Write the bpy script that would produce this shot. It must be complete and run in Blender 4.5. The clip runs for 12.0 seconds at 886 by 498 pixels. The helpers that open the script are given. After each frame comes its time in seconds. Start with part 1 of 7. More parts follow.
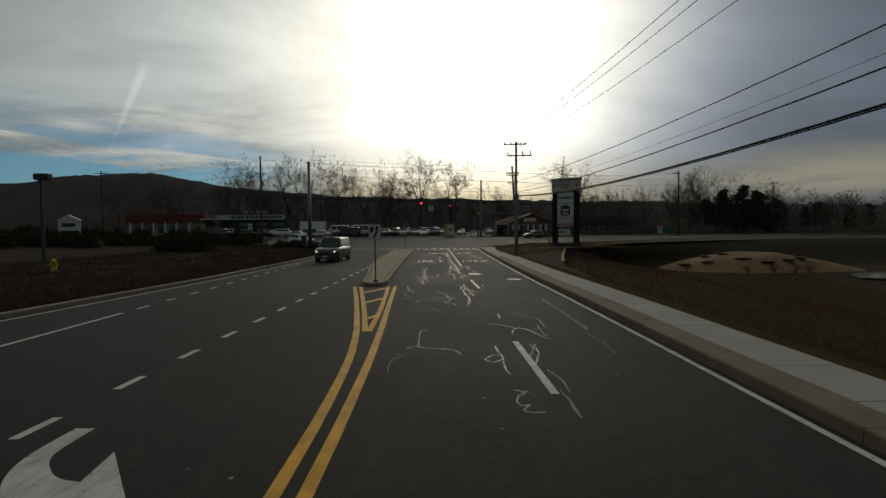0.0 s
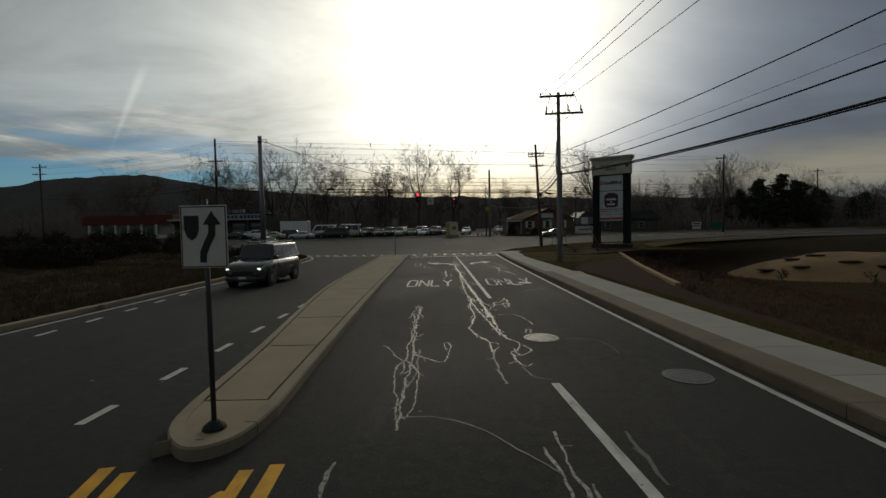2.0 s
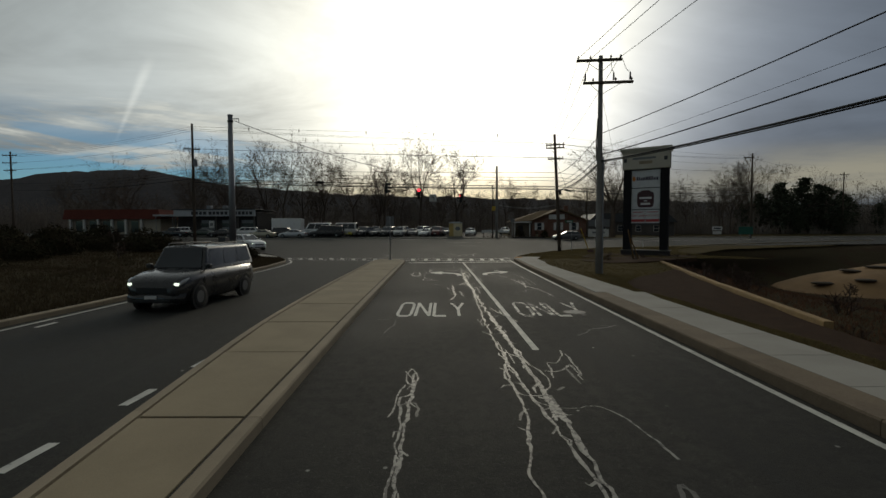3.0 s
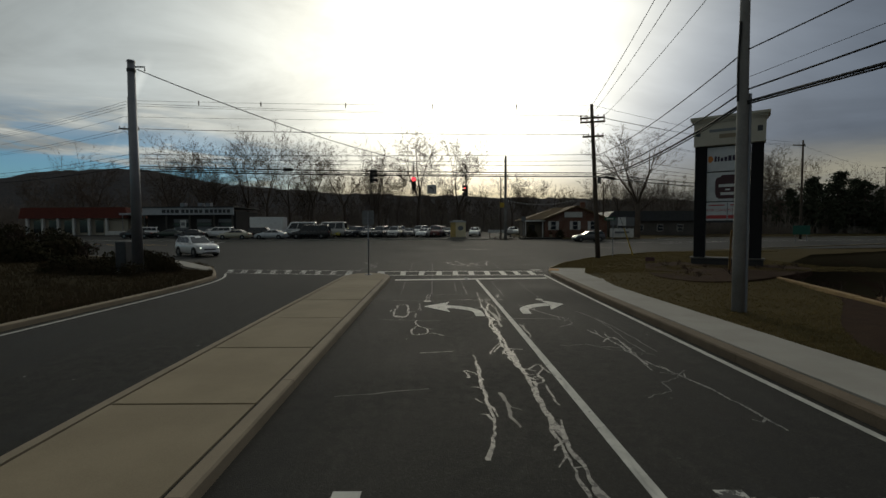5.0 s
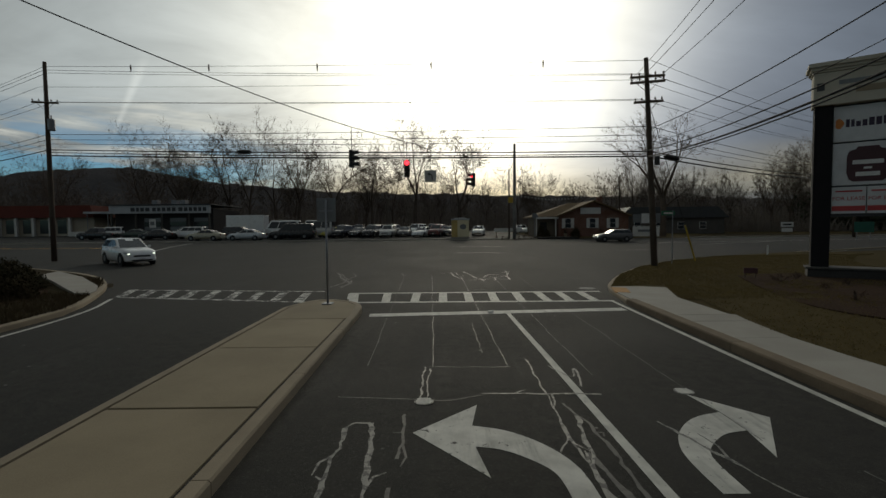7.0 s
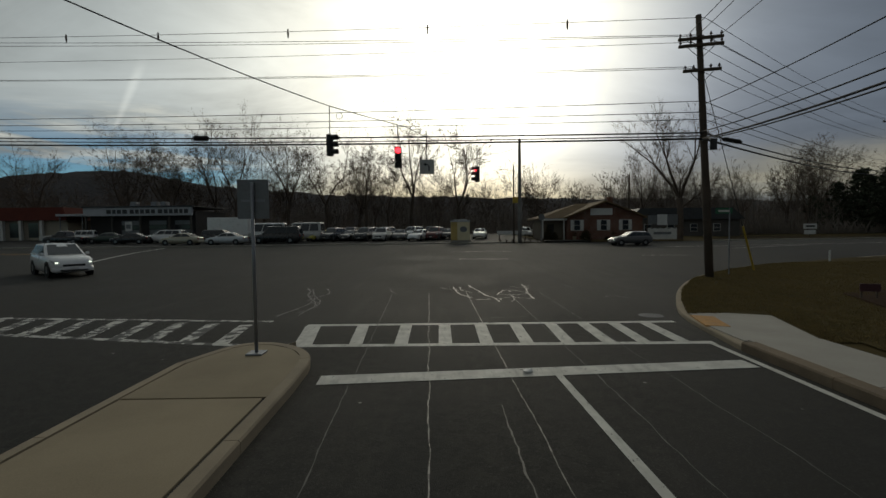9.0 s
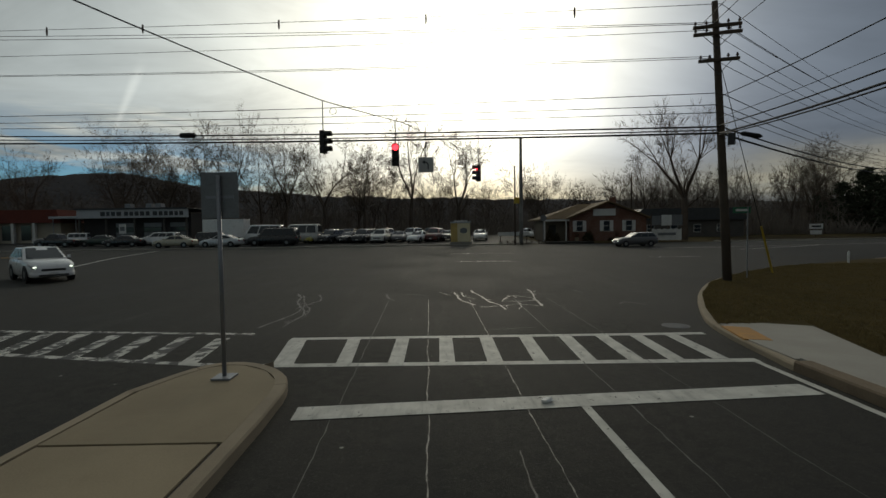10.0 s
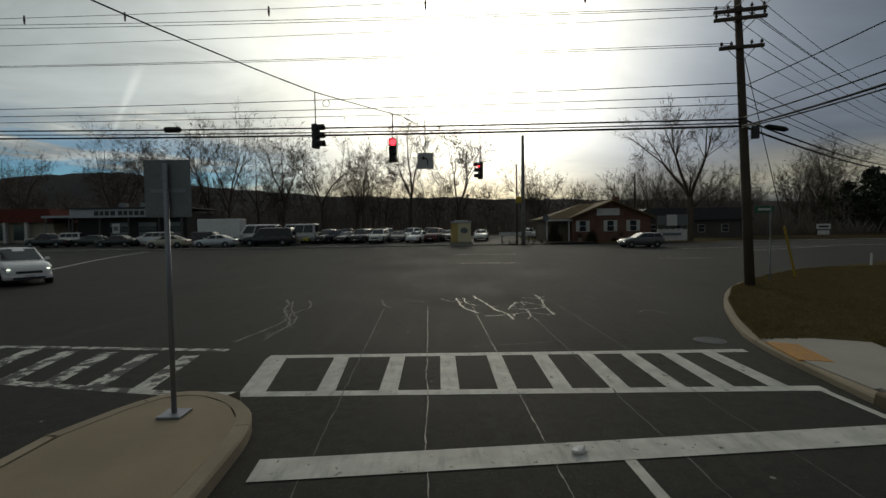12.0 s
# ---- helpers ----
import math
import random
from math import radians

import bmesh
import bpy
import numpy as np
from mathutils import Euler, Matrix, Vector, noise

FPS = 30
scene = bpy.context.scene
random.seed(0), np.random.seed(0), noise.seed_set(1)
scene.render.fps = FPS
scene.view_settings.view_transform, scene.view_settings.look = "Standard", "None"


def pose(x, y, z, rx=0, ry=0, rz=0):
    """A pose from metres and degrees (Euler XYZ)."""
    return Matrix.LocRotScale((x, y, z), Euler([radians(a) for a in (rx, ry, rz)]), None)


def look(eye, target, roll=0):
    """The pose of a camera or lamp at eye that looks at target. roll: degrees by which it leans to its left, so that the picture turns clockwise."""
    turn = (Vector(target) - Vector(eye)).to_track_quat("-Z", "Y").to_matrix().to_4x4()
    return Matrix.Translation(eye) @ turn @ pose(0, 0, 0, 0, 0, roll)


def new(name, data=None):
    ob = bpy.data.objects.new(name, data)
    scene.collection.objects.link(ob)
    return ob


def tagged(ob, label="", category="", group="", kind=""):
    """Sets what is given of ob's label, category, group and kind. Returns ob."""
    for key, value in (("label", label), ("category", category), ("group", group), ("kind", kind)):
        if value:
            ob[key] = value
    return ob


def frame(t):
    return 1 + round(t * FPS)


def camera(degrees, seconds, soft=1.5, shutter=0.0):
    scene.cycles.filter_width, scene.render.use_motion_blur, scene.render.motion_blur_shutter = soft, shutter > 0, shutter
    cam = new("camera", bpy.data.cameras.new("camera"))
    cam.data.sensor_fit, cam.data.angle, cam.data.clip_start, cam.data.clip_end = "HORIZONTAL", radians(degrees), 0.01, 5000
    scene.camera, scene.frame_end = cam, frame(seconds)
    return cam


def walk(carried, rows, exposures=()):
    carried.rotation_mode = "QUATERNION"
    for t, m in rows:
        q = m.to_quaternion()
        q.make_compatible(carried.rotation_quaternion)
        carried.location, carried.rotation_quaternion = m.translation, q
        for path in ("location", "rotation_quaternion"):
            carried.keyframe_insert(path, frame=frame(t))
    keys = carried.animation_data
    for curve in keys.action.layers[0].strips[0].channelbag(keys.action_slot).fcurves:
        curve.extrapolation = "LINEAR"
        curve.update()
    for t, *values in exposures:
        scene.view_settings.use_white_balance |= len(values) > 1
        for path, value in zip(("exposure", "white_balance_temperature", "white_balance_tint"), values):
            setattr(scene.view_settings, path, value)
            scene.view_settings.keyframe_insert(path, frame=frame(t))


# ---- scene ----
cam = camera(88.0, 12.0)
PATH = [
    (0, 0.079, 0.041, 2.412, 87.46, 0.40, -0.07),
    (0.5, 0.037, 3.972, 2.396, 87.29, 0.62, -0.20),
    (1, -0.019, 7.717, 2.362, 87.34, 0.63, -0.09),
    (1.5, -0.104, 11.343, 2.347, 87.51, 1.00, -0.07),
    (2, -0.225, 14.724, 2.331, 87.35, 1.16, -0.02),
    (2.5, -0.338, 17.949, 2.326, 87.26, 0.73, 0.03),
    (3, -0.456, 21.025, 2.305, 87.42, 0.19, 0.16),
    (5, -0.681, 31.280, 2.322, 87.36, 0.28, 0.07),
    (5.5, -0.750, 33.568, 2.270, 87.38, 0.91, -0.05),
    (6, -0.836, 35.759, 2.265, 87.25, 0.58, 0.04),
    (6.5, -0.887, 37.908, 2.260, 87.05, 0.55, -0.03),
    (7, -0.941, 39.734, 2.314, 87.19, 0.55, -0.16),
    (9, -1.010, 44.824, 2.254, 87.57, 0.67, -0.43),
    (9.5, -1.011, 45.543, 2.255, 87.69, 0.75, -0.45),
    (10, -1.027, 46.032, 2.247, 87.75, 0.85, -0.49),
    (10.5, -1.039, 46.405, 2.264, 87.83, 0.91, -0.50),
    (11, -1.028, 46.736, 2.264, 87.79, 0.99, -0.51),
    (11.5, -1.025, 47.075, 2.263, 87.69, 0.89, -0.53),
    (12, -1.047, 47.338, 2.275, 87.72, 0.81, -0.52),
]
walk(cam, [(t, pose(*row)) for t, *row in PATH], [(0, -0.15, 7150, 5.0), (2.1, -0.17, 7150, 5.0), (2.5, -0.01, 7150, 5.0), (3, 0.04, 7150, 5.0), (5, 0.04, 7150, 5.0), (6, 0.02, 7150, 5.0), (9, -0.03, 7150, 4.5), (9.5, 0.02, 7150, 4.2), (10, 0.08, 7150, 4.0), (12, 0.12, 7150, 4.0)])

# ---- light ----
SUN_AZ, SUN_EL = 4.5, 17.5          # degrees right of +y, and above the horizon
sun_dir = Vector((math.sin(radians(SUN_AZ)) * math.cos(radians(SUN_EL)), math.cos(radians(SUN_AZ)) * math.cos(radians(SUN_EL)), math.sin(radians(SUN_EL))))
sun_data = bpy.data.lights.new("sun", "SUN")
sun_data.energy, sun_data.angle, sun_data.color = 0.42, radians(12), (1.0, 0.93, 0.82)
sun = new("sun", sun_data)
sun.matrix_world = look((0, 0, 60), Vector((0, 0, 60)) - sun_dir)


class Nodes:
    """A short hand for building node trees."""

    def __init__(self, tree):
        self.tree = tree
        tree.nodes.clear()

    def add(self, kind, **kw):
        n = self.tree.nodes.new(kind)
        for k, v in kw.items():
            setattr(n, k, v)
        return n

    def put(self, socket, value):
        if isinstance(value, bpy.types.NodeSocket):
            self.tree.links.new(value, socket)
        elif isinstance(value, (tuple, list)) and len(value) == 3 and socket.type == "RGBA":
            socket.default_value = (*value, 1)
        else:
            socket.default_value = value

    def math(self, op, a, b=0.0, c=0.0, clamp=False):
        n = self.add("ShaderNodeMath", operation=op, use_clamp=clamp)
        for i, x in enumerate((a, b, c)):
            self.put(n.inputs[i], x)
        return n.outputs[0]

    def vmath(self, op, a, b=(0, 0, 0)):
        n = self.add("ShaderNodeVectorMath", operation=op)
        self.put(n.inputs[0], a)
        self.put(n.inputs[1], b)
        return n.outputs["Value" if op in ("DOT_PRODUCT", "LENGTH", "DISTANCE") else "Vector"]

    def mix(self, f, a, b, blend="MIX"):
        n = self.add("ShaderNodeMix", data_type="RGBA", blend_type=blend)
        self.put(n.inputs[0], f)
        self.put(n.inputs[6], a)
        self.put(n.inputs[7], b)
        return n.outputs[2]

    def ramp(self, f, lo, hi, a=0.0, b=1.0, smooth=True):
        n = self.add("ShaderNodeMapRange", interpolation_type="SMOOTHSTEP" if smooth else "LINEAR")
        for i, x in enumerate((f, lo, hi, a, b)):
            self.put(n.inputs[i], x)
        return n.outputs[0]

    def noise(self, vec, scale, detail=4.0, rough=0.55, distort=0.0):
        n = self.add("ShaderNodeTexNoise")
        self.put(n.inputs["Vector"], vec)
        n.inputs["Scale"].default_value, n.inputs["Detail"].default_value = scale, detail
        n.inputs["Roughness"].default_value, n.inputs["Distortion"].default_value = rough, distort
        return n.outputs["Fac"]

    def mapping(self, vec, scale=(1, 1, 1), rot=(0, 0, 0), loc=(0, 0, 0)):
        n = self.add("ShaderNodeMapping")
        self.put(n.inputs["Vector"], vec)
        n.inputs["Scale"].default_value, n.inputs["Rotation"].default_value, n.inputs["Location"].default_value = scale, rot, loc
        return n.outputs[0]


# Sky: a thin high cloud sheet lit from behind by the low sun, blue gaps low down
world = bpy.data.worlds.new("world")
scene.world = world
world.use_nodes = True
w = Nodes(world.node_tree)
direction = w.add("ShaderNodeTexCoord").outputs["Generated"]
sep = w.add("ShaderNodeSeparateXYZ")
w.put(sep.inputs[0], direction)
sx, sy, sz = sep.outputs
sky = w.add("ShaderNodeTexSky", sky_type="NISHITA", sun_disc=False, sun_elevation=radians(SUN_EL), sun_rotation=radians(SUN_AZ), air_density=1.0, dust_density=0.3)
clear = w.mix(1.0, sky.outputs[0], (0.022, 0.042, 0.064), "MULTIPLY")
height = w.math("MAXIMUM", sz, 0.02)
flat_x = w.math("DIVIDE", sx, w.math("ADD", height, 0.12))
flat_y = w.math("DIVIDE", sy, w.math("ADD", height, 0.12))
comb = w.add("ShaderNodeCombineXYZ")
w.put(comb.inputs[0], flat_x)
w.put(comb.inputs[1], flat_y)
plane = comb.outputs[0]
cosine = w.vmath("DOT_PRODUCT", direction, tuple(sun_dir))
angle = w.math("ARCCOSINE", w.math("MINIMUM", cosine, 0.99999))
glow_core = w.math("EXPONENT", w.math("MULTIPLY", w.math("POWER", angle, 2.0), -14.0))
glow_wide = w.math("EXPONENT", w.math("MULTIPLY", angle, -2.3))
streaks = w.noise(w.mapping(plane, (0.55, 0.8, 1), (0, 0, 0.6)), 1.1, 8, 0.6, 0.9)
billow = w.noise(w.mapping(plane, (0.5, 0.7, 1), (0, 0, 0.2)), 0.8, 6, 0.55, 0.6)
thick = w.ramp(billow, 0.3, 0.72)
lit = w.math("ADD", w.math("MULTIPLY", glow_wide, 1.06), 0.15)
streak_gain = w.ramp(streaks, 0.25, 0.75, 0.62, 1.32)
lit = w.math("MULTIPLY", lit, w.math("ADD", w.math("MULTIPLY", streak_gain, w.ramp(sx, 0.1, 0.45, 1.0, 0.35)), w.ramp(sx, 0.1, 0.45, 0.0, 0.65)))
lit = w.math("MULTIPLY", lit, w.ramp(thick, 0.0, 1.0, 1.12, 0.82))
# heavier, bluer-grey cloud to the right of the sun
right = w.ramp(w.math("SUBTRACT", sx, w.math("MULTIPLY", sz, 0.30)), 0.09, 0.52)
lit = w.math("MULTIPLY", lit, w.math("SUBTRACT", 1.0, w.math("MULTIPLY", right, 0.50)))
lit = w.math("ADD", lit, w.math("MULTIPLY", glow_core, 1.4))
tone = w.mix(w.ramp(angle, 0.15, 0.75), (1.0, 0.98, 0.93), (0.80, 0.90, 1.0))
cloud = w.mix(1.0, tone, (1, 1, 1), "MULTIPLY")
cloud = w.mix(right, cloud, (0.82, 0.90, 1.12), "MULTIPLY")
scaled = w.vmath("SCALE", cloud)
w.put(scaled.node.inputs["Scale"], lit)
# the left half lies nearer the clear sky and is brighter; one narrow pale streak crosses it
lift_left = w.math("MULTIPLY", w.ramp(sx, 0.05, -0.6, 1.0, 1.25), w.math("MULTIPLY", w.ramp(sz, 0.0, 0.30, 0.64, 1.04), w.math("SUBTRACT", 1.0, w.math("MULTIPLY", w.math("MULTIPLY", w.ramp(sx, -0.2, -0.6), w.ramp(sz, 0.24, 0.48)), 0.32))))
scaled = w.vmath("SCALE", scaled)
w.put(scaled.node.inputs["Scale"], lift_left)
across = w.math("ABSOLUTE", w.vmath("DOT_PRODUCT", direction, (0.7361, 0.5868, -0.3373)))
trail = w.math("MULTIPLY", w.ramp(across, 0.0, w.ramp(sz, 0.12, 0.30, 0.003, 0.012), 1.0, 0.0), w.math("MULTIPLY", w.ramp(sz, 0.13, 0.17), w.ramp(sz, 0.26, 0.31, 1.0, 0.0)))
trail = w.math("MULTIPLY", w.math("MULTIPLY", trail, w.ramp(sx, -0.3, -0.45)), w.ramp(streaks, 0.3, 0.6, 0.4, 1.0))
scaled = w.vmath("ADD", scaled, w.mix(trail, (0, 0, 0), (0.12, 0.12, 0.117)))
# blue gaps low on the left, broken into streaks
low = w.ramp(sz, 0.10, 0.24, 1.0, 0.0)
left = w.ramp(sx, -0.2, -0.5, 0.0, 1.0)
gap_noise = w.noise(w.mapping(direction, (2.0, 2.0, 14.0), (0, 0.12, 0)), 1.6, 6, 0.6, 0.3)
gap = w.math("MULTIPLY", w.math("MULTIPLY", low, left), w.ramp(gap_noise, 0.40, 0.50))
warm = w.math("MULTIPLY", w.ramp(sz, 0.02, 0.16, 1.0, 0.0), w.ramp(angle, 0.25, 0.9, 1.0, 0.0))
scaled = w.mix(w.math("MULTIPLY", warm, 0.8), scaled, (1.0, 0.80, 0.46), "MULTIPLY")
# a pale break under the cloud sheet, low on the right, and bright streaks beside the blue
pale = w.math("MULTIPLY", w.math("MULTIPLY", w.ramp(sz, 0.03, 0.075), w.ramp(sz, 0.09, 0.16, 1.0, 0.0)), w.ramp(sx, 0.35, 0.6))
scaled = w.mix(w.math("MULTIPLY", pale, w.ramp(gap_noise, 0.35, 0.6, 0.35, 0.9)), scaled, (0.30, 0.29, 0.25))
bright = w.math("MULTIPLY", w.math("MULTIPLY", w.ramp(sz, 0.08, 0.14), w.ramp(sz, 0.20, 0.30, 1.0, 0.0)), w.math("MULTIPLY", left, w.ramp(gap_noise, 0.42, 0.32)))
scaled = w.mix(w.math("MULTIPLY", bright, 0.7), scaled, (0.62, 0.64, 0.64))
final = w.mix(w.math("MULTIPLY", gap, 0.92), scaled, clear)
back = w.add("ShaderNodeBackground")
w.put(back.inputs["Color"], final)
back.inputs["Strength"].default_value = 1.0
w.put(w.add("ShaderNodeOutputWorld").inputs["Surface"], back.outputs[0])


# ---- materials ----
def material(name, rough=0.8, metal=0.0, spec=0.5):
    m = bpy.data.materials.new(name)
    m.use_nodes = True
    n = Nodes(m.node_tree)
    out = n.add("ShaderNodeOutputMaterial")
    b = n.add("ShaderNodeBsdfPrincipled")
    b.inputs["Roughness"].default_value, b.inputs["Metallic"].default_value = rough, metal
    b.inputs["Specular IOR Level"].default_value = spec
    n.put(out.inputs["Surface"], b.outputs[0])
    return m, n, b


def coords(n):
    return n.add("ShaderNodeNewGeometry").outputs["Position"]


def bump(n, b, h, strength, distance):
    k = n.add("ShaderNodeBump")
    k.inputs["Strength"].default_value, k.inputs["Distance"].default_value = strength, distance
    n.put(k.inputs["Height"], h)
    n.put(b.inputs["Normal"], k.outputs[0])


def speckled(name, colour, other, scale=3.0, grain=60.0, rough=0.85, relief=0.3, depth=0.01, amount=0.6, metal=0.0, spec=0.4, per_object=0.0, local=False):
    """A surface whose colour drifts between two tones at a large and a small scale, with fine relief."""
    m, n, b = material(name, rough, metal, spec)
    p = n.add("ShaderNodeTexCoord").outputs["Object"] if local else coords(n)
    big = n.noise(p, scale, 5, 0.6)
    fine = n.noise(p, grain, 3, 0.6)
    f = n.math("ADD", n.math("MULTIPLY", n.ramp(big, 0.3, 0.7), amount), n.math("MULTIPLY", n.ramp(fine, 0.25, 0.75), 1 - amount))
    c = n.mix(f, colour, other)
    if per_object:
        r = n.add("ShaderNodeObjectInfo").outputs["Random"]
        k = n.ramp(r, 0, 1, 1 - per_object, 1 + per_object, False)
        s = n.vmath("SCALE", c)
        n.put(s.node.inputs["Scale"], k)
        c = s
    n.put(b.inputs["Base Color"], c)
    n.put(b.inputs["Roughness"], n.ramp(fine, 0.2, 0.8, rough - 0.08, min(1, rough + 0.08)))
    if relief:
        bump(n, b, n.math("ADD", fine, n.math("MULTIPLY", big, 0.5)), relief, depth)
    return m


def asphalt_material():
    m, n, b = material("asphalt", 0.85, spec=0.20)
    p = coords(n)
    stone = n.add("ShaderNodeTexVoronoi")
    n.put(stone.inputs["Vector"], p)
    stone.inputs["Scale"].default_value = 90
    fine = n.noise(p, 160, 3, 0.7)
    patch = n.noise(p, 0.25, 5, 0.6, 0.3)
    blot = n.noise(n.mapping(p, (1.4, 0.16, 1)), 1.1, 4, 0.6)
    c = n.mix(n.ramp(patch, 0.3, 0.7), (0.0205, 0.0196, 0.0165), (0.035, 0.0335, 0.029))
    c = n.mix(n.math("MULTIPLY", n.ramp(blot, 0.48, 0.72), 0.6), c, (0.044, 0.042, 0.036))
    c = n.mix(n.math("MULTIPLY", n.ramp(fine, 0.55, 0.8), 0.45), c, (0.09, 0.086, 0.078))
    mottle = n.noise(p, 5.0, 6, 0.7, 0.2)
    c = n.mix(n.math("MULTIPLY", n.ramp(mottle, 0.42, 0.60), 0.75), c, (0.020, 0.0195, 0.0175))
    speck = n.noise(p, 28, 4, 0.75)
    c = n.mix(n.math("MULTIPLY", n.ramp(speck, 0.54, 0.70), 0.65), c, (0.085, 0.082, 0.074))
    # tyre-polished dark bands, pale grit and chips
    track = n.noise(n.mapping(p, (0.9, 0.05, 1)), 1.0, 3, 0.5)
    c = n.mix(n.math("MULTIPLY", n.ramp(track, 0.52, 0.66), 0.45), c, (0.024, 0.024, 0.024))
    grit = n.add("ShaderNodeTexVoronoi")
    n.put(grit.inputs["Vector"], p)
    grit.inputs["Scale"].default_value = 1.7
    c = n.mix(n.math("MULTIPLY", n.ramp(grit.outputs["Distance"], 0.055, 0.03), n.ramp(n.noise(p, 0.8, 3), 0.42, 0.6)), c, (0.22, 0.215, 0.20))
    n.put(b.inputs["Base Color"], c)
    n.put(b.inputs["Roughness"], n.ramp(patch, 0.2, 0.8, 0.76, 0.90))
    bump(n, b, n.math("ADD", stone.outputs["Distance"], fine), 0.5, 0.006)
    return m


def paint_material(name, colour, wear, scale=9.0, rough=0.7, spec=0.4):
    """Road paint, chipped and scuffed down to the asphalt."""
    m, n, b = material(name, rough, spec=spec)
    p = coords(n)
    chips = n.noise(p, scale, 8, 0.68, 0.3)
    scuff = n.noise(n.mapping(p, (5, 0.7, 1)), 1.6, 5, 0.65)
    worn = n.math("MAXIMUM", n.ramp(chips, wear, wear - 0.05), n.math("MULTIPLY", n.ramp(scuff, 0.48, 0.75), 0.4))
    base = n.mix(n.ramp(n.noise(p, 3.0, 4), 0.3, 0.7), colour, tuple(x * 0.72 for x in colour))
    n.put(b.inputs["Base Color"], n.mix(worn, base, (0.06, 0.058, 0.055)))
    bump(n, b, n.math("ADD", chips, n.noise(p, 140, 2)), 0.3, 0.003)
    return m


def brick_material():
    m, n, b = material("brick", 0.9, spec=0.2)
    p = n.add("ShaderNodeTexCoord").outputs["Object"]
    t = n.add("ShaderNodeTexBrick")
    n.put(t.inputs["Vector"], n.mapping(p, (1, 1, 1), (math.pi / 2, 0, 0)))
    t.inputs["Scale"].default_value = 1.0
    t.inputs["Brick Width"].default_value, t.inputs["Row Height"].default_value, t.inputs["Mortar Size"].default_value = 0.22, 0.075, 0.01
    for k, c in (("Color1", (0.17, 0.07, 0.048)), ("Color2", (0.21, 0.09, 0.065)), ("Mortar", (0.24, 0.22, 0.19))):
        t.inputs[k].default_value = (*c, 1)
    n.put(b.inputs["Base Color"], n.mix(n.ramp(n.noise(p, 0.8, 5), 0.3, 0.8), t.outputs["Color"], (0.14, 0.06, 0.04)))
    return m


def grass_material(name, a, bcol, dirt, scale=0.5, relief=0.6):
    m, n, b = material(name, 0.95, spec=0.02)
    p = coords(n)
    big = n.noise(p, scale, 6, 0.62, 0.4)
    blade = n.noise(n.mapping(p, (1, 1, 1)), 40, 4, 0.75)
    c = n.mix(n.ramp(blade, 0.3, 0.7), a, bcol)
    c = n.mix(n.ramp(big, 0.5, 0.68), c, dirt)
    n.put(b.inputs["Base Color"], c)
    bump(n, b, n.math("ADD", blade, n.math("MULTIPLY", big, 0.7)), relief, 0.03)
    return m


def plain(name, colour, rough=0.5, metal=0.0, spec=0.5, dirt=0.12):
    """A made surface with faint grime."""
    return speckled(name, colour, tuple(x * (1 - dirt * 2) for x in colour), 1.7, 25, rough, 0.08, 0.002, 0.6, metal, spec, local=True)


def glass_material(name, tint=(0.02, 0.025, 0.03)):
    m, n, b = material(name, 0.06, spec=0.6)
    p = n.add("ShaderNodeTexCoord").outputs["Object"]
    n.put(b.inputs["Base Color"], n.mix(n.noise(p, 2.0), tint, tuple(x * 1.6 for x in tint)))
    n.put(b.inputs["Roughness"], n.ramp(n.noise(p, 5.0), 0.3, 0.7, 0.04, 0.14))
    return m


def glowing(name, colour, strength):
    m, n, b = material(name, 0.3)
    b.inputs["Base Color"].default_value = (*[x * 0.5 for x in colour], 1)
    b.inputs["Emission Color"].default_value = (*colour, 1)
    b.inputs["Emission Strength"].default_value = strength
    return m


def car_paint(name, colour, rough=0.28, metal=0.2):
    m, n, b = material(name, rough, metal)
    p = n.add("ShaderNodeTexCoord").outputs["Object"]
    dust = n.noise(p, 2.5, 5, 0.6)
    n.put(b.inputs["Base Color"], n.mix(n.math("MULTIPLY", n.ramp(dust, 0.45, 0.8), 0.25), colour, (0.16, 0.15, 0.13)))
    n.put(b.inputs["Roughness"], n.ramp(dust, 0.3, 0.8, rough, rough + 0.2))
    b.inputs["Coat Weight"].default_value = 0.5
    return m


ASPHALT = asphalt_material()
WHITE_PAINT = paint_material("white_road_paint", (0.60, 0.59, 0.54), 0.39)
WORN_WHITE = paint_material("worn_white_road_paint", (0.58, 0.57, 0.52), 0.53, 3.2)
YELLOW_PAINT = paint_material("yellow_road_paint", (0.80, 0.40, 0.02), 0.33)
SEAL = paint_material("pale_crack_filler", (0.24, 0.233, 0.21), 0.50, 11.0, 0.55, 0.4)
SEAL_FAINT = paint_material("faded_crack_filler", (0.10, 0.097, 0.088), 0.50, 9.0, 0.6, 0.35)
CONCRETE = speckled("concrete_slab", (0.36, 0.34, 0.30), (0.29, 0.27, 0.235), 1.1, 70, 0.9, 0.25, 0.004, per_object=0.06)
MEDIAN_CONC = speckled("buff_concrete", (0.315, 0.255, 0.168), (0.230, 0.184, 0.120), 0.9, 70, 0.9, 0.25, 0.004, per_object=0.06)
KERB = speckled("kerb_concrete", (0.33, 0.27, 0.19), (0.24, 0.195, 0.14), 1.5, 60, 0.9, 0.3, 0.005, per_object=0.08)
# darker, browner kerb tone for the pavement side
KERB_BROWN = speckled("brown_kerb_concrete", (0.20, 0.150, 0.10), (0.13, 0.096, 0.065), 1.5, 40, 0.92, 0.35, 0.006, per_object=0.1)
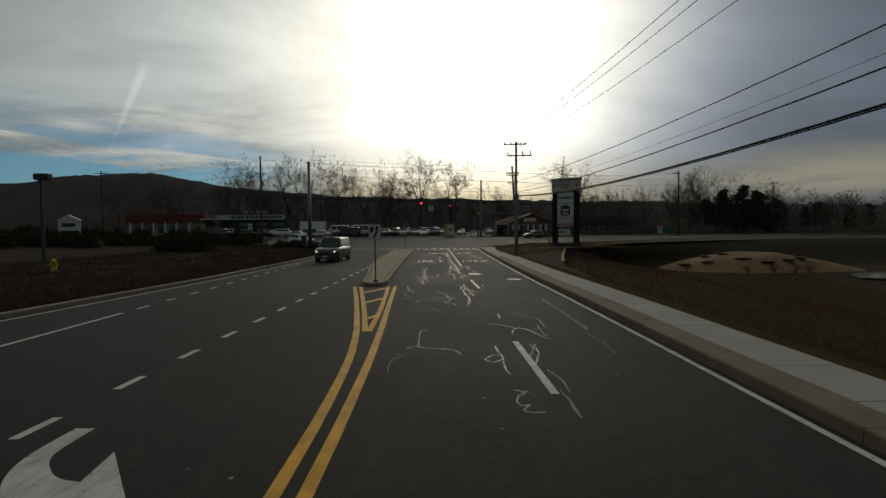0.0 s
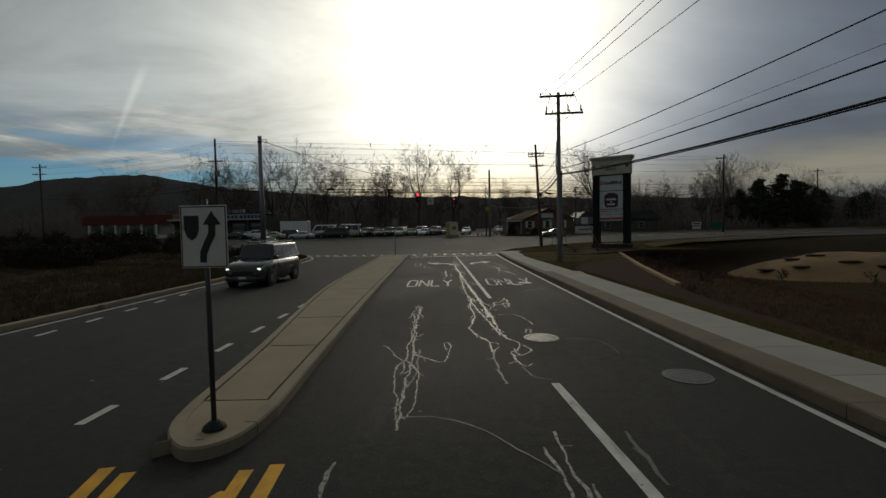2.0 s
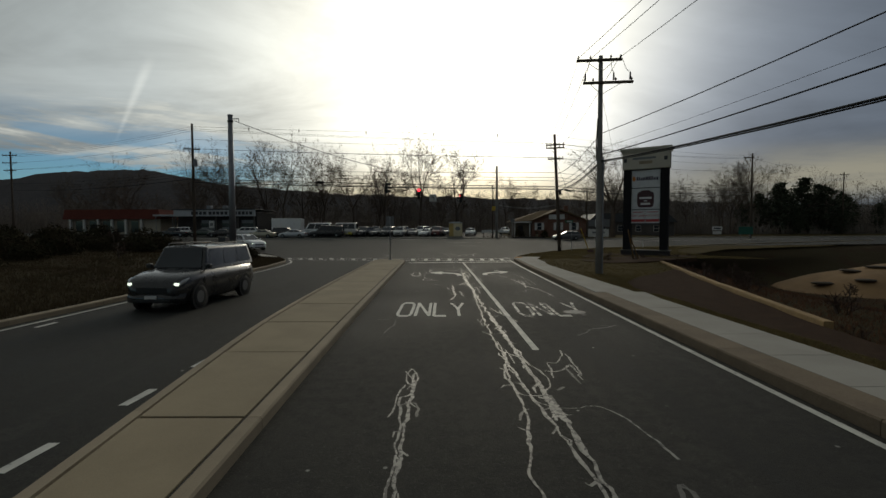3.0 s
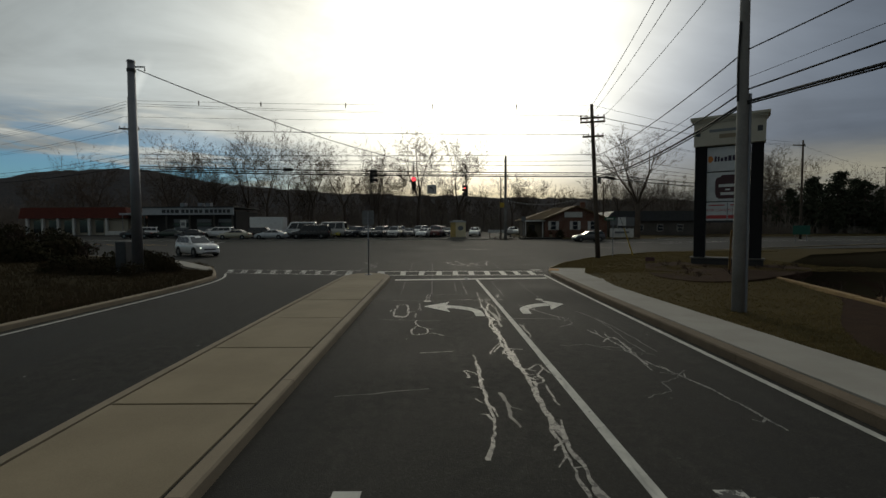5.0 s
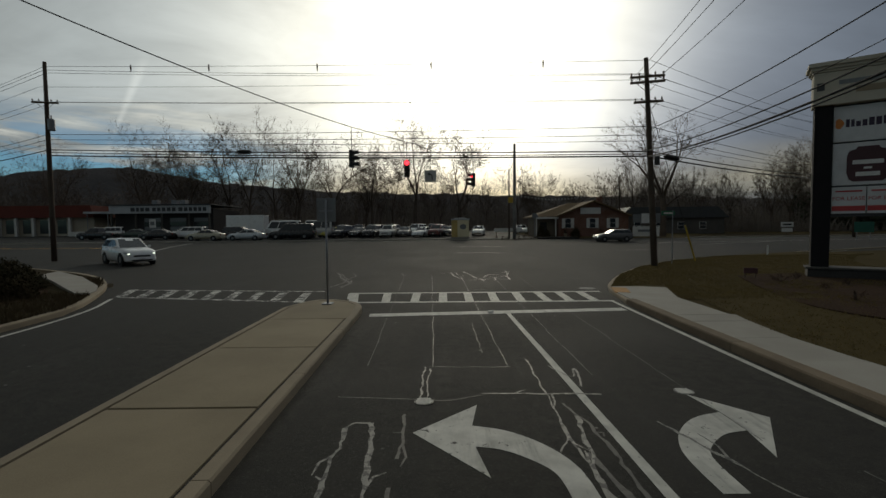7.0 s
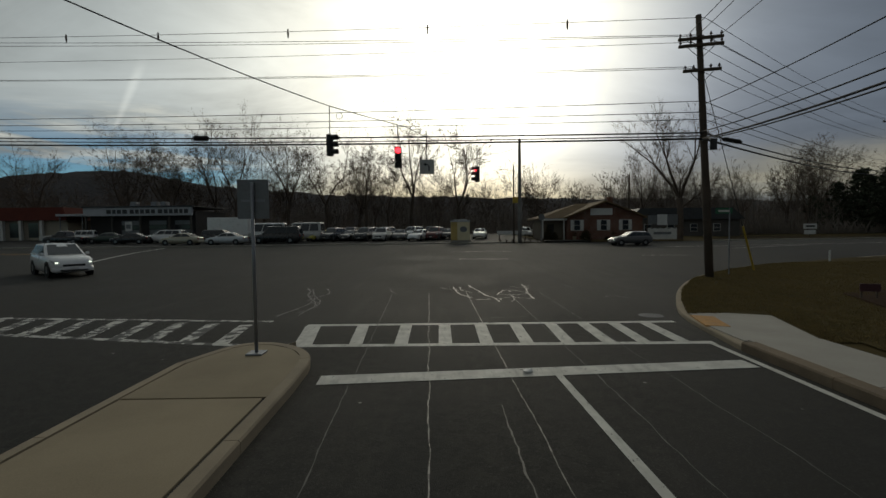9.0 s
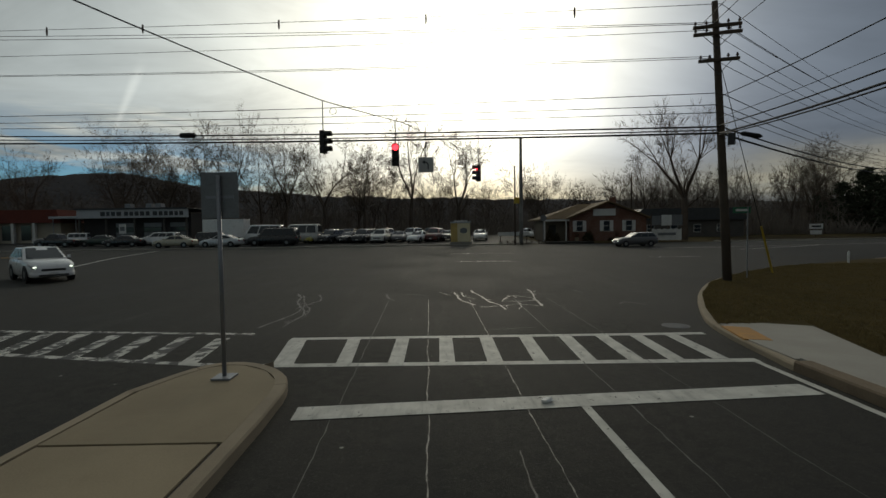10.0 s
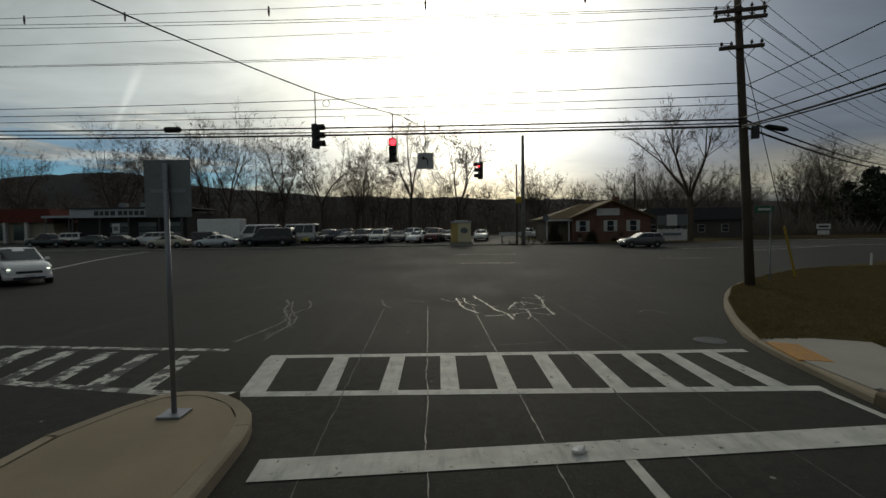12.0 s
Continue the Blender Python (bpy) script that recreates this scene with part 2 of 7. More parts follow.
DARK_JOINT = speckled("joint_filler", (0.03, 0.027, 0.024), (0.02, 0.019, 0.017), 2, 50, 0.95, 0.2)
TACTILE = speckled("orange_tactile", (0.55, 0.27, 0.06), (0.35, 0.2, 0.09), 6, 60, 0.8, 0.2, 0.003)
LAWN = grass_material("winter_lawn", (0.072, 0.056, 0.026), (0.090, 0.068, 0.032), (0.064, 0.050, 0.022), 0.35, 0.12)
ROUGH_GRASS = grass_material("rough_grass", (0.040, 0.033, 0.019), (0.055, 0.043, 0.024), (0.046, 0.030, 0.019), 0.3)
MULCH = speckled("mulch", (0.046, 0.030, 0.022), (0.070, 0.044, 0.030), 2.0, 45, 0.98, 0.8, 0.03, spec=0.03)
SAND = speckled("sandy_fill", (0.25, 0.15, 0.065), (0.17, 0.10, 0.045), 0.5, 20, 0.95, 0.4, 0.03)

def blade_material(name, colour, other):
    """Thin dry grass that lets some light through."""
    m, n, b = material(name, 0.95, spec=0.1)
    p = coords(n)
    c = n.mix(n.ramp(n.noise(p, 3.0, 4), 0.3, 0.7), colour, other)
    n.put(b.inputs["Base Color"], c)
    tr = n.add("ShaderNodeBsdfTranslucent")
    n.put(tr.inputs["Color"], c)
    mx = n.add("ShaderNodeMixShader")
    mx.inputs[0].default_value = 0.5
    n.put(mx.inputs[1], b.outputs[0])
    n.put(mx.inputs[2], tr.outputs[0])
    out = [k for k in m.node_tree.nodes if k.type == "OUTPUT_MATERIAL"][0]
    n.put(out.inputs["Surface"], mx.outputs[0])
    return m


LAWN_BLADE = blade_material("lawn_blade", (0.135, 0.105, 0.050), (0.112, 0.092, 0.044))
BRUSH_BLADE = blade_material("brush_blade", (0.050, 0.040, 0.024), (0.036, 0.028, 0.018))
BANK_BLADE = blade_material("bank_blade", (0.120, 0.066, 0.042), (0.075, 0.044, 0.030))
DARK_SOIL = speckled("dark_soil", (0.035, 0.026, 0.018), (0.06, 0.042, 0.026), 0.7, 20, 0.95, 0.6, 0.04)
COVER_STEEL = speckled("worn_cover_steel", (0.15, 0.147, 0.138), (0.09, 0.088, 0.084), 6, 60, 0.55, 0.2, 0.003, metal=0.6)
TIMBER = speckled("weathered_timber", (0.36, 0.235, 0.10), (0.22, 0.14, 0.065), 2.5, 40, 0.9, 0.4, 0.006)
POLE_WOOD = speckled("pole_wood", (0.11, 0.082, 0.062), (0.065, 0.05, 0.038), 1.2, 30, 0.9, 0.4, 0.006)
BLEACHED_WOOD = speckled("bleached_pole_wood", (0.30, 0.29, 0.275), (0.19, 0.18, 0.17), 1.2, 30, 0.85, 0.4, 0.006)
STEEL = speckled("galvanised_steel", (0.30, 0.31, 0.33), (0.22, 0.23, 0.25), 2.5, 40, 0.5, 0.1, 0.002, metal=0.6)
DARK_STEEL = speckled("dark_steel", (0.075, 0.08, 0.085), (0.05, 0.052, 0.055), 3, 40, 0.55, 0.1, 0.002, metal=0.3)
CABLE = plain("cable_black", (0.012, 0.012, 0.013), 0.7)
CERAMIC = plain("insulator_brown", (0.07, 0.04, 0.03), 0.3)
BARK = speckled("bark", (0.14, 0.11, 0.09), (0.08, 0.064, 0.052), 1.5, 25, 0.95, 0.6, 0.02, spec=0.05)
TWIG = speckled("twigs", (0.17, 0.14, 0.115), (0.11, 0.09, 0.075), 0.5, 8, 0.95, 0.0, spec=0.05)
WOODS = speckled("far_woods", (0.26, 0.225, 0.195), (0.17, 0.145, 0.125), 0.05, 2, 1.0, 0.0, amount=0.7, spec=0.03)
HILL = speckled("wooded_hill", (0.105, 0.098, 0.098), (0.070, 0.066, 0.068), 0.02, 0.25, 1.0, 0.6, 2.0, amount=0.5, spec=0.0)
NEEDLE = speckled("conifer_needles", (0.055, 0.065, 0.044), (0.082, 0.088, 0.060), 0.8, 9, 0.95, 0.0, spec=0.04)
SHRUB = speckled("shrub_leaves", (0.024, 0.028, 0.014), (0.048, 0.034, 0.020), 0.9, 14, 0.95, 0.0, spec=0.04)
DRY_SHRUB = speckled("dry_shrub_twigs", (0.060, 0.032, 0.022), (0.035, 0.022, 0.016), 0.8, 14, 0.95, 0.0)
SIGN_WHITE = plain("sign_white", (0.74, 0.74, 0.72), 0.5)
SIGN_BLACK = plain("sign_black", (0.015, 0.015, 0.016), 0.5)
SIGN_BACK = plain("sign_aluminium", (0.22, 0.23, 0.24), 0.5, 0.5)
PANEL_WHITE = plain("panel_white", (0.66, 0.67, 0.68), 0.35)
STUCCO = speckled("cream_stucco", (0.58, 0.54, 0.45), (0.46, 0.43, 0.36), 1.2, 60, 0.9, 0.3, 0.004)
POST_BLACK = plain("sign_post_dark", (0.020, 0.020, 0.022), 0.85, 0.0, 0.15)
RED = plain("sign_red", (0.50, 0.05, 0.05), 0.5)
ORANGE = plain("logo_orange", (0.65, 0.22, 0.04), 0.5)
PURPLE = plain("logo_plum", (0.045, 0.025, 0.055), 0.5)
MAROON = plain("badge_maroon", (0.07, 0.022, 0.028), 0.5)
GREEN = plain("street_sign_green", (0.02, 0.16, 0.08), 0.5)
YELLOW = plain("yellow_plate", (0.62, 0.42, 0.05), 0.5)
RED_ROOF = speckled("red_roof", (0.17, 0.04, 0.026), (0.12, 0.03, 0.022), 0.8, 12, 0.85, 0.3)
CREAM_WALL = speckled("cream_wall", (0.42, 0.38, 0.30), (0.33, 0.30, 0.25), 0.6, 20, 0.9, 0.15)
WHITE_WALL = speckled("white_fascia", (0.55, 0.57, 0.60), (0.42, 0.45, 0.48), 0.6, 20, 0.8, 0.1)
DARK_WALL = speckled("dark_shopfront", (0.045, 0.042, 0.042), (0.03, 0.028, 0.028), 0.6, 20, 0.8, 0.1)
BRICK = brick_material()
SHINGLE = speckled("brown_shingles", (0.20, 0.135, 0.07), (0.13, 0.09, 0.05), 0.7, 14, 0.95, 0.4)
TRIM = plain("white_trim", (0.70, 0.69, 0.66), 0.6)
CONTAINER = speckled("yellow_sheet", (0.60, 0.44, 0.16), (0.46, 0.33, 0.12), 1.0, 20, 0.7, 0.1)
GLASS = glass_material("dark_glass")
RUBBER = plain("rubber", (0.014, 0.014, 0.014), 0.85)
RIM = plain("wheel_rim", (0.32, 0.33, 0.34), 0.35, 0.8)
LAMP_CLEAR = plain("lamp_lens", (0.55, 0.56, 0.58), 0.15)
LAMP_RED = plain("tail_lens", (0.30, 0.015, 0.015), 0.2)
LAMP_ON = glowing("lit_headlamp", (0.85, 1.0, 0.9), 1.3)
SIGNAL_RED = glowing("lit_red_signal", (1.0, 0.03, 0.05), 4.0)
LENS_DARK = plain("unlit_lens", (0.03, 0.035, 0.03), 0.3)
SILVER = car_paint("silver_paint", (0.52, 0.53, 0.52), 0.25)
PALE_BLUE = car_paint("pale_silver_blue_paint", (0.60, 0.64, 0.67), 0.25)
CAR_WHITE = car_paint("white_paint", (0.80, 0.81, 0.81), 0.25, 0.0)
CAR_BLACK = car_paint("black_paint", (0.012, 0.013, 0.015), 0.22, 0.0)
CAR_GREY = car_paint("grey_paint", (0.11, 0.11, 0.115))
CAR_GREEN = car_paint("dark_green_paint", (0.03, 0.055, 0.045))
CAR_RED = car_paint("dark_red_paint", (0.11, 0.02, 0.018))
KIOSK_FRONT = speckled("kiosk_front", (0.80, 0.71, 0.48), (0.66, 0.58, 0.39), 1.0, 20, 0.7, 0.1)
PORCH_WALL = speckled("porch_siding", (0.16, 0.135, 0.10), (0.11, 0.09, 0.07), 0.6, 20, 0.9, 0.15)
BANK_SOIL = speckled("bank_soil", (0.100, 0.060, 0.040), (0.066, 0.042, 0.030), 0.8, 30, 0.98, 0.5, 0.03, spec=0.03)
CAR_BLUE = car_paint("dark_blue_paint", (0.02, 0.03, 0.06))
DARK_CAP = speckled("dark_stone_cap", (0.12, 0.115, 0.105), (0.08, 0.077, 0.07), 2.5, 40, 0.9, 0.2, 0.004)
SIGN_GREEN = plain("green_sign_sheet", (0.01, 0.12, 0.085), 0.5)
CAR_YELLOW = car_paint("yellow_paint", (0.45, 0.40, 0.05))
CAR_TAN = car_paint("tan_paint", (0.46, 0.43, 0.33), 0.25)
WATER = glass_material("pond_water", (0.03, 0.035, 0.035))


# ---- building helpers ----
def mesh_of(bm, name):
    me = bpy.data.meshes.new(name)
    bmesh.ops.recalc_face_normals(bm, faces=bm.faces)
    bm.to_mesh(me)
    bm.free()
    return me


def part(name, bm, mat, parent=None, label="", smooth=False):
    """Links a bmesh as one mesh object under a thing or a part."""
    me = mesh_of(bm, name) if isinstance(bm, bmesh.types.BMesh) else bm
    if not me.materials:
        me.materials.append(mat)
    if smooth:
        me.polygons.foreach_set("use_smooth", [True] * len(me.polygons))
    ob = new(name, me)
    ob.parent = parent
    if label:
        ob["label"] = label
    return ob


def thing(name, at, label, category, group="", rz=0.0):
    ob = new(name)
    ob.matrix_world = pose(*at, 0, 0, rz)
    ob.empty_display_size = 0.2
    return tagged(ob, label, category, group)


def block(x0, x1, y0, y1, z0, z1, bevel=0.0, bm=None):
    bm = bm or bmesh.new()
    v = [bm.verts.new((x, y, z)) for x in (x0, x1) for y in (y0, y1) for z in (z0, z1)]
    faces = [bm.faces.new([v[i] for i in q]) for q in ((0, 1, 3, 2), (4, 6, 7, 5), (0, 4, 5, 1), (2, 3, 7, 6), (0, 2, 6, 4), (1, 5, 7, 3))]
    if bevel:
        bmesh.ops.bevel(bm, geom=list({e for f in faces for e in f.edges}), offset=bevel, segments=2, affect="EDGES", profile=0.5)
    return bm


def tube(points, radii, sides=8, bm=None, caps=True):
    """A round bar along points, with a radius at each."""
    bm = bm or bmesh.new()
    pts = [Vector(p) for p in points]
    if not isinstance(radii, (list, tuple)):
        radii = [radii] * len(pts)
    rings = []
    for i, p in enumerate(pts):
        d = (pts[min(i + 1, len(pts) - 1)] - pts[max(i - 1, 0)]).normalized()
        a = d.cross(Vector((0, 0, 1)) if abs(d.z) < 0.9 else Vector((1, 0, 0))).normalized()
        b = d.cross(a)
        rings.append([bm.verts.new(p + (a * math.cos(2 * math.pi * k / sides) + b * math.sin(2 * math.pi * k / sides)) * radii[i]) for k in range(sides)])
    for r, s in zip(rings, rings[1:]):
        for k in range(sides):
            bm.faces.new((r[k], r[(k + 1) % sides], s[(k + 1) % sides], s[k]))
    if caps:
        bm.faces.new(rings[0][::-1])
        bm.faces.new(rings[-1])
    return bm


def prism(outline, z0, z1, bm=None, bevel=0.0):
    """An upright prism over a flat outline of (x, y)."""
    bm = bm or bmesh.new()
    lo = [bm.verts.new((x, y, z0)) for x, y in outline]
    hi = [bm.verts.new((x, y, z1)) for x, y in outline]
    n = len(outline)
    bm.faces.new(lo[::-1])
    top = bm.faces.new(hi)
    for i in range(n):
        bm.faces.new((lo[i], lo[(i + 1) % n], hi[(i + 1) % n], hi[i]))
    if bevel:
        bmesh.ops.bevel(bm, geom=list(top.edges), offset=bevel, segments=2, affect="EDGES", profile=0.5)
    return bm


def plate(outline, y0, y1, bm=None):
    """A prism in the x-z plane, from y0 to y1."""
    bm = bm or bmesh.new()
    lo = [bm.verts.new((x, y0, z)) for x, z in outline]
    hi = [bm.verts.new((x, y1, z)) for x, z in outline]
    n = len(outline)
    bm.faces.new(lo)
    bm.faces.new(hi[::-1])
    for i in range(n):
        bm.faces.new((lo[i], hi[i], hi[(i + 1) % n], lo[(i + 1) % n]))
    return bm


def lerp_line(line, u):
    """The x of a polyline of (x, y) at the height u in y."""
    for (xa, ya), (xb, yb) in zip(line, line[1:]):
        if ya <= u <= yb:
            return xa + (xb - xa) * (u - ya) / (yb - ya)
    return line[0][0] if u < line[0][1] else line[-1][0]


def smooth_line(line, step=0.6, rounds=2):
    pts = [Vector(p) for p in line]
    for _ in range(rounds):
        out = [pts[0]]
        for a, b in zip(pts, pts[1:]):
            out += [a.lerp(b, 0.25), a.lerp(b, 0.75)]
        pts = out + [pts[-1]]
    return pts


def grade(y):
    """The road's height: level, then rising gently across the far road."""
    return 0.0 if y < 64 else min((y - 64) * 0.6 / 34, 0.6)


LAYER = [0]


def ribbon(line, width, lift=0.004, bm=None):
    """A flat band along a line on the road."""
    bm = bm or bmesh.new()
    pts = [Vector((p[0], p[1])) for p in line]
    rows = []
    LAYER[0] = (LAYER[0] + 1) % 12
    for i, p in enumerate(pts):
        d = (pts[min(i + 1, len(pts) - 1)] - pts[max(i - 1, 0)]).normalized()
        lift += 0.00002
        n = Vector((-d.y, d.x)) * ((width[i] if isinstance(width, list) else width) / 2)
        rows.append([bm.verts.new((q.x, q.y, grade(q.y) + lift + LAYER[0] * 0.00035)) for q in (p + n, p - n)])
    for a, b in zip(rows, rows[1:]):
        bm.faces.new((a[0], a[1], b[1], b[0]))
    return bm


# ---- large structure ----
LEFT_KERB = [(-13.2, -40), (-12.9, 0), (-12.3, 12), (-11.3, 21), (-10.95, 30), (-10.8, 40), (-10.75, 48), (-11.2, 52.4), (-12.4, 54.8), (-13.4, 56.6), (-15.0, 59.0), (-17.6, 61.8), (-22, 64.8), (-40, 73.5), (-80, 84), (-400, 150)]
RIGHT_KERB = [(5.0, -40), (4.75, 0), (4.62, 14), (4.34, 24), (4.28, 36), (4.28, 48), (4.42, 53), (4.9, 56), (5.8, 58), (7.2, 60.6), (9.1, 63.4), (11, 65.4), (15, 68.4), (26, 73.6), (60, 86), (400, 170)]
FAR_KERB_Y = 97.5

# ground: one sheet to the horizon, a hollow with a pond on the right
def terrain(x, y):
    z = grade(y) - 0.12
    dip = max(0.0, min(1.0, (x - 10.5) / 16)) * max(0.0, min(1.0, (78 - y) / 14))
    z -= 3.0 * dip * dip * (3 - 2 * dip)
    far = max(0.0, math.hypot(x, y - 60) - 140)
    return z + min(far * 0.02, 8) + 0.3 * noise.noise(Vector((x * 0.05, y * 0.05, 0))) * min(1, max(0, (abs(x) - 16) / 20))

def spaced(lo, hi, step, reach):
    inner = list(np.arange(lo, hi + step / 2, step))
    out, d = [], step
    while inner[-1] < reach:
        d *= 1.35
        inner.append(inner[-1] + d)
    d = step
    while inner[0] > -reach:
        d *= 1.35
        inner.insert(0, inner[0] - d)
    return inner

gx, gy = spaced(-30, 60, 1.5, 2500), spaced(-12, 100, 1.5, 2500)
verts = [(x, y, terrain(x, y)) for y in gy for x in gx]
nx = len(gx)
faces = [(j * nx + i, j * nx + i + 1, (j + 1) * nx + i + 1, (j + 1) * nx + i) for j in range(len(gy) - 1) for i in range(nx - 1)]
me = bpy.data.meshes.new("ground")
me.from_pydata(verts, [], faces)
ground = part("ground", me, ROUGH_GRASS)
tagged(ground, "dark rough winter grass and bare soil sloping to a hollow", "ground", kind="structure")

# asphalt: the side road and the wide main road it meets
bm = bmesh.new()
rows = []
for y in [-40 + 4 * k for k in range(24)] + [54.8, 56.6, 59, 61.8, 64.8, 66, 68.4, 71, 73.6, 78, 84, 86, 92, FAR_KERB_Y]:
    xl = lerp_line(LEFT_KERB, y) if y < 64.8 else -22 - (y - 64.8) * 2.2
    xr = lerp_line(RIGHT_KERB, y) if y < 65.4 else 11 + (y - 65.4) * 2.1
    if y >= 73.6:
        xl, xr = -22 - (y - 64) * 7.0, 26 + (y - 73.6) * 8.0
    n = 24
    rows.append([bm.verts.new((xl + (xr - xl) * i / n, y, grade(y))) for i in range(n + 1)])
for a, b in zip(rows, rows[1:]):
    for i in range(24):
        bm.faces.new((a[i], a[i + 1], b[i + 1], b[i]))
road = part("road", bm, ASPHALT)
tagged(road, "dark worn asphalt road meeting a wide main road", "road", kind="structure")

# forecourts beyond the main road
bm = bmesh.new()
rows = [[bm.verts.new((x, y, (0.70, 0.80, 1.20, 1.45)[k])) for x in (-130, -90, -60, -40, -20, 0, 11)] for k, y in enumerate((FAR_KERB_Y + 0.3, 103, 118, 134))]
for a, b in zip(rows, rows[1:]):
    for i in range(6):
        bm.faces.new((a[i], a[i + 1], b[i + 1], b[i]))
lot = part("parking_lot", bm, ASPHALT)
tagged(lot, "asphalt car lot behind the main road's far kerb", "parking lot", kind="structure")


def structure(ob, label, category):
    return tagged(ob, label, category, kind="structure")


def offset_line(line, d):
    """The line moved sideways by d, to its right as it runs."""
    out = []
    for i, p in enumerate(line):
        a, b = Vector(line[max(i - 1, 0)]), Vector(line[min(i + 1, len(line) - 1)])
        t = (b - a).normalized()
        out.append((p[0] + t.y * d, p[1] - t.x * d))
    return out


def cut_lengths(line, length, lo=-1e9, hi=1e9):
    """Pieces of a line, each about that long, within lo..hi in y."""
    pts = [Vector(p) for p in line]
    pieces, cur, run = [], [pts[0]], 0.0
    for a, b in zip(pts, pts[1:]):
        d = (b - a).length
        while d > 1e-6 and run + d >= length:
            k = (length - run) / d
            a = a.lerp(b, k)
            cur.append(a)
            pieces.append(cur)
            cur, run = [a], 0.0
            d = (b - a).length
        cur.append(b)
        run += d
    if run > 0.05:
        pieces.append(cur)
    return [p for p in pieces if lo <= p[0].y <= hi]


def kerb_piece(line, width, z0, z1, side, gap=0.006, top_in=0.02):
    """One length of kerb along a line, its face on the line and its body to the side (+1 right, -1 left)."""
    bm = bmesh.new()
    line = [Vector(p) for p in line]
    d0, d1 = (line[1] - line[0]).normalized(), (line[-1] - line[-2]).normalized()
    line = [line[0] + d0 * gap] + line[1:-1] + [line[-1] - d1 * gap]
    inner = [Vector(p) for p in offset_line([tuple(q) for q in line], side * width)]
    lip = [Vector(p) for p in offset_line([tuple(q) for q in line], side * top_in)]
    rings = []
    for a, l, b in zip(line, lip, inner):
        h = grade(a.y)
        rings.append([bm.verts.new((*q, z + h)) for q, z in ((a, z0), (a, z1 - 0.025), (l, z1), (b, z1), (b, z0))])
    for r, s in zip(rings, rings[1:]):
        for k in range(4):
            bm.faces.new((r[k], r[k + 1], s[k + 1], s[k]))
    bm.faces.new(rings[0][::-1])
    bm.faces.new(rings[-1])
    return bm


# kerbs
def kerb_run(name, line, width, side, mat, label, lo, hi, z1=0.15, length=3.0, z0=-0.1):
    base = thing(name, (0, 0, 0), label, "kerb")
    base["kind"] = "structure"
    for p in cut_lengths(smooth_line(line), length, lo, hi):
        part("kerb_stone", kerb_piece(p, width, z0, z1, side), mat, base)
    return base


kerb_run("kerb_left", LEFT_KERB, 0.2, -1, KERB, "weathered buff concrete kerb along the road", -14, 80, 0.14)
right_body = [p for p in RIGHT_KERB if p[1] <= 54]
kerb_run("kerb_right", [p for p in right_body if p[1] <= 36], 0.58, 1, KERB_BROWN, "broad brown concrete kerb beside the pavement", -14, 35, 0.19)
kerb_run("kerb_right", [p for p in right_body if p[1] >= 36], 0.26, 1, KERB_BROWN, "brown concrete kerb beside the pavement", 35, 53, 0.165)
corner = [(4.42, 53)] + [p for p in RIGHT_KERB if 55 < p[1] < 90]
kerb_run("kerb_corner", corner, 0.18, 1, KERB, "curved concrete kerb round the lawn corner", 53, 90, 0.11)
kerb_run("kerb_far", [(-62, FAR_KERB_Y), (-30, FAR_KERB_Y), (-5, FAR_KERB_Y), (6.5, FAR_KERB_Y)], 0.35, -1, CONCRETE, "low pale kerb along the far side of the main road", 0, 200, 0.14, 4.0)
kerb_run("kerb_far", [(30, FAR_KERB_Y), (50, FAR_KERB_Y + 1), (80, FAR_KERB_Y + 6)], 0.3, -1, CONCRETE, "low pale kerb along the far side of the main road", 0, 200, 0.12, 4.0)

# right pavement: single slabs
pavement = thing("pavement", (0, 0, 0), "pale grey concrete pavement slabs with thin joints", "pavement")
pavement["kind"] = "structure"
def pave_in(y):
    """How far the slabs begin behind the kerb's face."""
    return 0.60 if y < 36 else 0.28


def pave_wide(y):
    """The breadth of the pavement: wider on the approach and again at the corner."""
    return (0.95 if y < 36 else 1.11) + 0.18 * max(0, min(1, (46 - y) / 9)) + max(0, y - 49) * 0.2


y = -14.0
while y < 50.5:
    n = min(y + 1.52, 50.6)
    xa, xb = lerp_line(RIGHT_KERB, y) + pave_in(y), lerp_line(RIGHT_KERB, n) + pave_in(y)
    part("slab", prism([(xa, y + 0.006), (xa + pave_wide(y), y + 0.006), (xb + pave_wide(n), n - 0.006), (xb, n - 0.006)], -0.1, 0.150 + 0.036 * max(0, min(1, (48 - y) / 12)) + 0.004 * random.random(), bevel=0.006), CONCRETE, pavement)
    y = n
part("slab", prism([(4.60, 50.63), (5.95, 50.63), (6.05, 53.2), (4.68, 53.2)], -0.1, 0.15, bevel=0.006), CONCRETE, pavement)
part("slab", prism([(4.62, 53.22), (6.06, 53.22), (6.95, 55.9), (5.12, 56.0), (4.72, 54.4)], -0.1, 0.13, bevel=0.006), CONCRETE, pavement)
tactile = part("tactile_plate", prism([(4.68, 54.55), (5.12, 54.4), (5.42, 55.5), (4.98, 55.72)], 0.10, 0.138), TACTILE, pavement, "orange tactile warning plate, scuffed")
bm = bmesh.new()
for i in range(6):
    for j in range(10):
        c = Vector((4.74, 54.62, 0.138)) + Vector((0.40, -0.12, 0)) * ((i + 0.5) / 6) + Vector((0.28, 1.05, 0)) * ((j + 0.5) / 10)
        bmesh.ops.create_cone(bm, cap_ends=True, segments=6, radius1=0.018, radius2=0.011, depth=0.008, matrix=Matrix.Translation(c))
part("domes", bm, TACTILE, tactile)

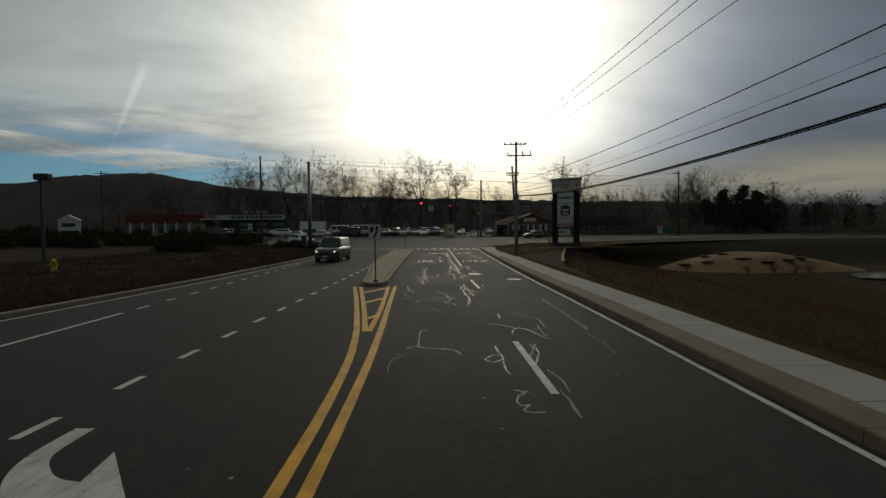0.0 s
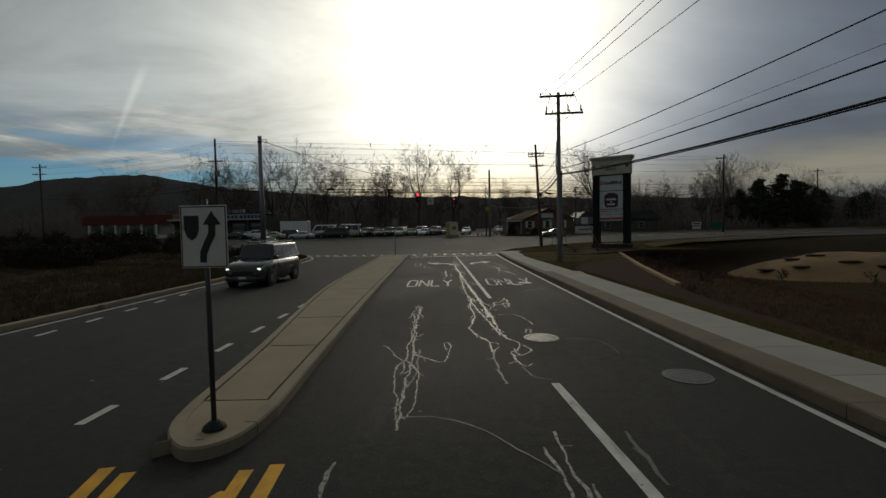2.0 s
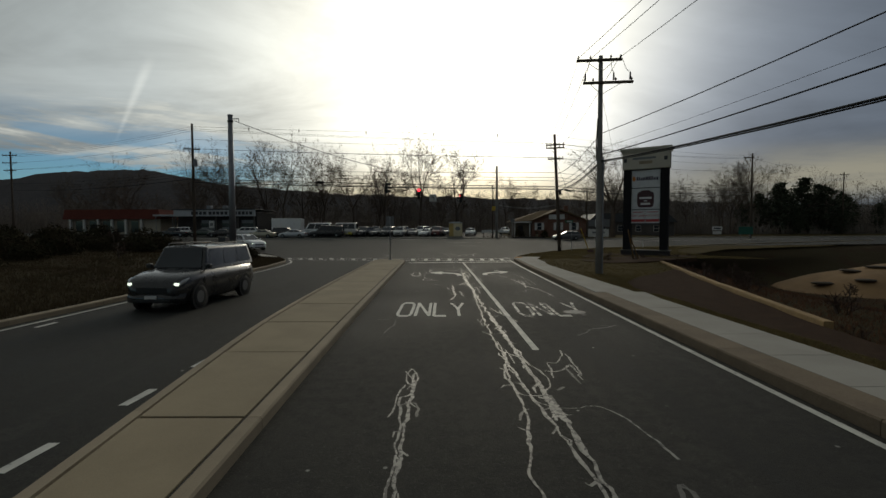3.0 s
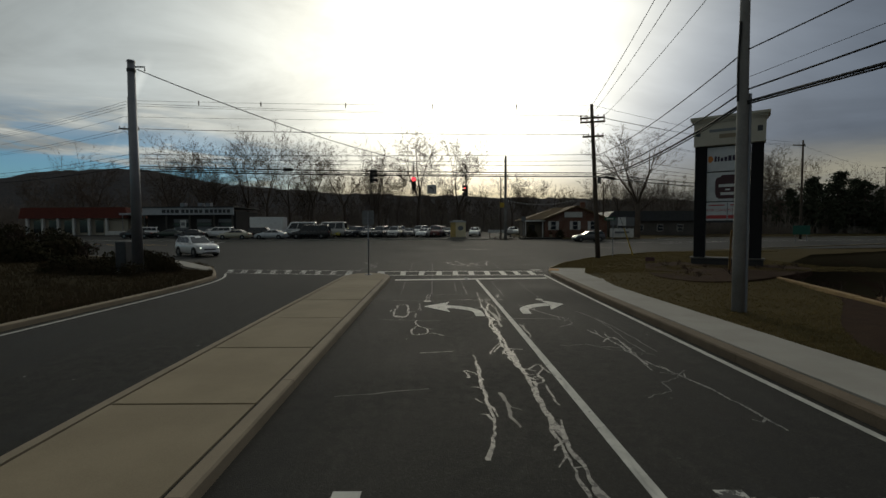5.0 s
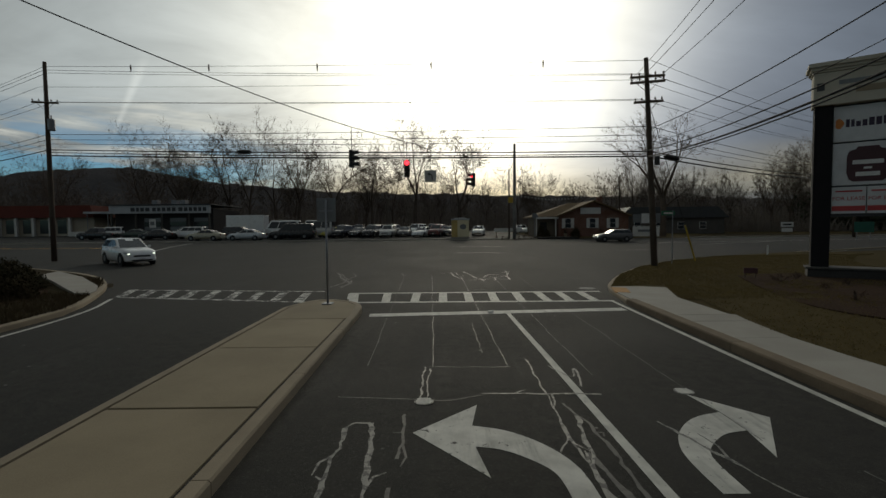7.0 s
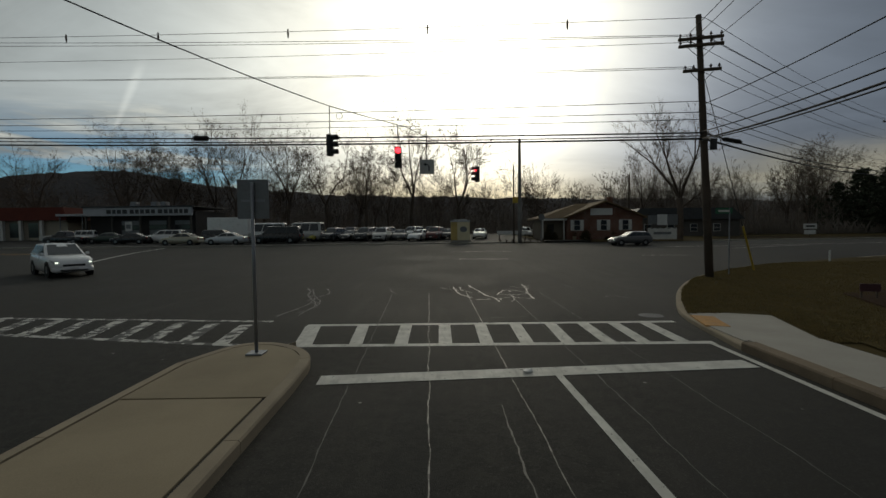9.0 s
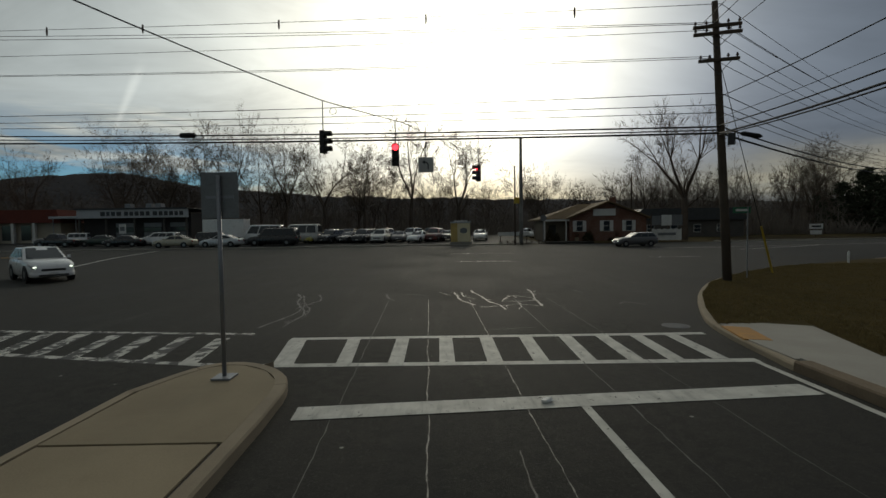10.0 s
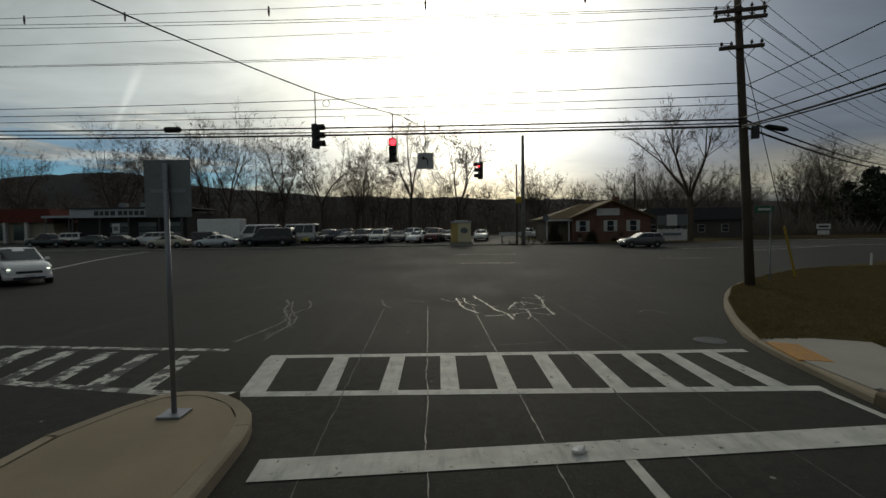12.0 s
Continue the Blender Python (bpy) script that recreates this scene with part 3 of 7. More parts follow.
# lawn and planting strips, each a gently uneven sheet
def sheet(name, fx0, fx1, ys, fz, mat, cols=14):
    bm = bmesh.new()
    rows = []
    for y in ys:
        a, b = fx0(y), fx1(y)
        rows.append([bm.verts.new((a + (b - a) * i / cols, y, fz(a + (b - a) * i / cols, y, i / cols))) for i in range(cols + 1)])
    for r, s in zip(rows, rows[1:]):
        for i in range(cols):
            bm.faces.new((r[i], r[i + 1], s[i + 1], s[i]))
    return part(name, bm, mat, smooth=True)


def rough(x, y, a):
    return a * (noise.noise(Vector((x * 0.35, y * 0.35, 3))) + 0.5 * noise.noise(Vector((x * 1.3, y * 1.3, 7))))


WALL = [(6.9, -14), (7.0, 10), (7.3, 22), (7.9, 30), (8.9, 34), (10.3, 39.5), (12.2, 46), (14.2, 53)]
steps = lambda a, b, d: [a + d * k for k in range(int((b - a) / d) + 1)] + [b]
pave_edge = lambda y: lerp_line(RIGHT_KERB, y) + pave_in(y) - 0.02 + pave_wide(y)
drop = lambda y: max(0, min(1, (53 - y) / 5))


def grass_edge(y):
    """Where the grass ends and the mulch begins."""
    k = max(0.0, min(1.0, (y - 37) / 10))
    a, b_ = pave_edge(y) + 0.55 + 0.5 * max(0, min(1, (30 - y) / 8)), lerp_line(WALL, y) - 0.02
    return a + (b_ - a) * k * k * (3 - 2 * k)


bank = sheet("grass_verge", pave_edge, grass_edge, steps(-14, 53.3, 1.0),
             lambda x, y, u: 0.13 + rough(x, y, 0.05) * min(1, u * 6) - 0.10 * (x - pave_edge(y)) / (lerp_line(WALL, y) - pave_edge(y)) * drop(y), LAWN)
structure(bank, "brownish winter grass strip beside the pavement", "grass")
bed = sheet("mulch_strip", grass_edge, lambda y: lerp_line(WALL, y) + 0.03, steps(-14, 47, 1.0),
            lambda x, y, u: 0.125 + rough(x, y, 0.05) - 0.10 * (x - pave_edge(y)) / (lerp_line(WALL, y) - pave_edge(y)) * drop(y), MULCH)
structure(bed, "dark reddish mulch strip between grass and timber edging", "planting bed")
def corner_left(y):
    if y < 55.9:
        return 6.03 + (y - 53) * 0.31
    return lerp_line(RIGHT_KERB, y) + 0.17
lawn = sheet("lawn", corner_left, lambda y: 14.2 + (y - 53) * 1.0 if y < 66 else 27.2 + (y - 66) * 2.6, steps(53, 72.5, 0.75),
             lambda x, y, u: 0.12 + grade(y) + rough(x, y, 0.06) * min(1, u * 8), LAWN, 30)
structure(lawn, "brown dormant lawn on the road corner", "lawn")
patch = part("lawn_patch", prism([(5.8, 49.0), (7.0, 49.0), (7.6, 54.0), (7.2, 55.8), (6.9, 55.8), (6.0, 53.2)], -0.1, 0.10), LAWN)
structure(patch, "brown grass between pavement and lawn", "lawn")
hollow = sheet("hollow_bank", lambda y: lerp_line(WALL, y) + 0.22, lambda y: 24, steps(-14, 53, 1.5),
               lambda x, y, u: -0.25 - 2.6 * u * u * (3 - 2 * u) + rough(x, y, 0.15), BANK_SOIL, 18)
structure(hollow, "dark mulched bank falling to a hollow", "ground")
left_verge = sheet("left_verge", lambda y: -75, lambda y: lerp_line(LEFT_KERB, y) - 0.19, steps(-14, 72, 1.5),
                   lambda x, y, u: 0.12 + grade(y) + (1 - u) * 2.2 + rough(x, y, 0.18) * min(1, (1 - u) * 12), ROUGH_GRASS, 40)
structure(left_verge, "dark rough grass verge rising from the kerb", "grass")

# low timber edging along the planting bank
wall = thing("timber_edging", (0, 0, 0), "low weathered tan timber edging along the planting bank", "edging")
wall["kind"] = "structure"
for p in cut_lengths(smooth_line([q for q in WALL if q[1] >= 10]), 2.4, 31.5, 54):
    part("timber", kerb_piece(p, 0.2, -0.6, 0.13 + 0.02 * random.random(), 1, 0.004), TIMBER, wall)

# median island: kerb all round, slabs inside
MED_R = [(-2.35, 20.4), (-2.45, 23), (-2.68, 30), (-2.85, 38), (-2.98, 45), (-3.08, 51.2)]
MED_L = [(-3.55, 20.6), (-3.75, 23), (-4.2, 26.5), (-4.75, 31), (-5.0, 36), (-5.15, 42), (-5.25, 48), (-5.3, 52.2)]
island = thing("median_island", (0, 0, 0), "raised buff concrete traffic island with kerbs and joints", "traffic island")
island["kind"] = "structure"
nose = [(-3.55, 20.6), (-3.42, 19.8), (-3.0, 19.3), (-2.7, 19.28), (-2.42, 19.6), (-2.35, 20.4)]
tail = [(-3.08, 51.2), (-3.15, 52.5), (-3.6, 53.2), (-4.3, 53.6), (-4.9, 53.4), (-5.3, 52.2)]
for line, side in ((MED_R, -1), (nose, -1), (tail, -1)):
    for p in cut_lengths(smooth_line(line) + [Vector(line[-1]) + (Vector(line[-1]) - Vector(line[-2])).normalized() * 0.01], 2.9 if line is MED_R else 1.2):
        part("kerb_stone", kerb_piece(p, 0.17, -0.05, 0.15, side), KERB, island)
for p in cut_lengths(smooth_line(MED_L), 2.9):
    part("kerb_stone", kerb_piece(p, 0.15, -0.05, 0.15, 1), KERB, island)
ys = [20.6, 23.4, 26.2, 29.0, 31.6, 34.2, 36.9, 39.6, 42.4, 45.2, 48.0, 50.6]
for a, b in zip(ys, ys[1:]):
    la, lb, ra, rb = lerp_line(MED_L, a) + 0.185, lerp_line(MED_L, b) + 0.185, lerp_line(MED_R, a) - 0.215, lerp_line(MED_R, b) - 0.215
    part("slab", prism([(la, a + 0.022), (ra, a + 0.022), (rb, b - 0.022), (lb, b - 0.022)], -0.05, 0.142 + 0.006 * random.random(), bevel=0.006), MEDIAN_CONC, island)
part("slab", prism([(-3.40, 20.59), (-3.3, 19.95), (-2.98, 19.5), (-2.75, 19.48), (-2.57, 19.75), (-2.52, 20.59)], -0.05, 0.144, bevel=0.006), MEDIAN_CONC, island)
part("slab", prism([(-5.12, 50.62), (-3.25, 50.62), (-3.26, 51.2), (-3.32, 52.42), (-3.72, 53.04), (-4.3, 53.4), (-4.82, 53.22), (-5.12, 52.2)], -0.05, 0.144, bevel=0.006), MEDIAN_CONC, island)
part("joint", prism([(-3.42, 20.3), (-2.5, 20.3), (-2.9, 36), (-3.28, 52.3), (-3.75, 52.95), (-4.3, 53.3), (-4.8, 53.1), (-5.1, 52.0), (-5.0, 45), (-4.82, 36), (-4.5, 31), (-4.0, 26.5), (-3.57, 23)], -0.05, 0.125), DARK_JOINT, island)

# ---- road markings ----
marking_group = thing("road_markings", (0, 0, 0), "painted lines on the asphalt, scuffed white and yellow", "road marking")
marking_group["kind"] = "structure"


def mark(name, bm, mat=WHITE_PAINT, label=""):
    return part(name, bm, mat, marking_group, label)


def bar(a, b, width, lift=0.004):
    a, b = Vector(a), Vector(b)
    n = max(2, int((b - a).length / 1.5) + 1)
    return ribbon([a.lerp(b, i / (n - 1)) for i in range(n)], width, lift)


mark("edge_line", ribbon(smooth_line([(4.7, -14), (4.55, 4), (4.42, 14), (4.15, 24), (4.1, 36), (4.1, 47), (4.22, 53.6)]), 0.11))
mark("edge_line", ribbon(smooth_line([(p[0] + 0.35, p[1]) for p in LEFT_KERB[:8]] + [(-12.0, 55.0)]), 0.11))
# lane divider of the approach
mark("lane_line", bar((0.79, 52.0), (1.0, 43.1), 0.115))
mark("lane_line", bar((1.0, 43.1), (1.27, 29.6), 0.125))
for a, b in (((1.39, 21.4), (1.55, 18.4)), ((1.61, 9.7), (1.7, 6.6)), ((1.82, -2.0), (1.92, -5.1))):
    mark("lane_dash", bar(a, b, 0.13))
# short dashes of the opposite lanes
for k in range(-4, 15):
    y = 5.27 + 1.665 * k
    x = -4.93 + 0.012 * (y - 5)
    mark("short_dash", bar((x, y), (x + 0.01, y + 0.62), 0.13))
mark("lane_line", bar((-9.0, -2), (-9.32, 13.4), 0.13))
for k in range(12):
    y = 14.1 + 1.6 * k
    x = -9.32 - 0.035 * (y - 13.4) - 0.002 * max(0, y - 24) ** 2
    mark("short_dash", bar((x, y), (x - 0.03, y + 0.6), 0.12))
# yellow gore ahead of the island
mark("yellow_line", ribbon(smooth_line([(-1.42, -14), (-1.44, 4), (-1.60, 8), (-1.90, 10.4), (-2.16, 11.9), (-2.64, 14.4), (-3.05, 16.5), (-3.62, 19.2)]), 0.15), YELLOW_PAINT)
mark("yellow_line", ribbon(smooth_line([(-1.10, -14), (-1.16, 4), (-1.26, 8), (-1.34, 9.6), (-1.41, 11.0), (-1.63, 14.4), (-1.92, 19.2)]), 0.15), YELLOW_PAINT)
mark("yellow_line", ribbon(smooth_line([(-1.76, 10.75), (-2.31, 13.9), (-3.34, 19.1)]), 0.14, 0.005), YELLOW_PAINT)
mark("yellow_line", ribbon(smooth_line([(-1.67, 10.75), (-1.74, 12.9), (-1.90, 15.3), (-2.19, 19.1)]), 0.14, 0.006), YELLOW_PAINT)
for a, b in (((-2.92, 17.35), (-2.18, 18.7)), ((-2.46, 15.0), (-1.98, 15.95)), ((-1.98, 12.3), (-1.74, 12.75))):
    mark("yellow_bar", bar(a, b, 0.2, 0.007), YELLOW_PAINT)
# stop line and crossing
mark("stop_line", bar((-2.86, 51.66), (4.05, 52.2), 0.42), WHITE_PAINT)
mark("crossing_edge", bar((-4.2, 55.72), (4.55, 55.62), 0.2))
mark("crossing_edge", bar((-4.6, 53.78), (4.3, 53.62), 0.2))
for k, (xa, xb) in enumerate(((-4.03, -3.72), (-2.84, -2.69), (-1.82, -1.8), (-0.92, -0.92), (-0.08, -0.1), (0.75, 0.69), (1.58, 1.5), (2.34, 2.3), (3.06, 2.98), (3.8, 3.74))):
    mark("crossing_bar", bar((xb, 53.72), (xa, 55.62), 0.27 if k else 0.36, 0.006))
# the older crossing of the opposite lanes
mark("crossing_edge", bar((-13.0, 57.2), (-5.2, 56.25), 0.18), WORN_WHITE)
mark("crossing_edge", bar((-12.0, 55.35), (-4.9, 53.85), 0.18), WORN_WHITE)
for k in range(9):
    x = -12.0 + 0.82 * k
    y = 55.35 + (x + 12.0) * -0.21
    mark("crossing_bar", bar((x, y), (x - 0.75 + 0.06 * k, y + 1.9), 0.3, 0.006), WORN_WHITE)

# turn arrows
def turn_arrow(x, y, flip, mat, g=1, reach=1.56):
    """A turn arrow stretched along the lane: bent stem, swept head."""
    bm = bmesh.new()
    f = -1 if flip else 1
    outer = smooth_line([(-0.12, 0), (-0.12, 0.5), (-0.07, 0.84), (0.12, 1.22), (0.48, 1.58), (0.88, 1.71)])
    inner = smooth_line([(0.12, 0), (0.13, 0.52), (0.18, 0.72), (0.34, 0.92), (0.60, 1.14), (0.88, 1.20)])
    at = lambda p: bm.verts.new((x + f * p[0], y + g * p[1], 0.004))
    o, q = [at(p) for p in outer], [at(p) for p in inner]
    for m in range(len(o) - 1):
        bm.faces.new((o[m], o[m + 1], q[m + 1], q[m]))
    tip = at((reach, 1.54))
    bm.faces.new((o[-1], at((0.78, 2.32)), tip))
    bm.faces.new((q[-1], tip, at((0.78, 0.60))))
    bm.faces.new((o[-1], tip, q[-1]))
    return mark("turn_arrow", bm, mat)


turn_arrow(0.27, 43.24, True, WHITE_PAINT)
turn_arrow(1.57, 43.55, False, WHITE_PAINT, 1, 1.38)
# the opposite lane's arrow
turn_arrow(-4.3, 5.55, False, WHITE_PAINT, -1)


# the word ONLY twice, stretched along the lane
STROKES = {
    "O": [((0.15, 0), (0.85, 0)), ((0.85, 0), (1, 0.15)), ((1, 0.15), (1, 0.85)), ((1, 0.85), (0.85, 1)), ((0.85, 1), (0.15, 1)), ((0.15, 1), (0, 0.85)), ((0, 0.85), (0, 0.15)), ((0, 0.15), (0.15, 0))],
    "N": [((0, 0), (0, 1)), ((0, 1), (1, 0)), ((1, 0), (1, 1))],
    "L": [((0, 1), (0, 0)), ((0, 0), (0.9, 0))],
    "Y": [((0, 1), (0.5, 0.5)), ((1, 1), (0.5, 0.5)), ((0.5, 0.5), (0.5, 0))],
}


def road_word(x, y, slant, mat):
    for i, ch in enumerate("ONLY"):
        bm = bmesh.new()
        for a, b in STROKES[ch]:
            pa, pb = [(x + 0.49 * i + 0.36 * u + slant * (x * 0 + v * 2.1), y + 2.1 * v) for u, v in (a, b)]
            flat = abs(pa[1] - pb[1]) < 0.1
            ribbon([pa, pb], 0.24 if flat else 0.085, 0.004, bm)
        mark("road_letter", bm, mat)


road_word(-1.72, 33.0, 0.0, WHITE_PAINT)
road_word(1.58, 33.0, 0.02, WORN_WHITE)

# manhole covers and valve boxes
def cover(x, y, r, mat, label, ring):
    t = thing("manhole_cover", (x, y, 0), label, "manhole cover", "covers in the road")
    bm = bmesh.new()
    n = 28
    a = [[bm.verts.new((math.cos(2 * math.pi * k / n) * q, math.sin(2 * math.pi * k / n) * q, z)) for k in range(n)] for q, z in ((r, 0.002), (r, 0.008), (r * 0.82, 0.009), (r * 0.82, 0.002))]
    for p, q in zip(a, a[1:]):
        for k in range(n):
            bm.faces.new((p[k], p[(k + 1) % n], q[(k + 1) % n], q[k]))
    part("rim", bm, ring, t)
    bm = bmesh.new()
    bmesh.ops.create_cone(bm, cap_ends=True, segments=n, radius1=r * 0.81, radius2=r * 0.8, depth=0.008, matrix=Matrix.Translation((0, 0, 0.004)))
    lid = part("lid", bm, mat, t)
    bm = bmesh.new()
    for k in range(-3, 4):
        h = math.sqrt(max(0.01, (r * 0.75) ** 2 - (k * r * 0.2) ** 2))
        block(k * r * 0.2 - 0.012, k * r * 0.2 + 0.012, -h, h, 0.008, 0.012, 0, bm)
    part("ribs", bm, mat, lid)
    return t


cover(1.78, 24.2, 0.36, COVER_STEEL, "round worn steel manhole cover with a pale ring in the road", SEAL)
cover(3.45, 21.6, 0.36, DARK_STEEL, "dark round manhole cover with a chalky ring in the road", SEAL_FAINT)
cover(-1.20, 45.7, 0.13, WHITE_PAINT, "small valve cover painted white in the road", SEAL)
cover(2.39, 45.97, 0.13, WHITE_PAINT, "small valve cover painted white in the road", SEAL)
cover(4.35, 56.4, 0.3, DARK_STEEL, "dark drain cover beside the corner kerb", DARK_STEEL)
cover(3.1, 33.5, 0.3, DARK_STEEL, "dark round manhole cover in the road", SEAL_FAINT)

# a scrap of paper by the stop line
t = thing("paper_scrap", (0.35, 51.9, 0.012), "small crumpled white paper scrap on the road", "litter", "", 25)
bm = bmesh.new()
bmesh.ops.create_icosphere(bm, subdivisions=2, radius=0.06)
for q in bm.verts:
    q.co = Vector((q.co.x * 1.5, q.co.y, q.co.z * 0.5 + 0.02)) * (1 + 0.5 * noise.noise(q.co * 30))
part("paper", bm, SIGN_WHITE, t)

# crack filler: wandering pale seams
seams = thing("crack_filler", (0, 0, 0), "pale wandering crack filler lines on the asphalt", "crack filler")
seams["kind"] = "structure"


def seam(a, b, wobble, width, mat, seed, forks=0):
    rnd = random.Random(seed)
    a, b = Vector(a), Vector(b)
    d = b - a
    n = max(8, int(d.length / 0.09))
    side = Vector((-d.y, d.x)).normalized()
    o = rnd.random() * 50
    line = [a + d * (i / n) + side * wobble * (1.5 * noise.noise(Vector((o, i * 0.09 * 0.9, 0))) + 0.9 * noise.noise(Vector((o + 9, i * 0.09 * 3.1, 0))) + 0.45 * noise.noise(Vector((o + 4, i * 0.09 * 9.0, 0)))) * math.sin(math.pi * min(1, 0.15 + i / n)) + d.normalized() * 0.3 * wobble * noise.noise(Vector((o + 20, i * 0.3, 0))) for i in range(n + 1)]
    bm = bmesh.new()
    ribbon(line, [width * (0.28 + 1.0 * abs(noise.noise(Vector((o, i * 0.35, 5))))) for i in range(n + 1)], 0.0025, bm)
    part("seam", bm, mat, seams)
    for _ in range(forks):
        p = line[rnd.randrange(1, n)]
        q = p + Vector((rnd.uniform(-0.8, 0.8), rnd.uniform(-1.4, 1.4)))
        seam(p, q, 0.25, width * 0.8, mat, rnd.random(), 0)


def trail(pts, width, mat, seed):
    """A seam that bends through a few corners."""
    rnd = random.Random(seed)
    o = rnd.random() * 50
    line = []
    pts = smooth_line(pts) if len(pts) > 2 else pts
    for p, q in zip(pts, pts[1:]):
        p, q = Vector(p), Vector(q)
        n = max(1, int((q - p).length / 0.06))
        line += [p.lerp(q, m / n) for m in range(n)]
    line.append(Vector(pts[-1]))
    line = [p + Vector((noise.noise(Vector((o, m * 0.17, 0))), noise.noise(Vector((o + 7, m * 0.17, 0))))) * (0.02 + 0.35 * width) + Vector((noise.noise(Vector((o + 3, m * 0.6, 0))), noise.noise(Vector((o + 5, m * 0.6, 0))))) * (0.008 + 0.22 * width) for m, p in enumerate(line)]
    bm = bmesh.new()
    ribbon(line, [width * (0.30 + 0.95 * abs(noise.noise(Vector((o, m * 0.13, 5)))) + 0.25 * abs(noise.noise(Vector((o, m * 0.6, 9))))) for m in range(len(line))], 0.0027, bm)
    if width >= 0.06 and len(line) > 12:
        for m in range(6, len(line) - 4, 7):
            if rnd.random() < 0.6:
                a = rnd.uniform(0, 6.3)
                end = line[m] + Vector((math.cos(a) * 0.16, math.sin(a) * 0.45)) * rnd.uniform(0.5, 1.3)
                mid = line[m].lerp(end, 0.5) + Vector((rnd.uniform(-0.06, 0.06), rnd.uniform(-0.1, 0.1)))
                ribbon([line[m], mid, end], [width * 0.5, width * 0.45, width * 0.2], 0.0024, bm)
    part("seam", bm, mat, seams)


# down the approach
trail([(0.68, 45.2), (0.4, 43.3), (0.6, 42.9), (0.42, 42.5), (0.38, 41.5), (0.55, 41.4), (0.47, 40.5), (0.47, 40.0), (0.54, 38.8)], 0.075, SEAL, 6)
trail([(0.47, 40.5), (0.27, 40.0), (0.18, 39.6)], 0.05, SEAL, 61)
trail([(0.47, 40.0), (0.81, 39.9)], 0.04, SEAL, 62)
trail([(0.43, 44.9), (0.46, 43.9), (0.45, 43.0), (0.73, 43.0)], 0.06, SEAL, 63)
trail([(0.62, 45.6), (0.82, 44.4), (0.76, 43.2), (0.74, 42.6)], 0.07, SEAL_FAINT, 64)
trail([(0.5, 47.6), (0.46, 45.4), (0.44, 44.6), (0.26, 44.3)], 0.04, SEAL, 65)
trail([(0.5, 44.3), (0.61, 43.8), (0.67, 43.2), (0.66, 41.9)], 0.09, SEAL_FAINT, 66)
trail([(0.78, 47.2), (1.02, 46.5), (1.18, 47.1), (1.17, 46.8), (1.03, 46.2)], 0.045, SEAL, 67)
trail([(0.5, 42.8), (1.2, 42.9), (2.39, 42.8), (2.48, 42.4), (2.3, 42.1), (2.04, 41.9)], 0.06, SEAL_FAINT, 68)
trail([(1.11, 42.2), (1.2, 41.7), (1.14, 40.8)], 0.07, SEAL_FAINT, 69)
trail([(-2.33, 42.87), (-1.6, 42.7), (-0.77, 42.67)], 0.05, SEAL_FAINT, 70)
trail([(-1.37, 42.7), (-1.35, 42.0), (-1.08, 41.85), (-1.01, 41.3), (-1.33, 41.05), (-1.43, 41.5), (-1.35, 42.0)], 0.07, SEAL, 71)
trail([(-1.01, 41.3), (-0.87, 41.25), (-0.68, 41.1)], 0.06, SEAL, 72)
trail([(-1.13, 39.7), (-0.5, 39.8)], 0.06, SEAL, 73)
trail([(-2.38, 45.9), (-1.5, 45.8), (-0.9, 45.7), (-0.42, 45.9)], 0.05, SEAL_FAINT, 74)
trail([(-0.41, 45.95), (0.22, 45.94), (1.23, 45.9)], 0.06, SEAL, 75)
trail([(-2.06, 44.9), (-2.04, 45.08), (-1.72, 45.02), (-1.69, 43.6), (-1.66, 43.2), (-1.86, 43.07), (-2.0, 43.3), (-2.04, 43.6), (-2.06, 44.9)], 0.07, SEAL, 76)
trail([(-1.98, 43.35), (-1.85, 43.2), (-1.7, 43.25)], 0.16, SEAL, 77)
trail([(-1.43, 43.7), (-1.43, 43.05)], 0.08, SEAL_FAINT, 78)
trail([(-1.24, 47.2), (-1.26, 45.8)], 0.05, SEAL, 79)
trail([(-1.15, 47.1), (-1.17, 45.8)], 0.035, SEAL, 80)
trail([(-1.41, 45.3), (-1.39, 44.2)], 0.06, SEAL_FAINT, 81)
trail([(-1.17, 47.2), (0.14, 47.15)], 0.022, SEAL, 82)
trail([(-0.24, 50.6), (-0.23, 48.0)], 0.03, SEAL_FAINT, 83)
trail([(-0.31, 10.85), (-0.45, 10.85), (-0.45, 10.01), (-0.46, 9.43), (-0.37, 9.24)], 0.05, SEAL, 600)
trail([(-0.65, 9.17), (-0.50, 9.43), (-0.37, 9.24), (0.03, 9.15), (0.31, 9.05), (0.41, 8.72)], 0.05, SEAL, 601)
trail([(-0.87, 7.65), (-0.90, 8.13), (-0.81, 8.49), (-0.64, 8.75)], 0.05, SEAL_FAINT, 602)
trail([(1.24, 11.57), (1.57, 11.36), (1.80, 11.02)], 0.05, SEAL, 603)
trail([(1.63, 10.38), (1.83, 11.09), (2.10, 10.83), (2.23, 10.19), (2.42, 9.92)], 0.05, SEAL, 604)
trail([(2.42, 11.39), (2.36, 10.47), (2.42, 10.19)], 0.06, SEAL_FAINT, 605)
trail([(0.86, 8.37), (0.97, 8.63), (1.13, 8.70), (1.21, 8.47), (1.11, 8.26), (0.95, 8.19), (0.86, 8.37)], 0.045, SEAL, 606)
trail([(1.15, 9.38), (1.16, 8.70), (1.21, 8.47), (1.14, 8.08), (1.18, 7.51)], 0.045, SEAL, 607)
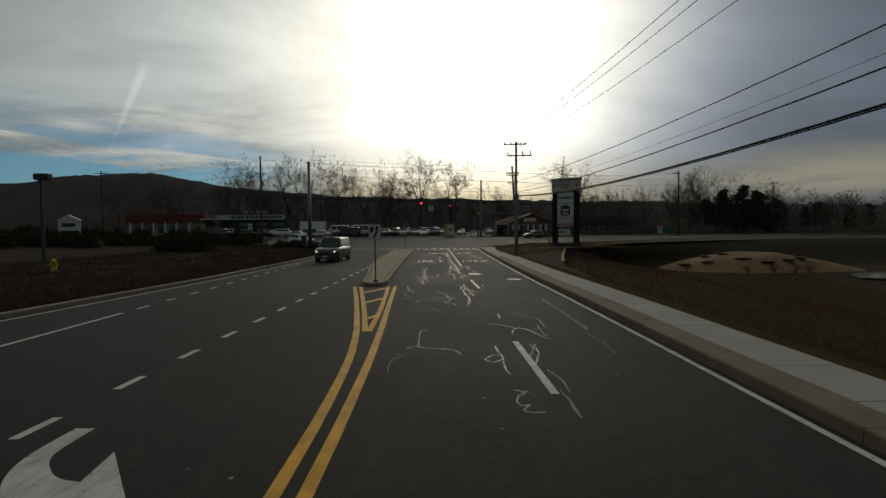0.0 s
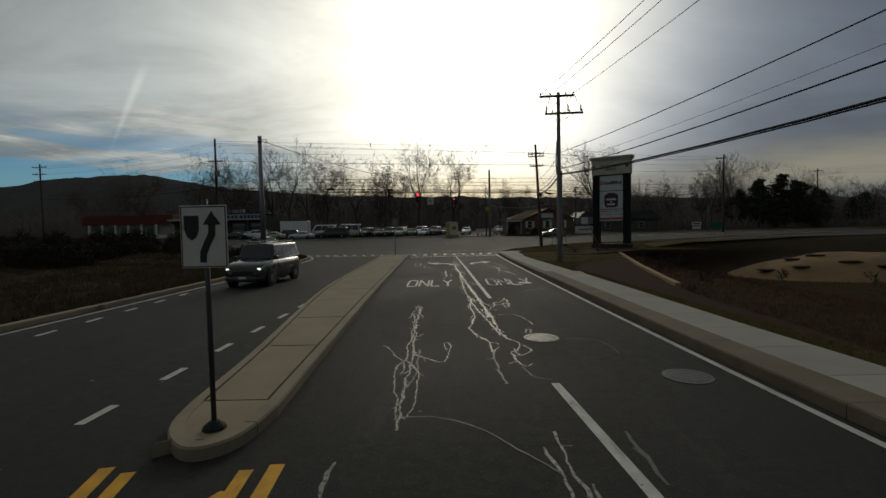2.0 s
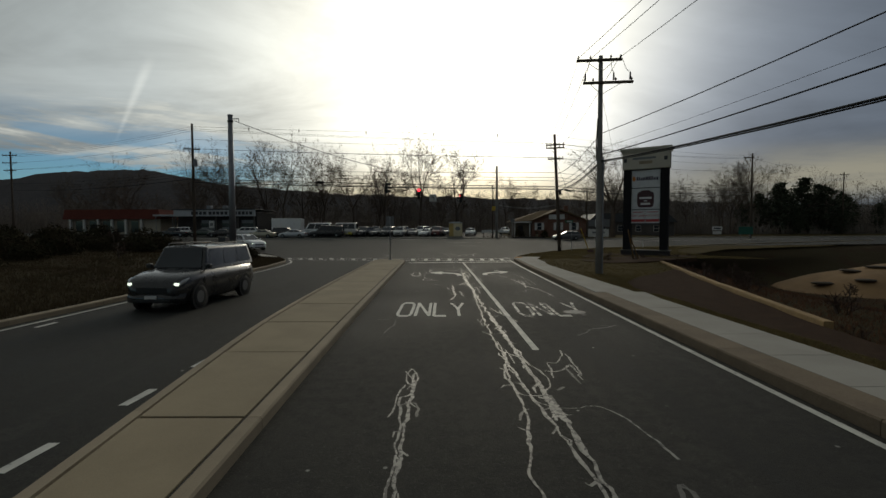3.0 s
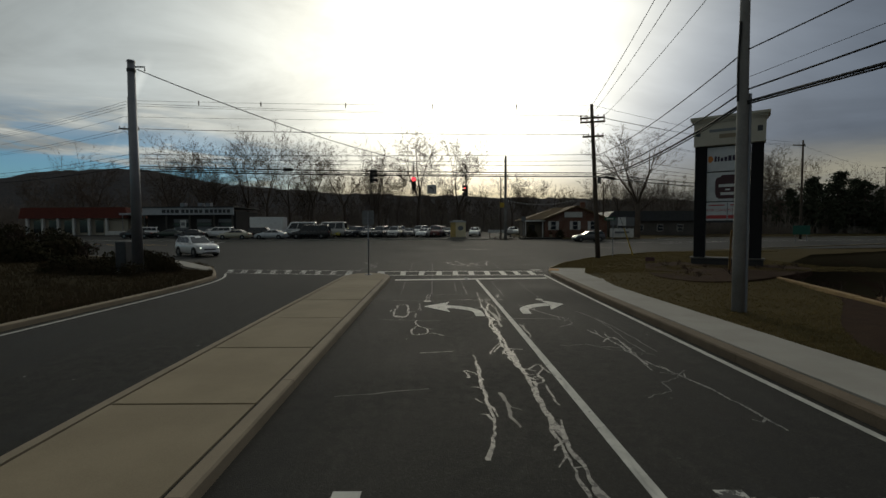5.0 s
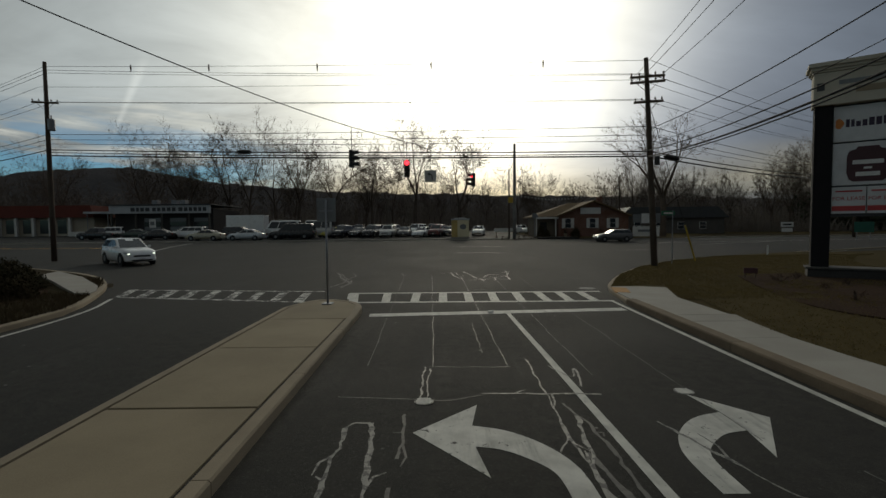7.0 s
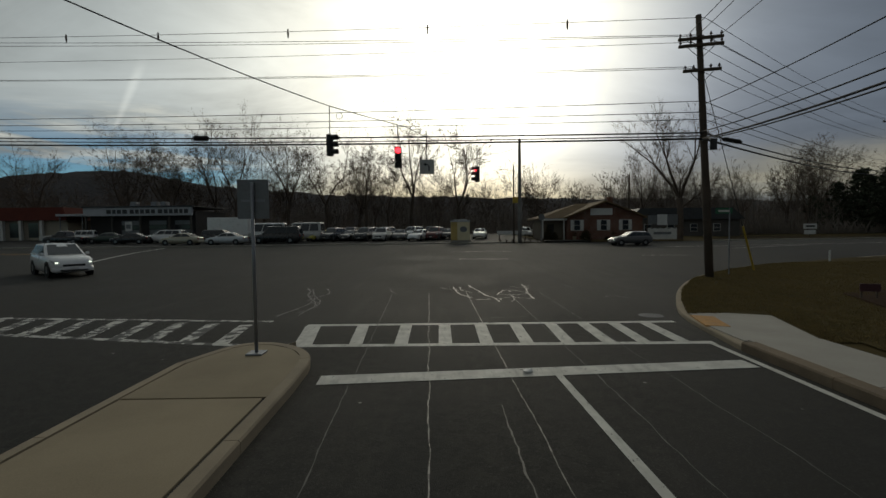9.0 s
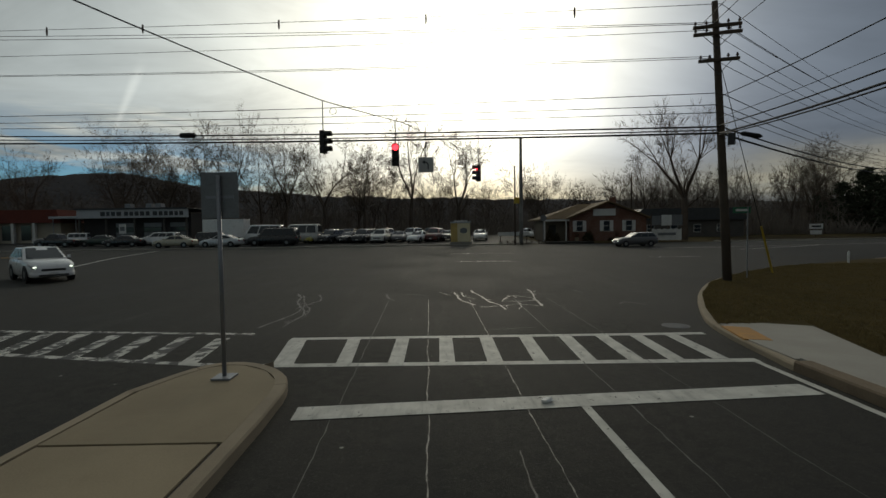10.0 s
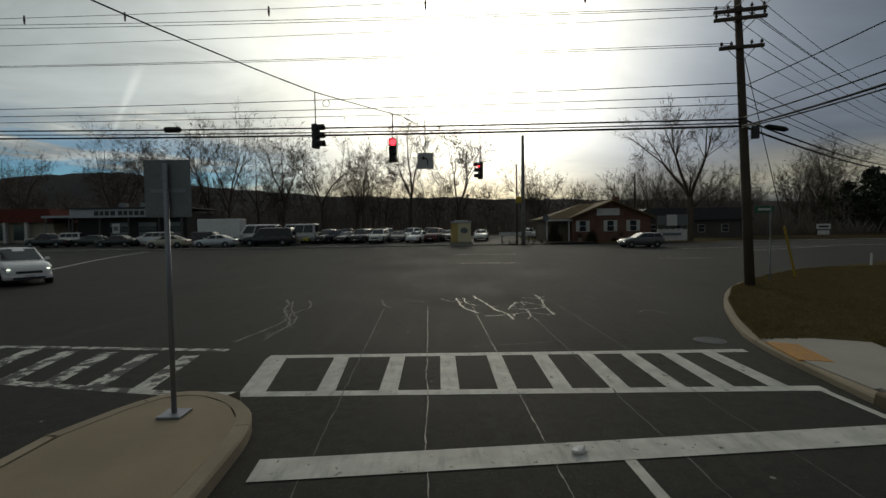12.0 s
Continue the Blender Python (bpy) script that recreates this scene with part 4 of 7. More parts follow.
trail([(1.88, 9.45), (1.87, 9.01), (1.65, 8.42)], 0.06, SEAL_FAINT, 608)
trail([(1.96, 9.45), (1.96, 9.01), (1.77, 8.24), (1.65, 7.90)], 0.05, SEAL, 609)
trail([(1.13, 6.80), (1.32, 6.67), (1.10, 6.45), (1.09, 6.14), (1.28, 6.24), (1.11, 5.95), (1.41, 5.95)], 0.07, SEAL_FAINT, 610)
trail([(1.86, 7.74), (1.93, 7.44), (1.96, 7.03), (1.93, 6.66)], 0.06, SEAL_FAINT, 611)
trail([(1.81, 6.78), (1.84, 6.29), (1.83, 5.76)], 0.05, SEAL_FAINT, 612)
trail([(2.05, 13.20), (2.26, 12.51), (2.61, 12.34), (2.55, 11.06)], 0.05, SEAL_FAINT, 613)
trail([(1.62, 12.95), (1.58, 12.14)], 0.07, SEAL_FAINT, 614)
trail([(3.41, 15.73), (3.46, 14.32), (3.52, 12.88), (3.50, 11.70), (3.48, 10.72)], 0.07, SEAL_FAINT, 615)
trail([(3.38, 10.43), (3.43, 9.65), (3.40, 8.76)], 0.04, SEAL_FAINT, 616)
trail([(-1.37, 19.21), (-1.36, 18.55), (-1.14, 17.95), (-1.02, 17.18)], 0.05, SEAL, 617)
trail([(-1.36, 18.55), (-1.19, 17.43), (-1.32, 17.19), (-1.30, 16.53), (-1.04, 16.32), (-1.11, 16.05), (-1.24, 15.88), (-1.34, 15.51)], 0.05, SEAL, 618)
trail([(-0.17, 17.38), (0.04, 17.13), (0.24, 16.67), (0.26, 16.00)], 0.045, SEAL, 619)
trail([(-0.84, 14.98), (-0.76, 15.12), (-0.73, 15.49), (-0.42, 15.64), (-0.12, 15.83), (0.08, 15.79)], 0.045, SEAL, 620)
trail([(-0.64, 15.36), (-0.26, 15.34), (0.12, 15.39)], 0.05, SEAL_FAINT, 621)
trail([(-0.57, 16.11), (-0.28, 16.13), (-0.07, 16.09), (0.29, 16.00), (0.50, 16.06), (0.35, 15.71), (0.29, 15.38), (0.35, 15.23), (0.19, 15.03), (0.11, 14.86), (0.33, 14.75), (0.44, 14.54), (0.48, 14.41)], 0.05, SEAL, 622)
trail([(0.97, 19.81), (0.96, 18.94), (1.01, 18.43), (0.84, 17.59), (0.90, 16.86), (0.90, 16.44), (0.96, 16.04), (0.96, 15.36), (0.90, 14.78), (0.86, 14.28)], 0.06, SEAL, 623)
trail([(1.02, 16.04), (1.00, 15.36), (0.94, 14.65)], 0.06, SEAL_FAINT, 624)
trail([(1.08, 18.74), (1.05, 17.85), (1.12, 17.32), (1.15, 16.85), (1.16, 16.34)], 0.06, SEAL, 625)
trail([(1.11, 18.13), (1.21, 17.57), (1.28, 17.22), (1.52, 17.21)], 0.05, SEAL, 626)
trail([(0.83, 16.78), (0.98, 16.64), (1.20, 16.85)], 0.06, SEAL, 627)
trail([(1.20, 14.72), (1.28, 14.46), (1.44, 14.22)], 0.05, SEAL_FAINT, 628)
trail([(-0.81, 19.92), (-0.84, 21.22), (-0.81, 22.83), (-0.91, 24.88), (-0.93, 28.20)], 0.06, SEAL, 629)
trail([(-0.84, 21.22), (-0.70, 21.71), (-0.72, 23.45)], 0.06, SEAL_FAINT, 630)
trail([(-0.79, 20.32), (-0.24, 20.29), (0.22, 19.86), (0.63, 19.24), (0.82, 18.95)], 0.04, SEAL_FAINT, 631)
trail([(-0.41, 13.84), (-0.29, 13.64), (-0.10, 13.40), (0.01, 13.28)], 0.05, SEAL_FAINT, 632)
trail([(-0.26, 13.98), (-0.14, 13.74), (0.05, 13.63)], 0.05, SEAL_FAINT, 633)
trail([(-1.02, 13.55), (-0.72, 13.55), (-0.35, 13.32)], 0.05, SEAL_FAINT, 634)
trail([(1.78, 19.77), (1.72, 18.71)], 0.06, SEAL_FAINT, 635)
trail([(0.79, 19.45), (0.88, 18.75), (0.78, 18.14)], 0.06, SEAL, 636)
trail([(-1.09, 28.30), (-0.85, 27.80), (-0.92, 27.20), (-1.11, 27.22), (-0.99, 26.65), (-0.97, 25.74), (-0.97, 24.84), (-0.91, 24.32), (-0.97, 23.85), (-0.93, 23.04), (-0.95, 22.68)], 0.05, SEAL, 637)
trail([(-0.95, 22.68), (-1.14, 23.05), (-1.37, 23.67), (-1.44, 23.80)], 0.045, SEAL, 638)
trail([(-0.95, 22.68), (-1.07, 22.36), (-1.01, 21.78), (-0.97, 21.28), (-0.91, 20.94), (-0.85, 20.20)], 0.055, SEAL, 639)
trail([(-0.95, 22.68), (-0.91, 22.20), (-0.95, 21.91)], 0.045, SEAL, 640)
trail([(-0.90, 22.68), (-0.73, 22.28), (-0.65, 21.98), (-0.65, 21.26), (-0.65, 20.72), (-0.70, 20.27)], 0.05, SEAL, 641)
trail([(-0.94, 24.32), (-0.69, 24.71)], 0.04, SEAL, 642)
trail([(-0.84, 23.22), (-0.56, 22.83), (-0.31, 22.54), (-0.21, 22.63), (-0.15, 23.37), (-0.09, 23.70), (-0.26, 24.03), (-0.18, 23.37)], 0.045, SEAL, 643)
trail([(0.47, 42.93), (0.65, 35.17), (0.79, 31.46), (0.89, 28.89), (0.97, 27.00), (0.99, 25.24), (1.03, 24.16), (1.14, 24.05)], 0.09, SEAL, 644)
trail([(0.61, 39.86), (0.52, 32.29), (0.58, 29.49), (0.68, 27.90), (0.78, 26.62), (0.89, 25.56), (0.95, 24.41)], 0.06, SEAL, 645)
trail([(0.67, 29.48), (0.49, 27.93), (0.59, 27.04), (0.48, 25.93), (0.32, 25.01), (0.47, 24.45), (0.66, 23.95), (0.67, 23.30), (0.61, 23.11), (0.80, 23.50)], 0.06, SEAL, 646)
trail([(1.14, 24.05), (1.27, 23.81), (1.13, 23.27), (0.97, 23.09), (1.05, 22.82), (1.30, 23.06), (1.42, 23.25), (1.29, 23.59)], 0.06, SEAL, 647)
trail([(1.03, 22.97), (1.01, 22.38), (1.14, 22.22), (1.24, 22.37)], 0.06, SEAL, 648)
trail([(1.05, 22.22), (1.13, 21.70), (1.37, 21.58)], 0.05, SEAL_FAINT, 649)
trail([(1.18, 28.33), (1.43, 28.30), (1.67, 28.79), (1.69, 27.79), (1.74, 29.34)], 0.06, SEAL, 650)
trail([(0.74, 27.02), (1.09, 26.74), (1.57, 26.93), (1.77, 26.37), (1.88, 25.47)], 0.045, SEAL, 651)
trail([(0.65, 23.31), (0.65, 22.41), (0.62, 21.81), (0.70, 21.42)], 0.06, SEAL_FAINT, 652)
trail([(1.53, 24.63), (1.67, 25.18), (1.65, 24.61)], 0.06, SEAL_FAINT, 653)
trail([(2.24, 24.06), (2.81, 24.01), (2.95, 23.46), (2.92, 22.94)], 0.04, SEAL_FAINT, 654)
trail([(0.74, 33.36), (0.80, 31.90), (0.85, 30.75), (0.86, 29.61), (0.89, 28.87), (0.91, 27.97), (0.93, 27.26), (0.91, 26.67), (0.88, 26.42)], 0.1, SEAL, 655)
trail([(0.88, 29.41), (0.96, 28.70), (1.06, 28.25), (1.15, 27.97), (1.09, 27.59), (0.93, 27.37)], 0.05, SEAL, 656)
trail([(0.61, 30.26), (0.63, 29.69), (0.63, 29.22), (0.63, 28.71)], 0.05, SEAL, 657)
trail([(0.68, 29.61), (0.74, 29.15), (0.72, 28.71)], 0.05, SEAL, 658)
trail([(0.46, 28.49), (0.52, 28.40), (0.46, 27.97), (0.52, 27.84), (0.55, 27.48), (0.65, 27.22), (0.89, 27.26)], 0.045, SEAL, 659)
trail([(0.44, 26.42), (0.50, 26.71), (0.63, 26.76)], 0.06, SEAL_FAINT, 660)
trail([(1.74, 29.60), (1.62, 29.03), (1.44, 28.70), (1.28, 28.87), (1.27, 28.39), (1.20, 27.97)], 0.045, SEAL, 661)
trail([(1.54, 28.54), (1.56, 28.10), (1.53, 27.71)], 0.05, SEAL_FAINT, 662)
trail([(1.14, 27.48), (1.29, 27.59)], 0.05, SEAL_FAINT, 663)
trail([(-1.00, 28.47), (-0.87, 28.12), (-0.87, 27.73), (-1.01, 27.68), (-1.08, 27.99), (-1.00, 28.41)], 0.05, SEAL, 664)
trail([(-1.03, 27.68), (-1.11, 27.38), (-1.10, 26.96), (-1.13, 26.51)], 0.05, SEAL, 665)
trail([(-1.06, 26.87), (-0.85, 27.02), (-0.80, 26.77), (-0.82, 26.54)], 0.06, SEAL_FAINT, 666)
trail([(0.83, 34.24), (1.05, 33.35), (1.33, 32.22)], 0.06, SEAL, 667)
trail([(0.38, 32.59), (0.45, 31.71)], 0.06, SEAL_FAINT, 668)
trail([(-1.79, 31.04), (-1.73, 31.62), (-1.63, 31.93), (-1.68, 32.61), (-2.13, 32.55)], 0.04, SEAL_FAINT, 669)
trail([(1.01, 27.26), (1.01, 26.85), (0.90, 26.50)], 0.05, SEAL_FAINT, 670)
trail([(1.57, 45.02), (2.11, 43.28), (2.59, 42.74)], 0.06, SEAL, 671)
trail([(2.55, 41.54), (2.75, 40.46), (2.77, 38.61), (2.70, 39.49), (3.14, 37.80), (3.22, 36.40)], 0.07, SEAL, 672)
trail([(2.51, 40.46), (2.98, 41.08), (2.66, 38.61)], 0.06, SEAL, 673)
trail([(-0.15, 39.56), (-0.09, 37.14), (-0.25, 37.42)], 0.05, SEAL_FAINT, 674)
trail([(-0.11, 39.20), (-0.13, 38.48), (-0.14, 38.06), (-0.09, 37.36), (-0.08, 36.73), (-0.15, 36.21), (-0.22, 35.76)], 0.07, SEAL, 675)
trail([(-0.13, 38.41), (-0.21, 38.55), (-0.36, 38.67), (-0.32, 38.30)], 0.06, SEAL, 676)
trail([(0.55, 41.47), (0.54, 40.53), (0.54, 39.50), (0.60, 38.77), (0.69, 38.65), (0.92, 39.05), (0.95, 38.65), (0.75, 38.39), (0.85, 38.11), (0.67, 37.95)], 0.06, SEAL, 677)
trail([(0.65, 38.12), (0.61, 37.35), (0.62, 36.72), (0.63, 36.20), (0.64, 35.75)], 0.08, SEAL, 678)
trail([(0.82, 37.95), (0.80, 37.49), (0.81, 37.16)], 0.05, SEAL, 679)
trail([(0.27, 39.74), (0.38, 40.15), (0.57, 40.25)], 0.045, SEAL, 680)
trail([(0.11, 37.65), (0.14, 37.09), (0.19, 36.51)], 0.08, SEAL_FAINT, 681)
trail([(2.96, 43.90), (3.21, 42.53), (3.05, 40.78), (3.03, 39.70)], 0.04, SEAL_FAINT, 682)
trail([(3.19, 42.95), (3.30, 41.08), (3.26, 39.69)], 0.04, SEAL_FAINT, 683)
# right lane
for k, (a, b) in enumerate((((2.4, 30.8), (3.6, 31.8)), ((2.1, 37.4), (3.2, 38.6)), ((1.6, 40.2), (3.0, 40.0)))):
    seam(a, b, 0.15, 0.045, SEAL_FAINT, 80 + k, 1)
# straight lengthwise cracks towards the crossing and into the junction
for k, (x0, y0, x1) in enumerate(((-2.2, 47.3, -2.7), (-1.1, 47.2, -1.41), (0.13, 47.2, -0.08), (1.35, 46.7, 1.38), (2.45, 44.5, 2.48))):
    seam((x0, y0), (x1, 61.0), 0.02, 0.024, SEAL_FAINT if k in (0, 3, 4) else SEAL, 110 + k)
seam((-2.2, 37.5), (-0.9, 37.8), 0.05, 0.045, SEAL_FAINT, 123)
# inside the junction
trail([(-6.6, 63.6), (-5.9, 62.2), (-5.6, 60.6), (-5.0, 59.4), (-5.2, 57.8), (-5.4, 56.9)], 0.10, SEAL_FAINT, 501)
trail([(-5.4, 62.6), (-4.9, 61.2), (-5.3, 60.1), (-4.7, 58.6), (-4.9, 57.4)], 0.07, SEAL_FAINT, 502)
trail([(-0.5, 63.6), (-0.2, 62.6), (-0.3, 61.8), (0.1, 61.0)], 0.06, SEAL, 503)
trail([(2.3, 63.8), (2.6, 62.9), (2.2, 62.3), (1.7, 62.6)], 0.06, SEAL, 504)
trail([(1.5, 61.7), (1.9, 61.2), (2.1, 60.6), (1.5, 60.3), (1.0, 60.5)], 0.06, SEAL, 505)
trail([(-2.9, 61.9), (-2.2, 62.4), (-1.5, 62.0)], 0.05, SEAL_FAINT, 506)
trail([(-7.3, 63.9), (-6.7, 64.1), (-5.9, 62.5), (-5.4, 60.7), (-4.7, 59.2), (-4.8, 57.6), (-4.8, 57.0)], 0.07, SEAL_FAINT, 233)
trail([(-6.6, 63.0), (-5.8, 62.5), (-5.7, 63.2), (-5.0, 63.4)], 0.05, SEAL_FAINT, 234)
trail([(-5.1, 63.9), (-3.7, 63.7), (-2.4, 63.8), (-1.3, 63.5)], 0.035, SEAL_FAINT, 235)
trail([(-3.1, 63.3), (-2.8, 61.5), (-2.5, 60.9)], 0.05, SEAL_FAINT, 236)
trail([(-1.3, 63.4), (-0.9, 62.3), (-0.6, 61.9)], 0.06, SEAL, 237)
trail([(-0.6, 63.7), (-0.5, 62.5), (-0.4, 60.9), (-0.2, 60.3), (0.0, 59.8)], 0.1, SEAL, 238)
trail([(-0.3, 64.0), (0.5, 63.9), (1.4, 64.1), (2.2, 64.1), (3.2, 64.2)], 0.05, SEAL, 239)
trail([(0.1, 63.6), (0.1, 62.9), (0.4, 61.5), (0.5, 60.3), (0.8, 59.7), (0.8, 58.9)], 0.1, SEAL, 240)
trail([(0.1, 59.4), (0.4, 59.4), (0.9, 59.6), (1.4, 59.9), (1.9, 59.4)], 0.06, SEAL, 241)
trail([(0.9, 60.4), (1.2, 61.3), (1.5, 61.7), (1.5, 61.1)], 0.09, SEAL, 242)
trail([(2.2, 64.1), (2.3, 62.7), (2.1, 61.2), (2.0, 60.2), (2.0, 59.4)], 0.1, SEAL, 243)
trail([(1.4, 60.3), (1.4, 59.5), (1.2, 58.9)], 0.06, SEAL, 244)
trail([(2.3, 62.1), (2.9, 61.8)], 0.035, SEAL_FAINT, 245)
trail([(3.7, 63.9), (4.0, 62.1)], 0.03, SEAL_FAINT, 246)
trail([(-0.4, 56.2), (0.0, 56.3), (0.7, 56.4), (1.2, 56.5)], 0.03, SEAL_FAINT, 247)
trail([(4.3, 59.6), (4.7, 60.0), (5.0, 59.3)], 0.06, SEAL_FAINT, 248)

# main road lines
mark("main_road_line", ribbon(smooth_line([(-24.5, 74.5), (-29, 86), (-31, 95)]), 0.22))
mark("main_road_line", bar((-62, 88), (-34, 86.5), 0.16), YELLOW_PAINT)
mark("main_road_line", bar((-62, 89.2), (-36, 87.6), 0.16), YELLOW_PAINT)
mark("main_road_line", bar((18, 87), (60, 92), 0.15))
mark("main_road_line", bar((0, 76.2), (4, 75.8), 0.16), WORN_WHITE)
mark("main_road_line", bar((13.5, 77.6), (17, 77.4), 0.16), WORN_WHITE)
mark("main_road_line", bar((0, 84.0), (5, 83.6), 0.12), WORN_WHITE)
mark("main_road_line", bar((24, 84), (34, 88), 0.15))
mark("main_road_line", bar((14, 67.2), (30, 74.6), 0.12))

# ---- poles, wires and signs ----
def sagging(a, b, sag, n=16):
    a, b = Vector(a), Vector(b)
    return [a.lerp(b, i / n) - Vector((0, 0, sag * 4 * (i / n) * (1 - i / n))) for i in range(n + 1)]


def wire(a, b, sag, radius, label="black overhead cable strung between utility poles", name="overhead_cable"):
    me = mesh_of(tube(sagging(a, b, sag), radius, 5), name)
    ob = part(name, me, CABLE, smooth=True)
    return tagged(ob, label, "cable", "overhead cables")


def insulator(bm_parent, p, mat=CERAMIC, up=0.16):
    bm = bmesh.new()
    x, y, z = p
    tube([(x, y, z), (x, y, z + up * 0.3), (x, y, z + up * 0.35), (x, y, z + up * 0.6), (x, y, z + up * 0.65), (x, y, z + up)], [0.02, 0.02, 0.055, 0.055, 0.035, 0.03], 8, bm)
    return part("insulator", bm, mat, bm_parent)


def utility_pole(x, y, z0, top, label, arms=(), rz=0.0, r=0.17, lean=(0, 0), wood=None):
    """A wooden pole; arms are (height, reach to one side, reach to the other)."""
    t = thing("utility_pole", (x, y, z0), label, "utility pole", "utility poles", rz)
    h = top - z0
    part("pole", tube([(0, 0, -0.3), (lean[0] * 0.3, lean[1] * 0.3, h * 0.3), (lean[0] * 0.7, lean[1] * 0.7, h * 0.7), (lean[0], lean[1], h)], [r, r * 0.93, r * 0.78, r * 0.66], 12), wood or POLE_WOOD, t, smooth=True)
    for z, a, b in arms:
        k = lean[0] * (z - z0) / h
        arm = part("crossarm", block(k - a, k + b, -0.22, -0.11, z - z0 - 0.06, z - z0 + 0.06, 0.012), POLE_WOOD, t)
        for u in (-a + 0.08, -a * 0.45, b * 0.45, b - 0.08):
            insulator(arm, (k + u, -0.165, z - z0 + 0.06))
        bm = bmesh.new()
        for s, e in ((-1, a), (1, b)):
            if e > 0.4:
                tube([(k + s * e * 0.6, -0.16, z - z0 - 0.06), (k, -0.14, z - z0 - 0.55)], 0.014, 5, bm)
        if bm.verts:
            part("brace", bm, DARK_STEEL, t)
        else:
            bm.free()
    return t


p1 = utility_pole(7.0, 43.2, 0.1, 10.45, "tall weathered wooden utility pole beside the pavement", [(10.2, 1.15, 0.95), (9.15, 0.85, 1.45)], rz=-6, r=0.15, wood=BLEACHED_WOOD)
for u in (-0.75, 0.55, 1.3):
    bm = tube([(u, -0.2, 9.15), (u, -0.2, 9.5)], [0.05, 0.035], 8)
    part("cutout", bm, CERAMIC, p1, "brown ceramic fuse cutout")
for u in (-0.75, 0.55, 1.3):
    part("jumper_wire", tube(sagging((u, -0.2, 9.55), (u * 0.75, -0.2, 10.05), 0.18, 6), 0.012, 5), CABLE, p1)
part("conduit", tube([(0.17, -0.04, -0.1), (0.16, -0.03, 5.6)], 0.04, 8), STEEL, p1, "grey steel conduit")
part("thick_cable", tube([(-0.16, -0.08, 5.4), (-0.18, -0.1, 6.3), (-0.12, -0.06, 7.4)], 0.03, 6), CABLE, p1)
p2 = utility_pole(10.35, 64.0, 0.1, 11.0, "dark wooden utility pole on the lawn corner", [(10.0, 0.85, 0.85), (9.72, 0.85, 0.85), (8.7, 0.72, 0.72)], rz=-14, r=0.17, lean=(-0.55, 0))
part("splice_case", tube([(0.35, -0.1, 5.75), (0.45, -0.1, 5.73), (1.0, -0.1, 5.6), (1.1, -0.1, 5.58)], [0.03, 0.09, 0.09, 0.03], 10), RUBBER, p2)
part("junction_box", block(-0.12, 0.12, -0.33, -0.18, 5.3, 5.75, 0.02), DARK_STEEL, p2)
pl2 = utility_pole(-28.2, 72.0, 0.2, 13.9, "tall wooden utility pole carrying a transformer beside the main road", [(11.1, 0.8, 0.8)], rz=14)
tr = part("transformer", tube([(0.28, -0.1, 9.0), (0.28, -0.1, 9.05), (0.28, -0.1, 9.75), (0.28, -0.1, 9.82)], [0.18, 0.22, 0.22, 0.12], 14), STEEL, pl2, "grey transformer can")
part("bushing", tube([(0.28, -0.1, 9.82), (0.28, -0.1, 10.05)], [0.04, 0.03], 8), CERAMIC, tr)
utility_pole(-70, 95.0, 0.6, 14.8, "far wooden utility pole with several crossarms", [(14.2, 1.2, 1.2), (13.0, 1.2, 1.2), (11.8, 1.0, 1.0)])
utility_pole(48.8, 95.0, 0.3, 14.1, "far wooden utility pole beside the main road", [(13.4, 1.5, 0.2)])
utility_pole(10.5, -14.0, 0.0, 10.4, "weathered wooden utility pole beside the pavement", [(10.15, 1.1, 1.1), (9.1, 1.0, 1.3)])
utility_pole(92, 128, 0.3, 15.0, "far wooden utility pole before the woods", [(14.4, 1.1, 1.1)])
utility_pole(30.5, 121, 0.9, 11.0, "thin wooden utility pole behind the brick house", [])
far_pole = utility_pole(8.4, 98.6, 0.6, 12.7, "grey signal pole on the far side of the main road", [], r=0.24, wood=BLEACHED_WOOD)
part("yellow_box", block(-0.85, -0.25, -0.35, -0.15, 4.65, 5.35, 0.02), YELLOW, far_pole, "small yellow sign box")
utility_pole(7.75, 98.9, 0.6, 9.6, "thin dark pole beside the signal pole", [], r=0.11)

# cables along the side road
for u, h in ((-1.05, 10.35), (-0.45, 10.35), (0.85, 10.35)):
    wire((10.5 + u, -14, h), (7.0 + u, 43.2, h), 0.7, 0.013)
    wire((7.0 + u, 43.2, h), (10.0 + u * 0.7, 64, h - 0.25), 0.25, 0.013)
for z0, z1, sag, r in ((7.9, 6.8, 1.0, 0.017), (7.4, 6.1, 1.0, 0.006), (7.3, 5.8, 1.1, 0.022), (6.9, 5.5, 1.5, 0.034), (6.84, 5.44, 1.5, 0.022)):
    wire((10.5, -14, z0), (7.05, 43.2, z1), sag, r)
for z0, z1, sag, r in ((6.8, 7.3, 0.35, 0.017), (6.1, 6.5, 0.35, 0.010), (5.8, 6.2, 0.4, 0.022), (5.5, 5.9, 0.4, 0.034), (5.44, 5.84, 0.45, 0.022)):
    wire((7.05, 43.2, z0), (9.95, 64, z1), sag, r)
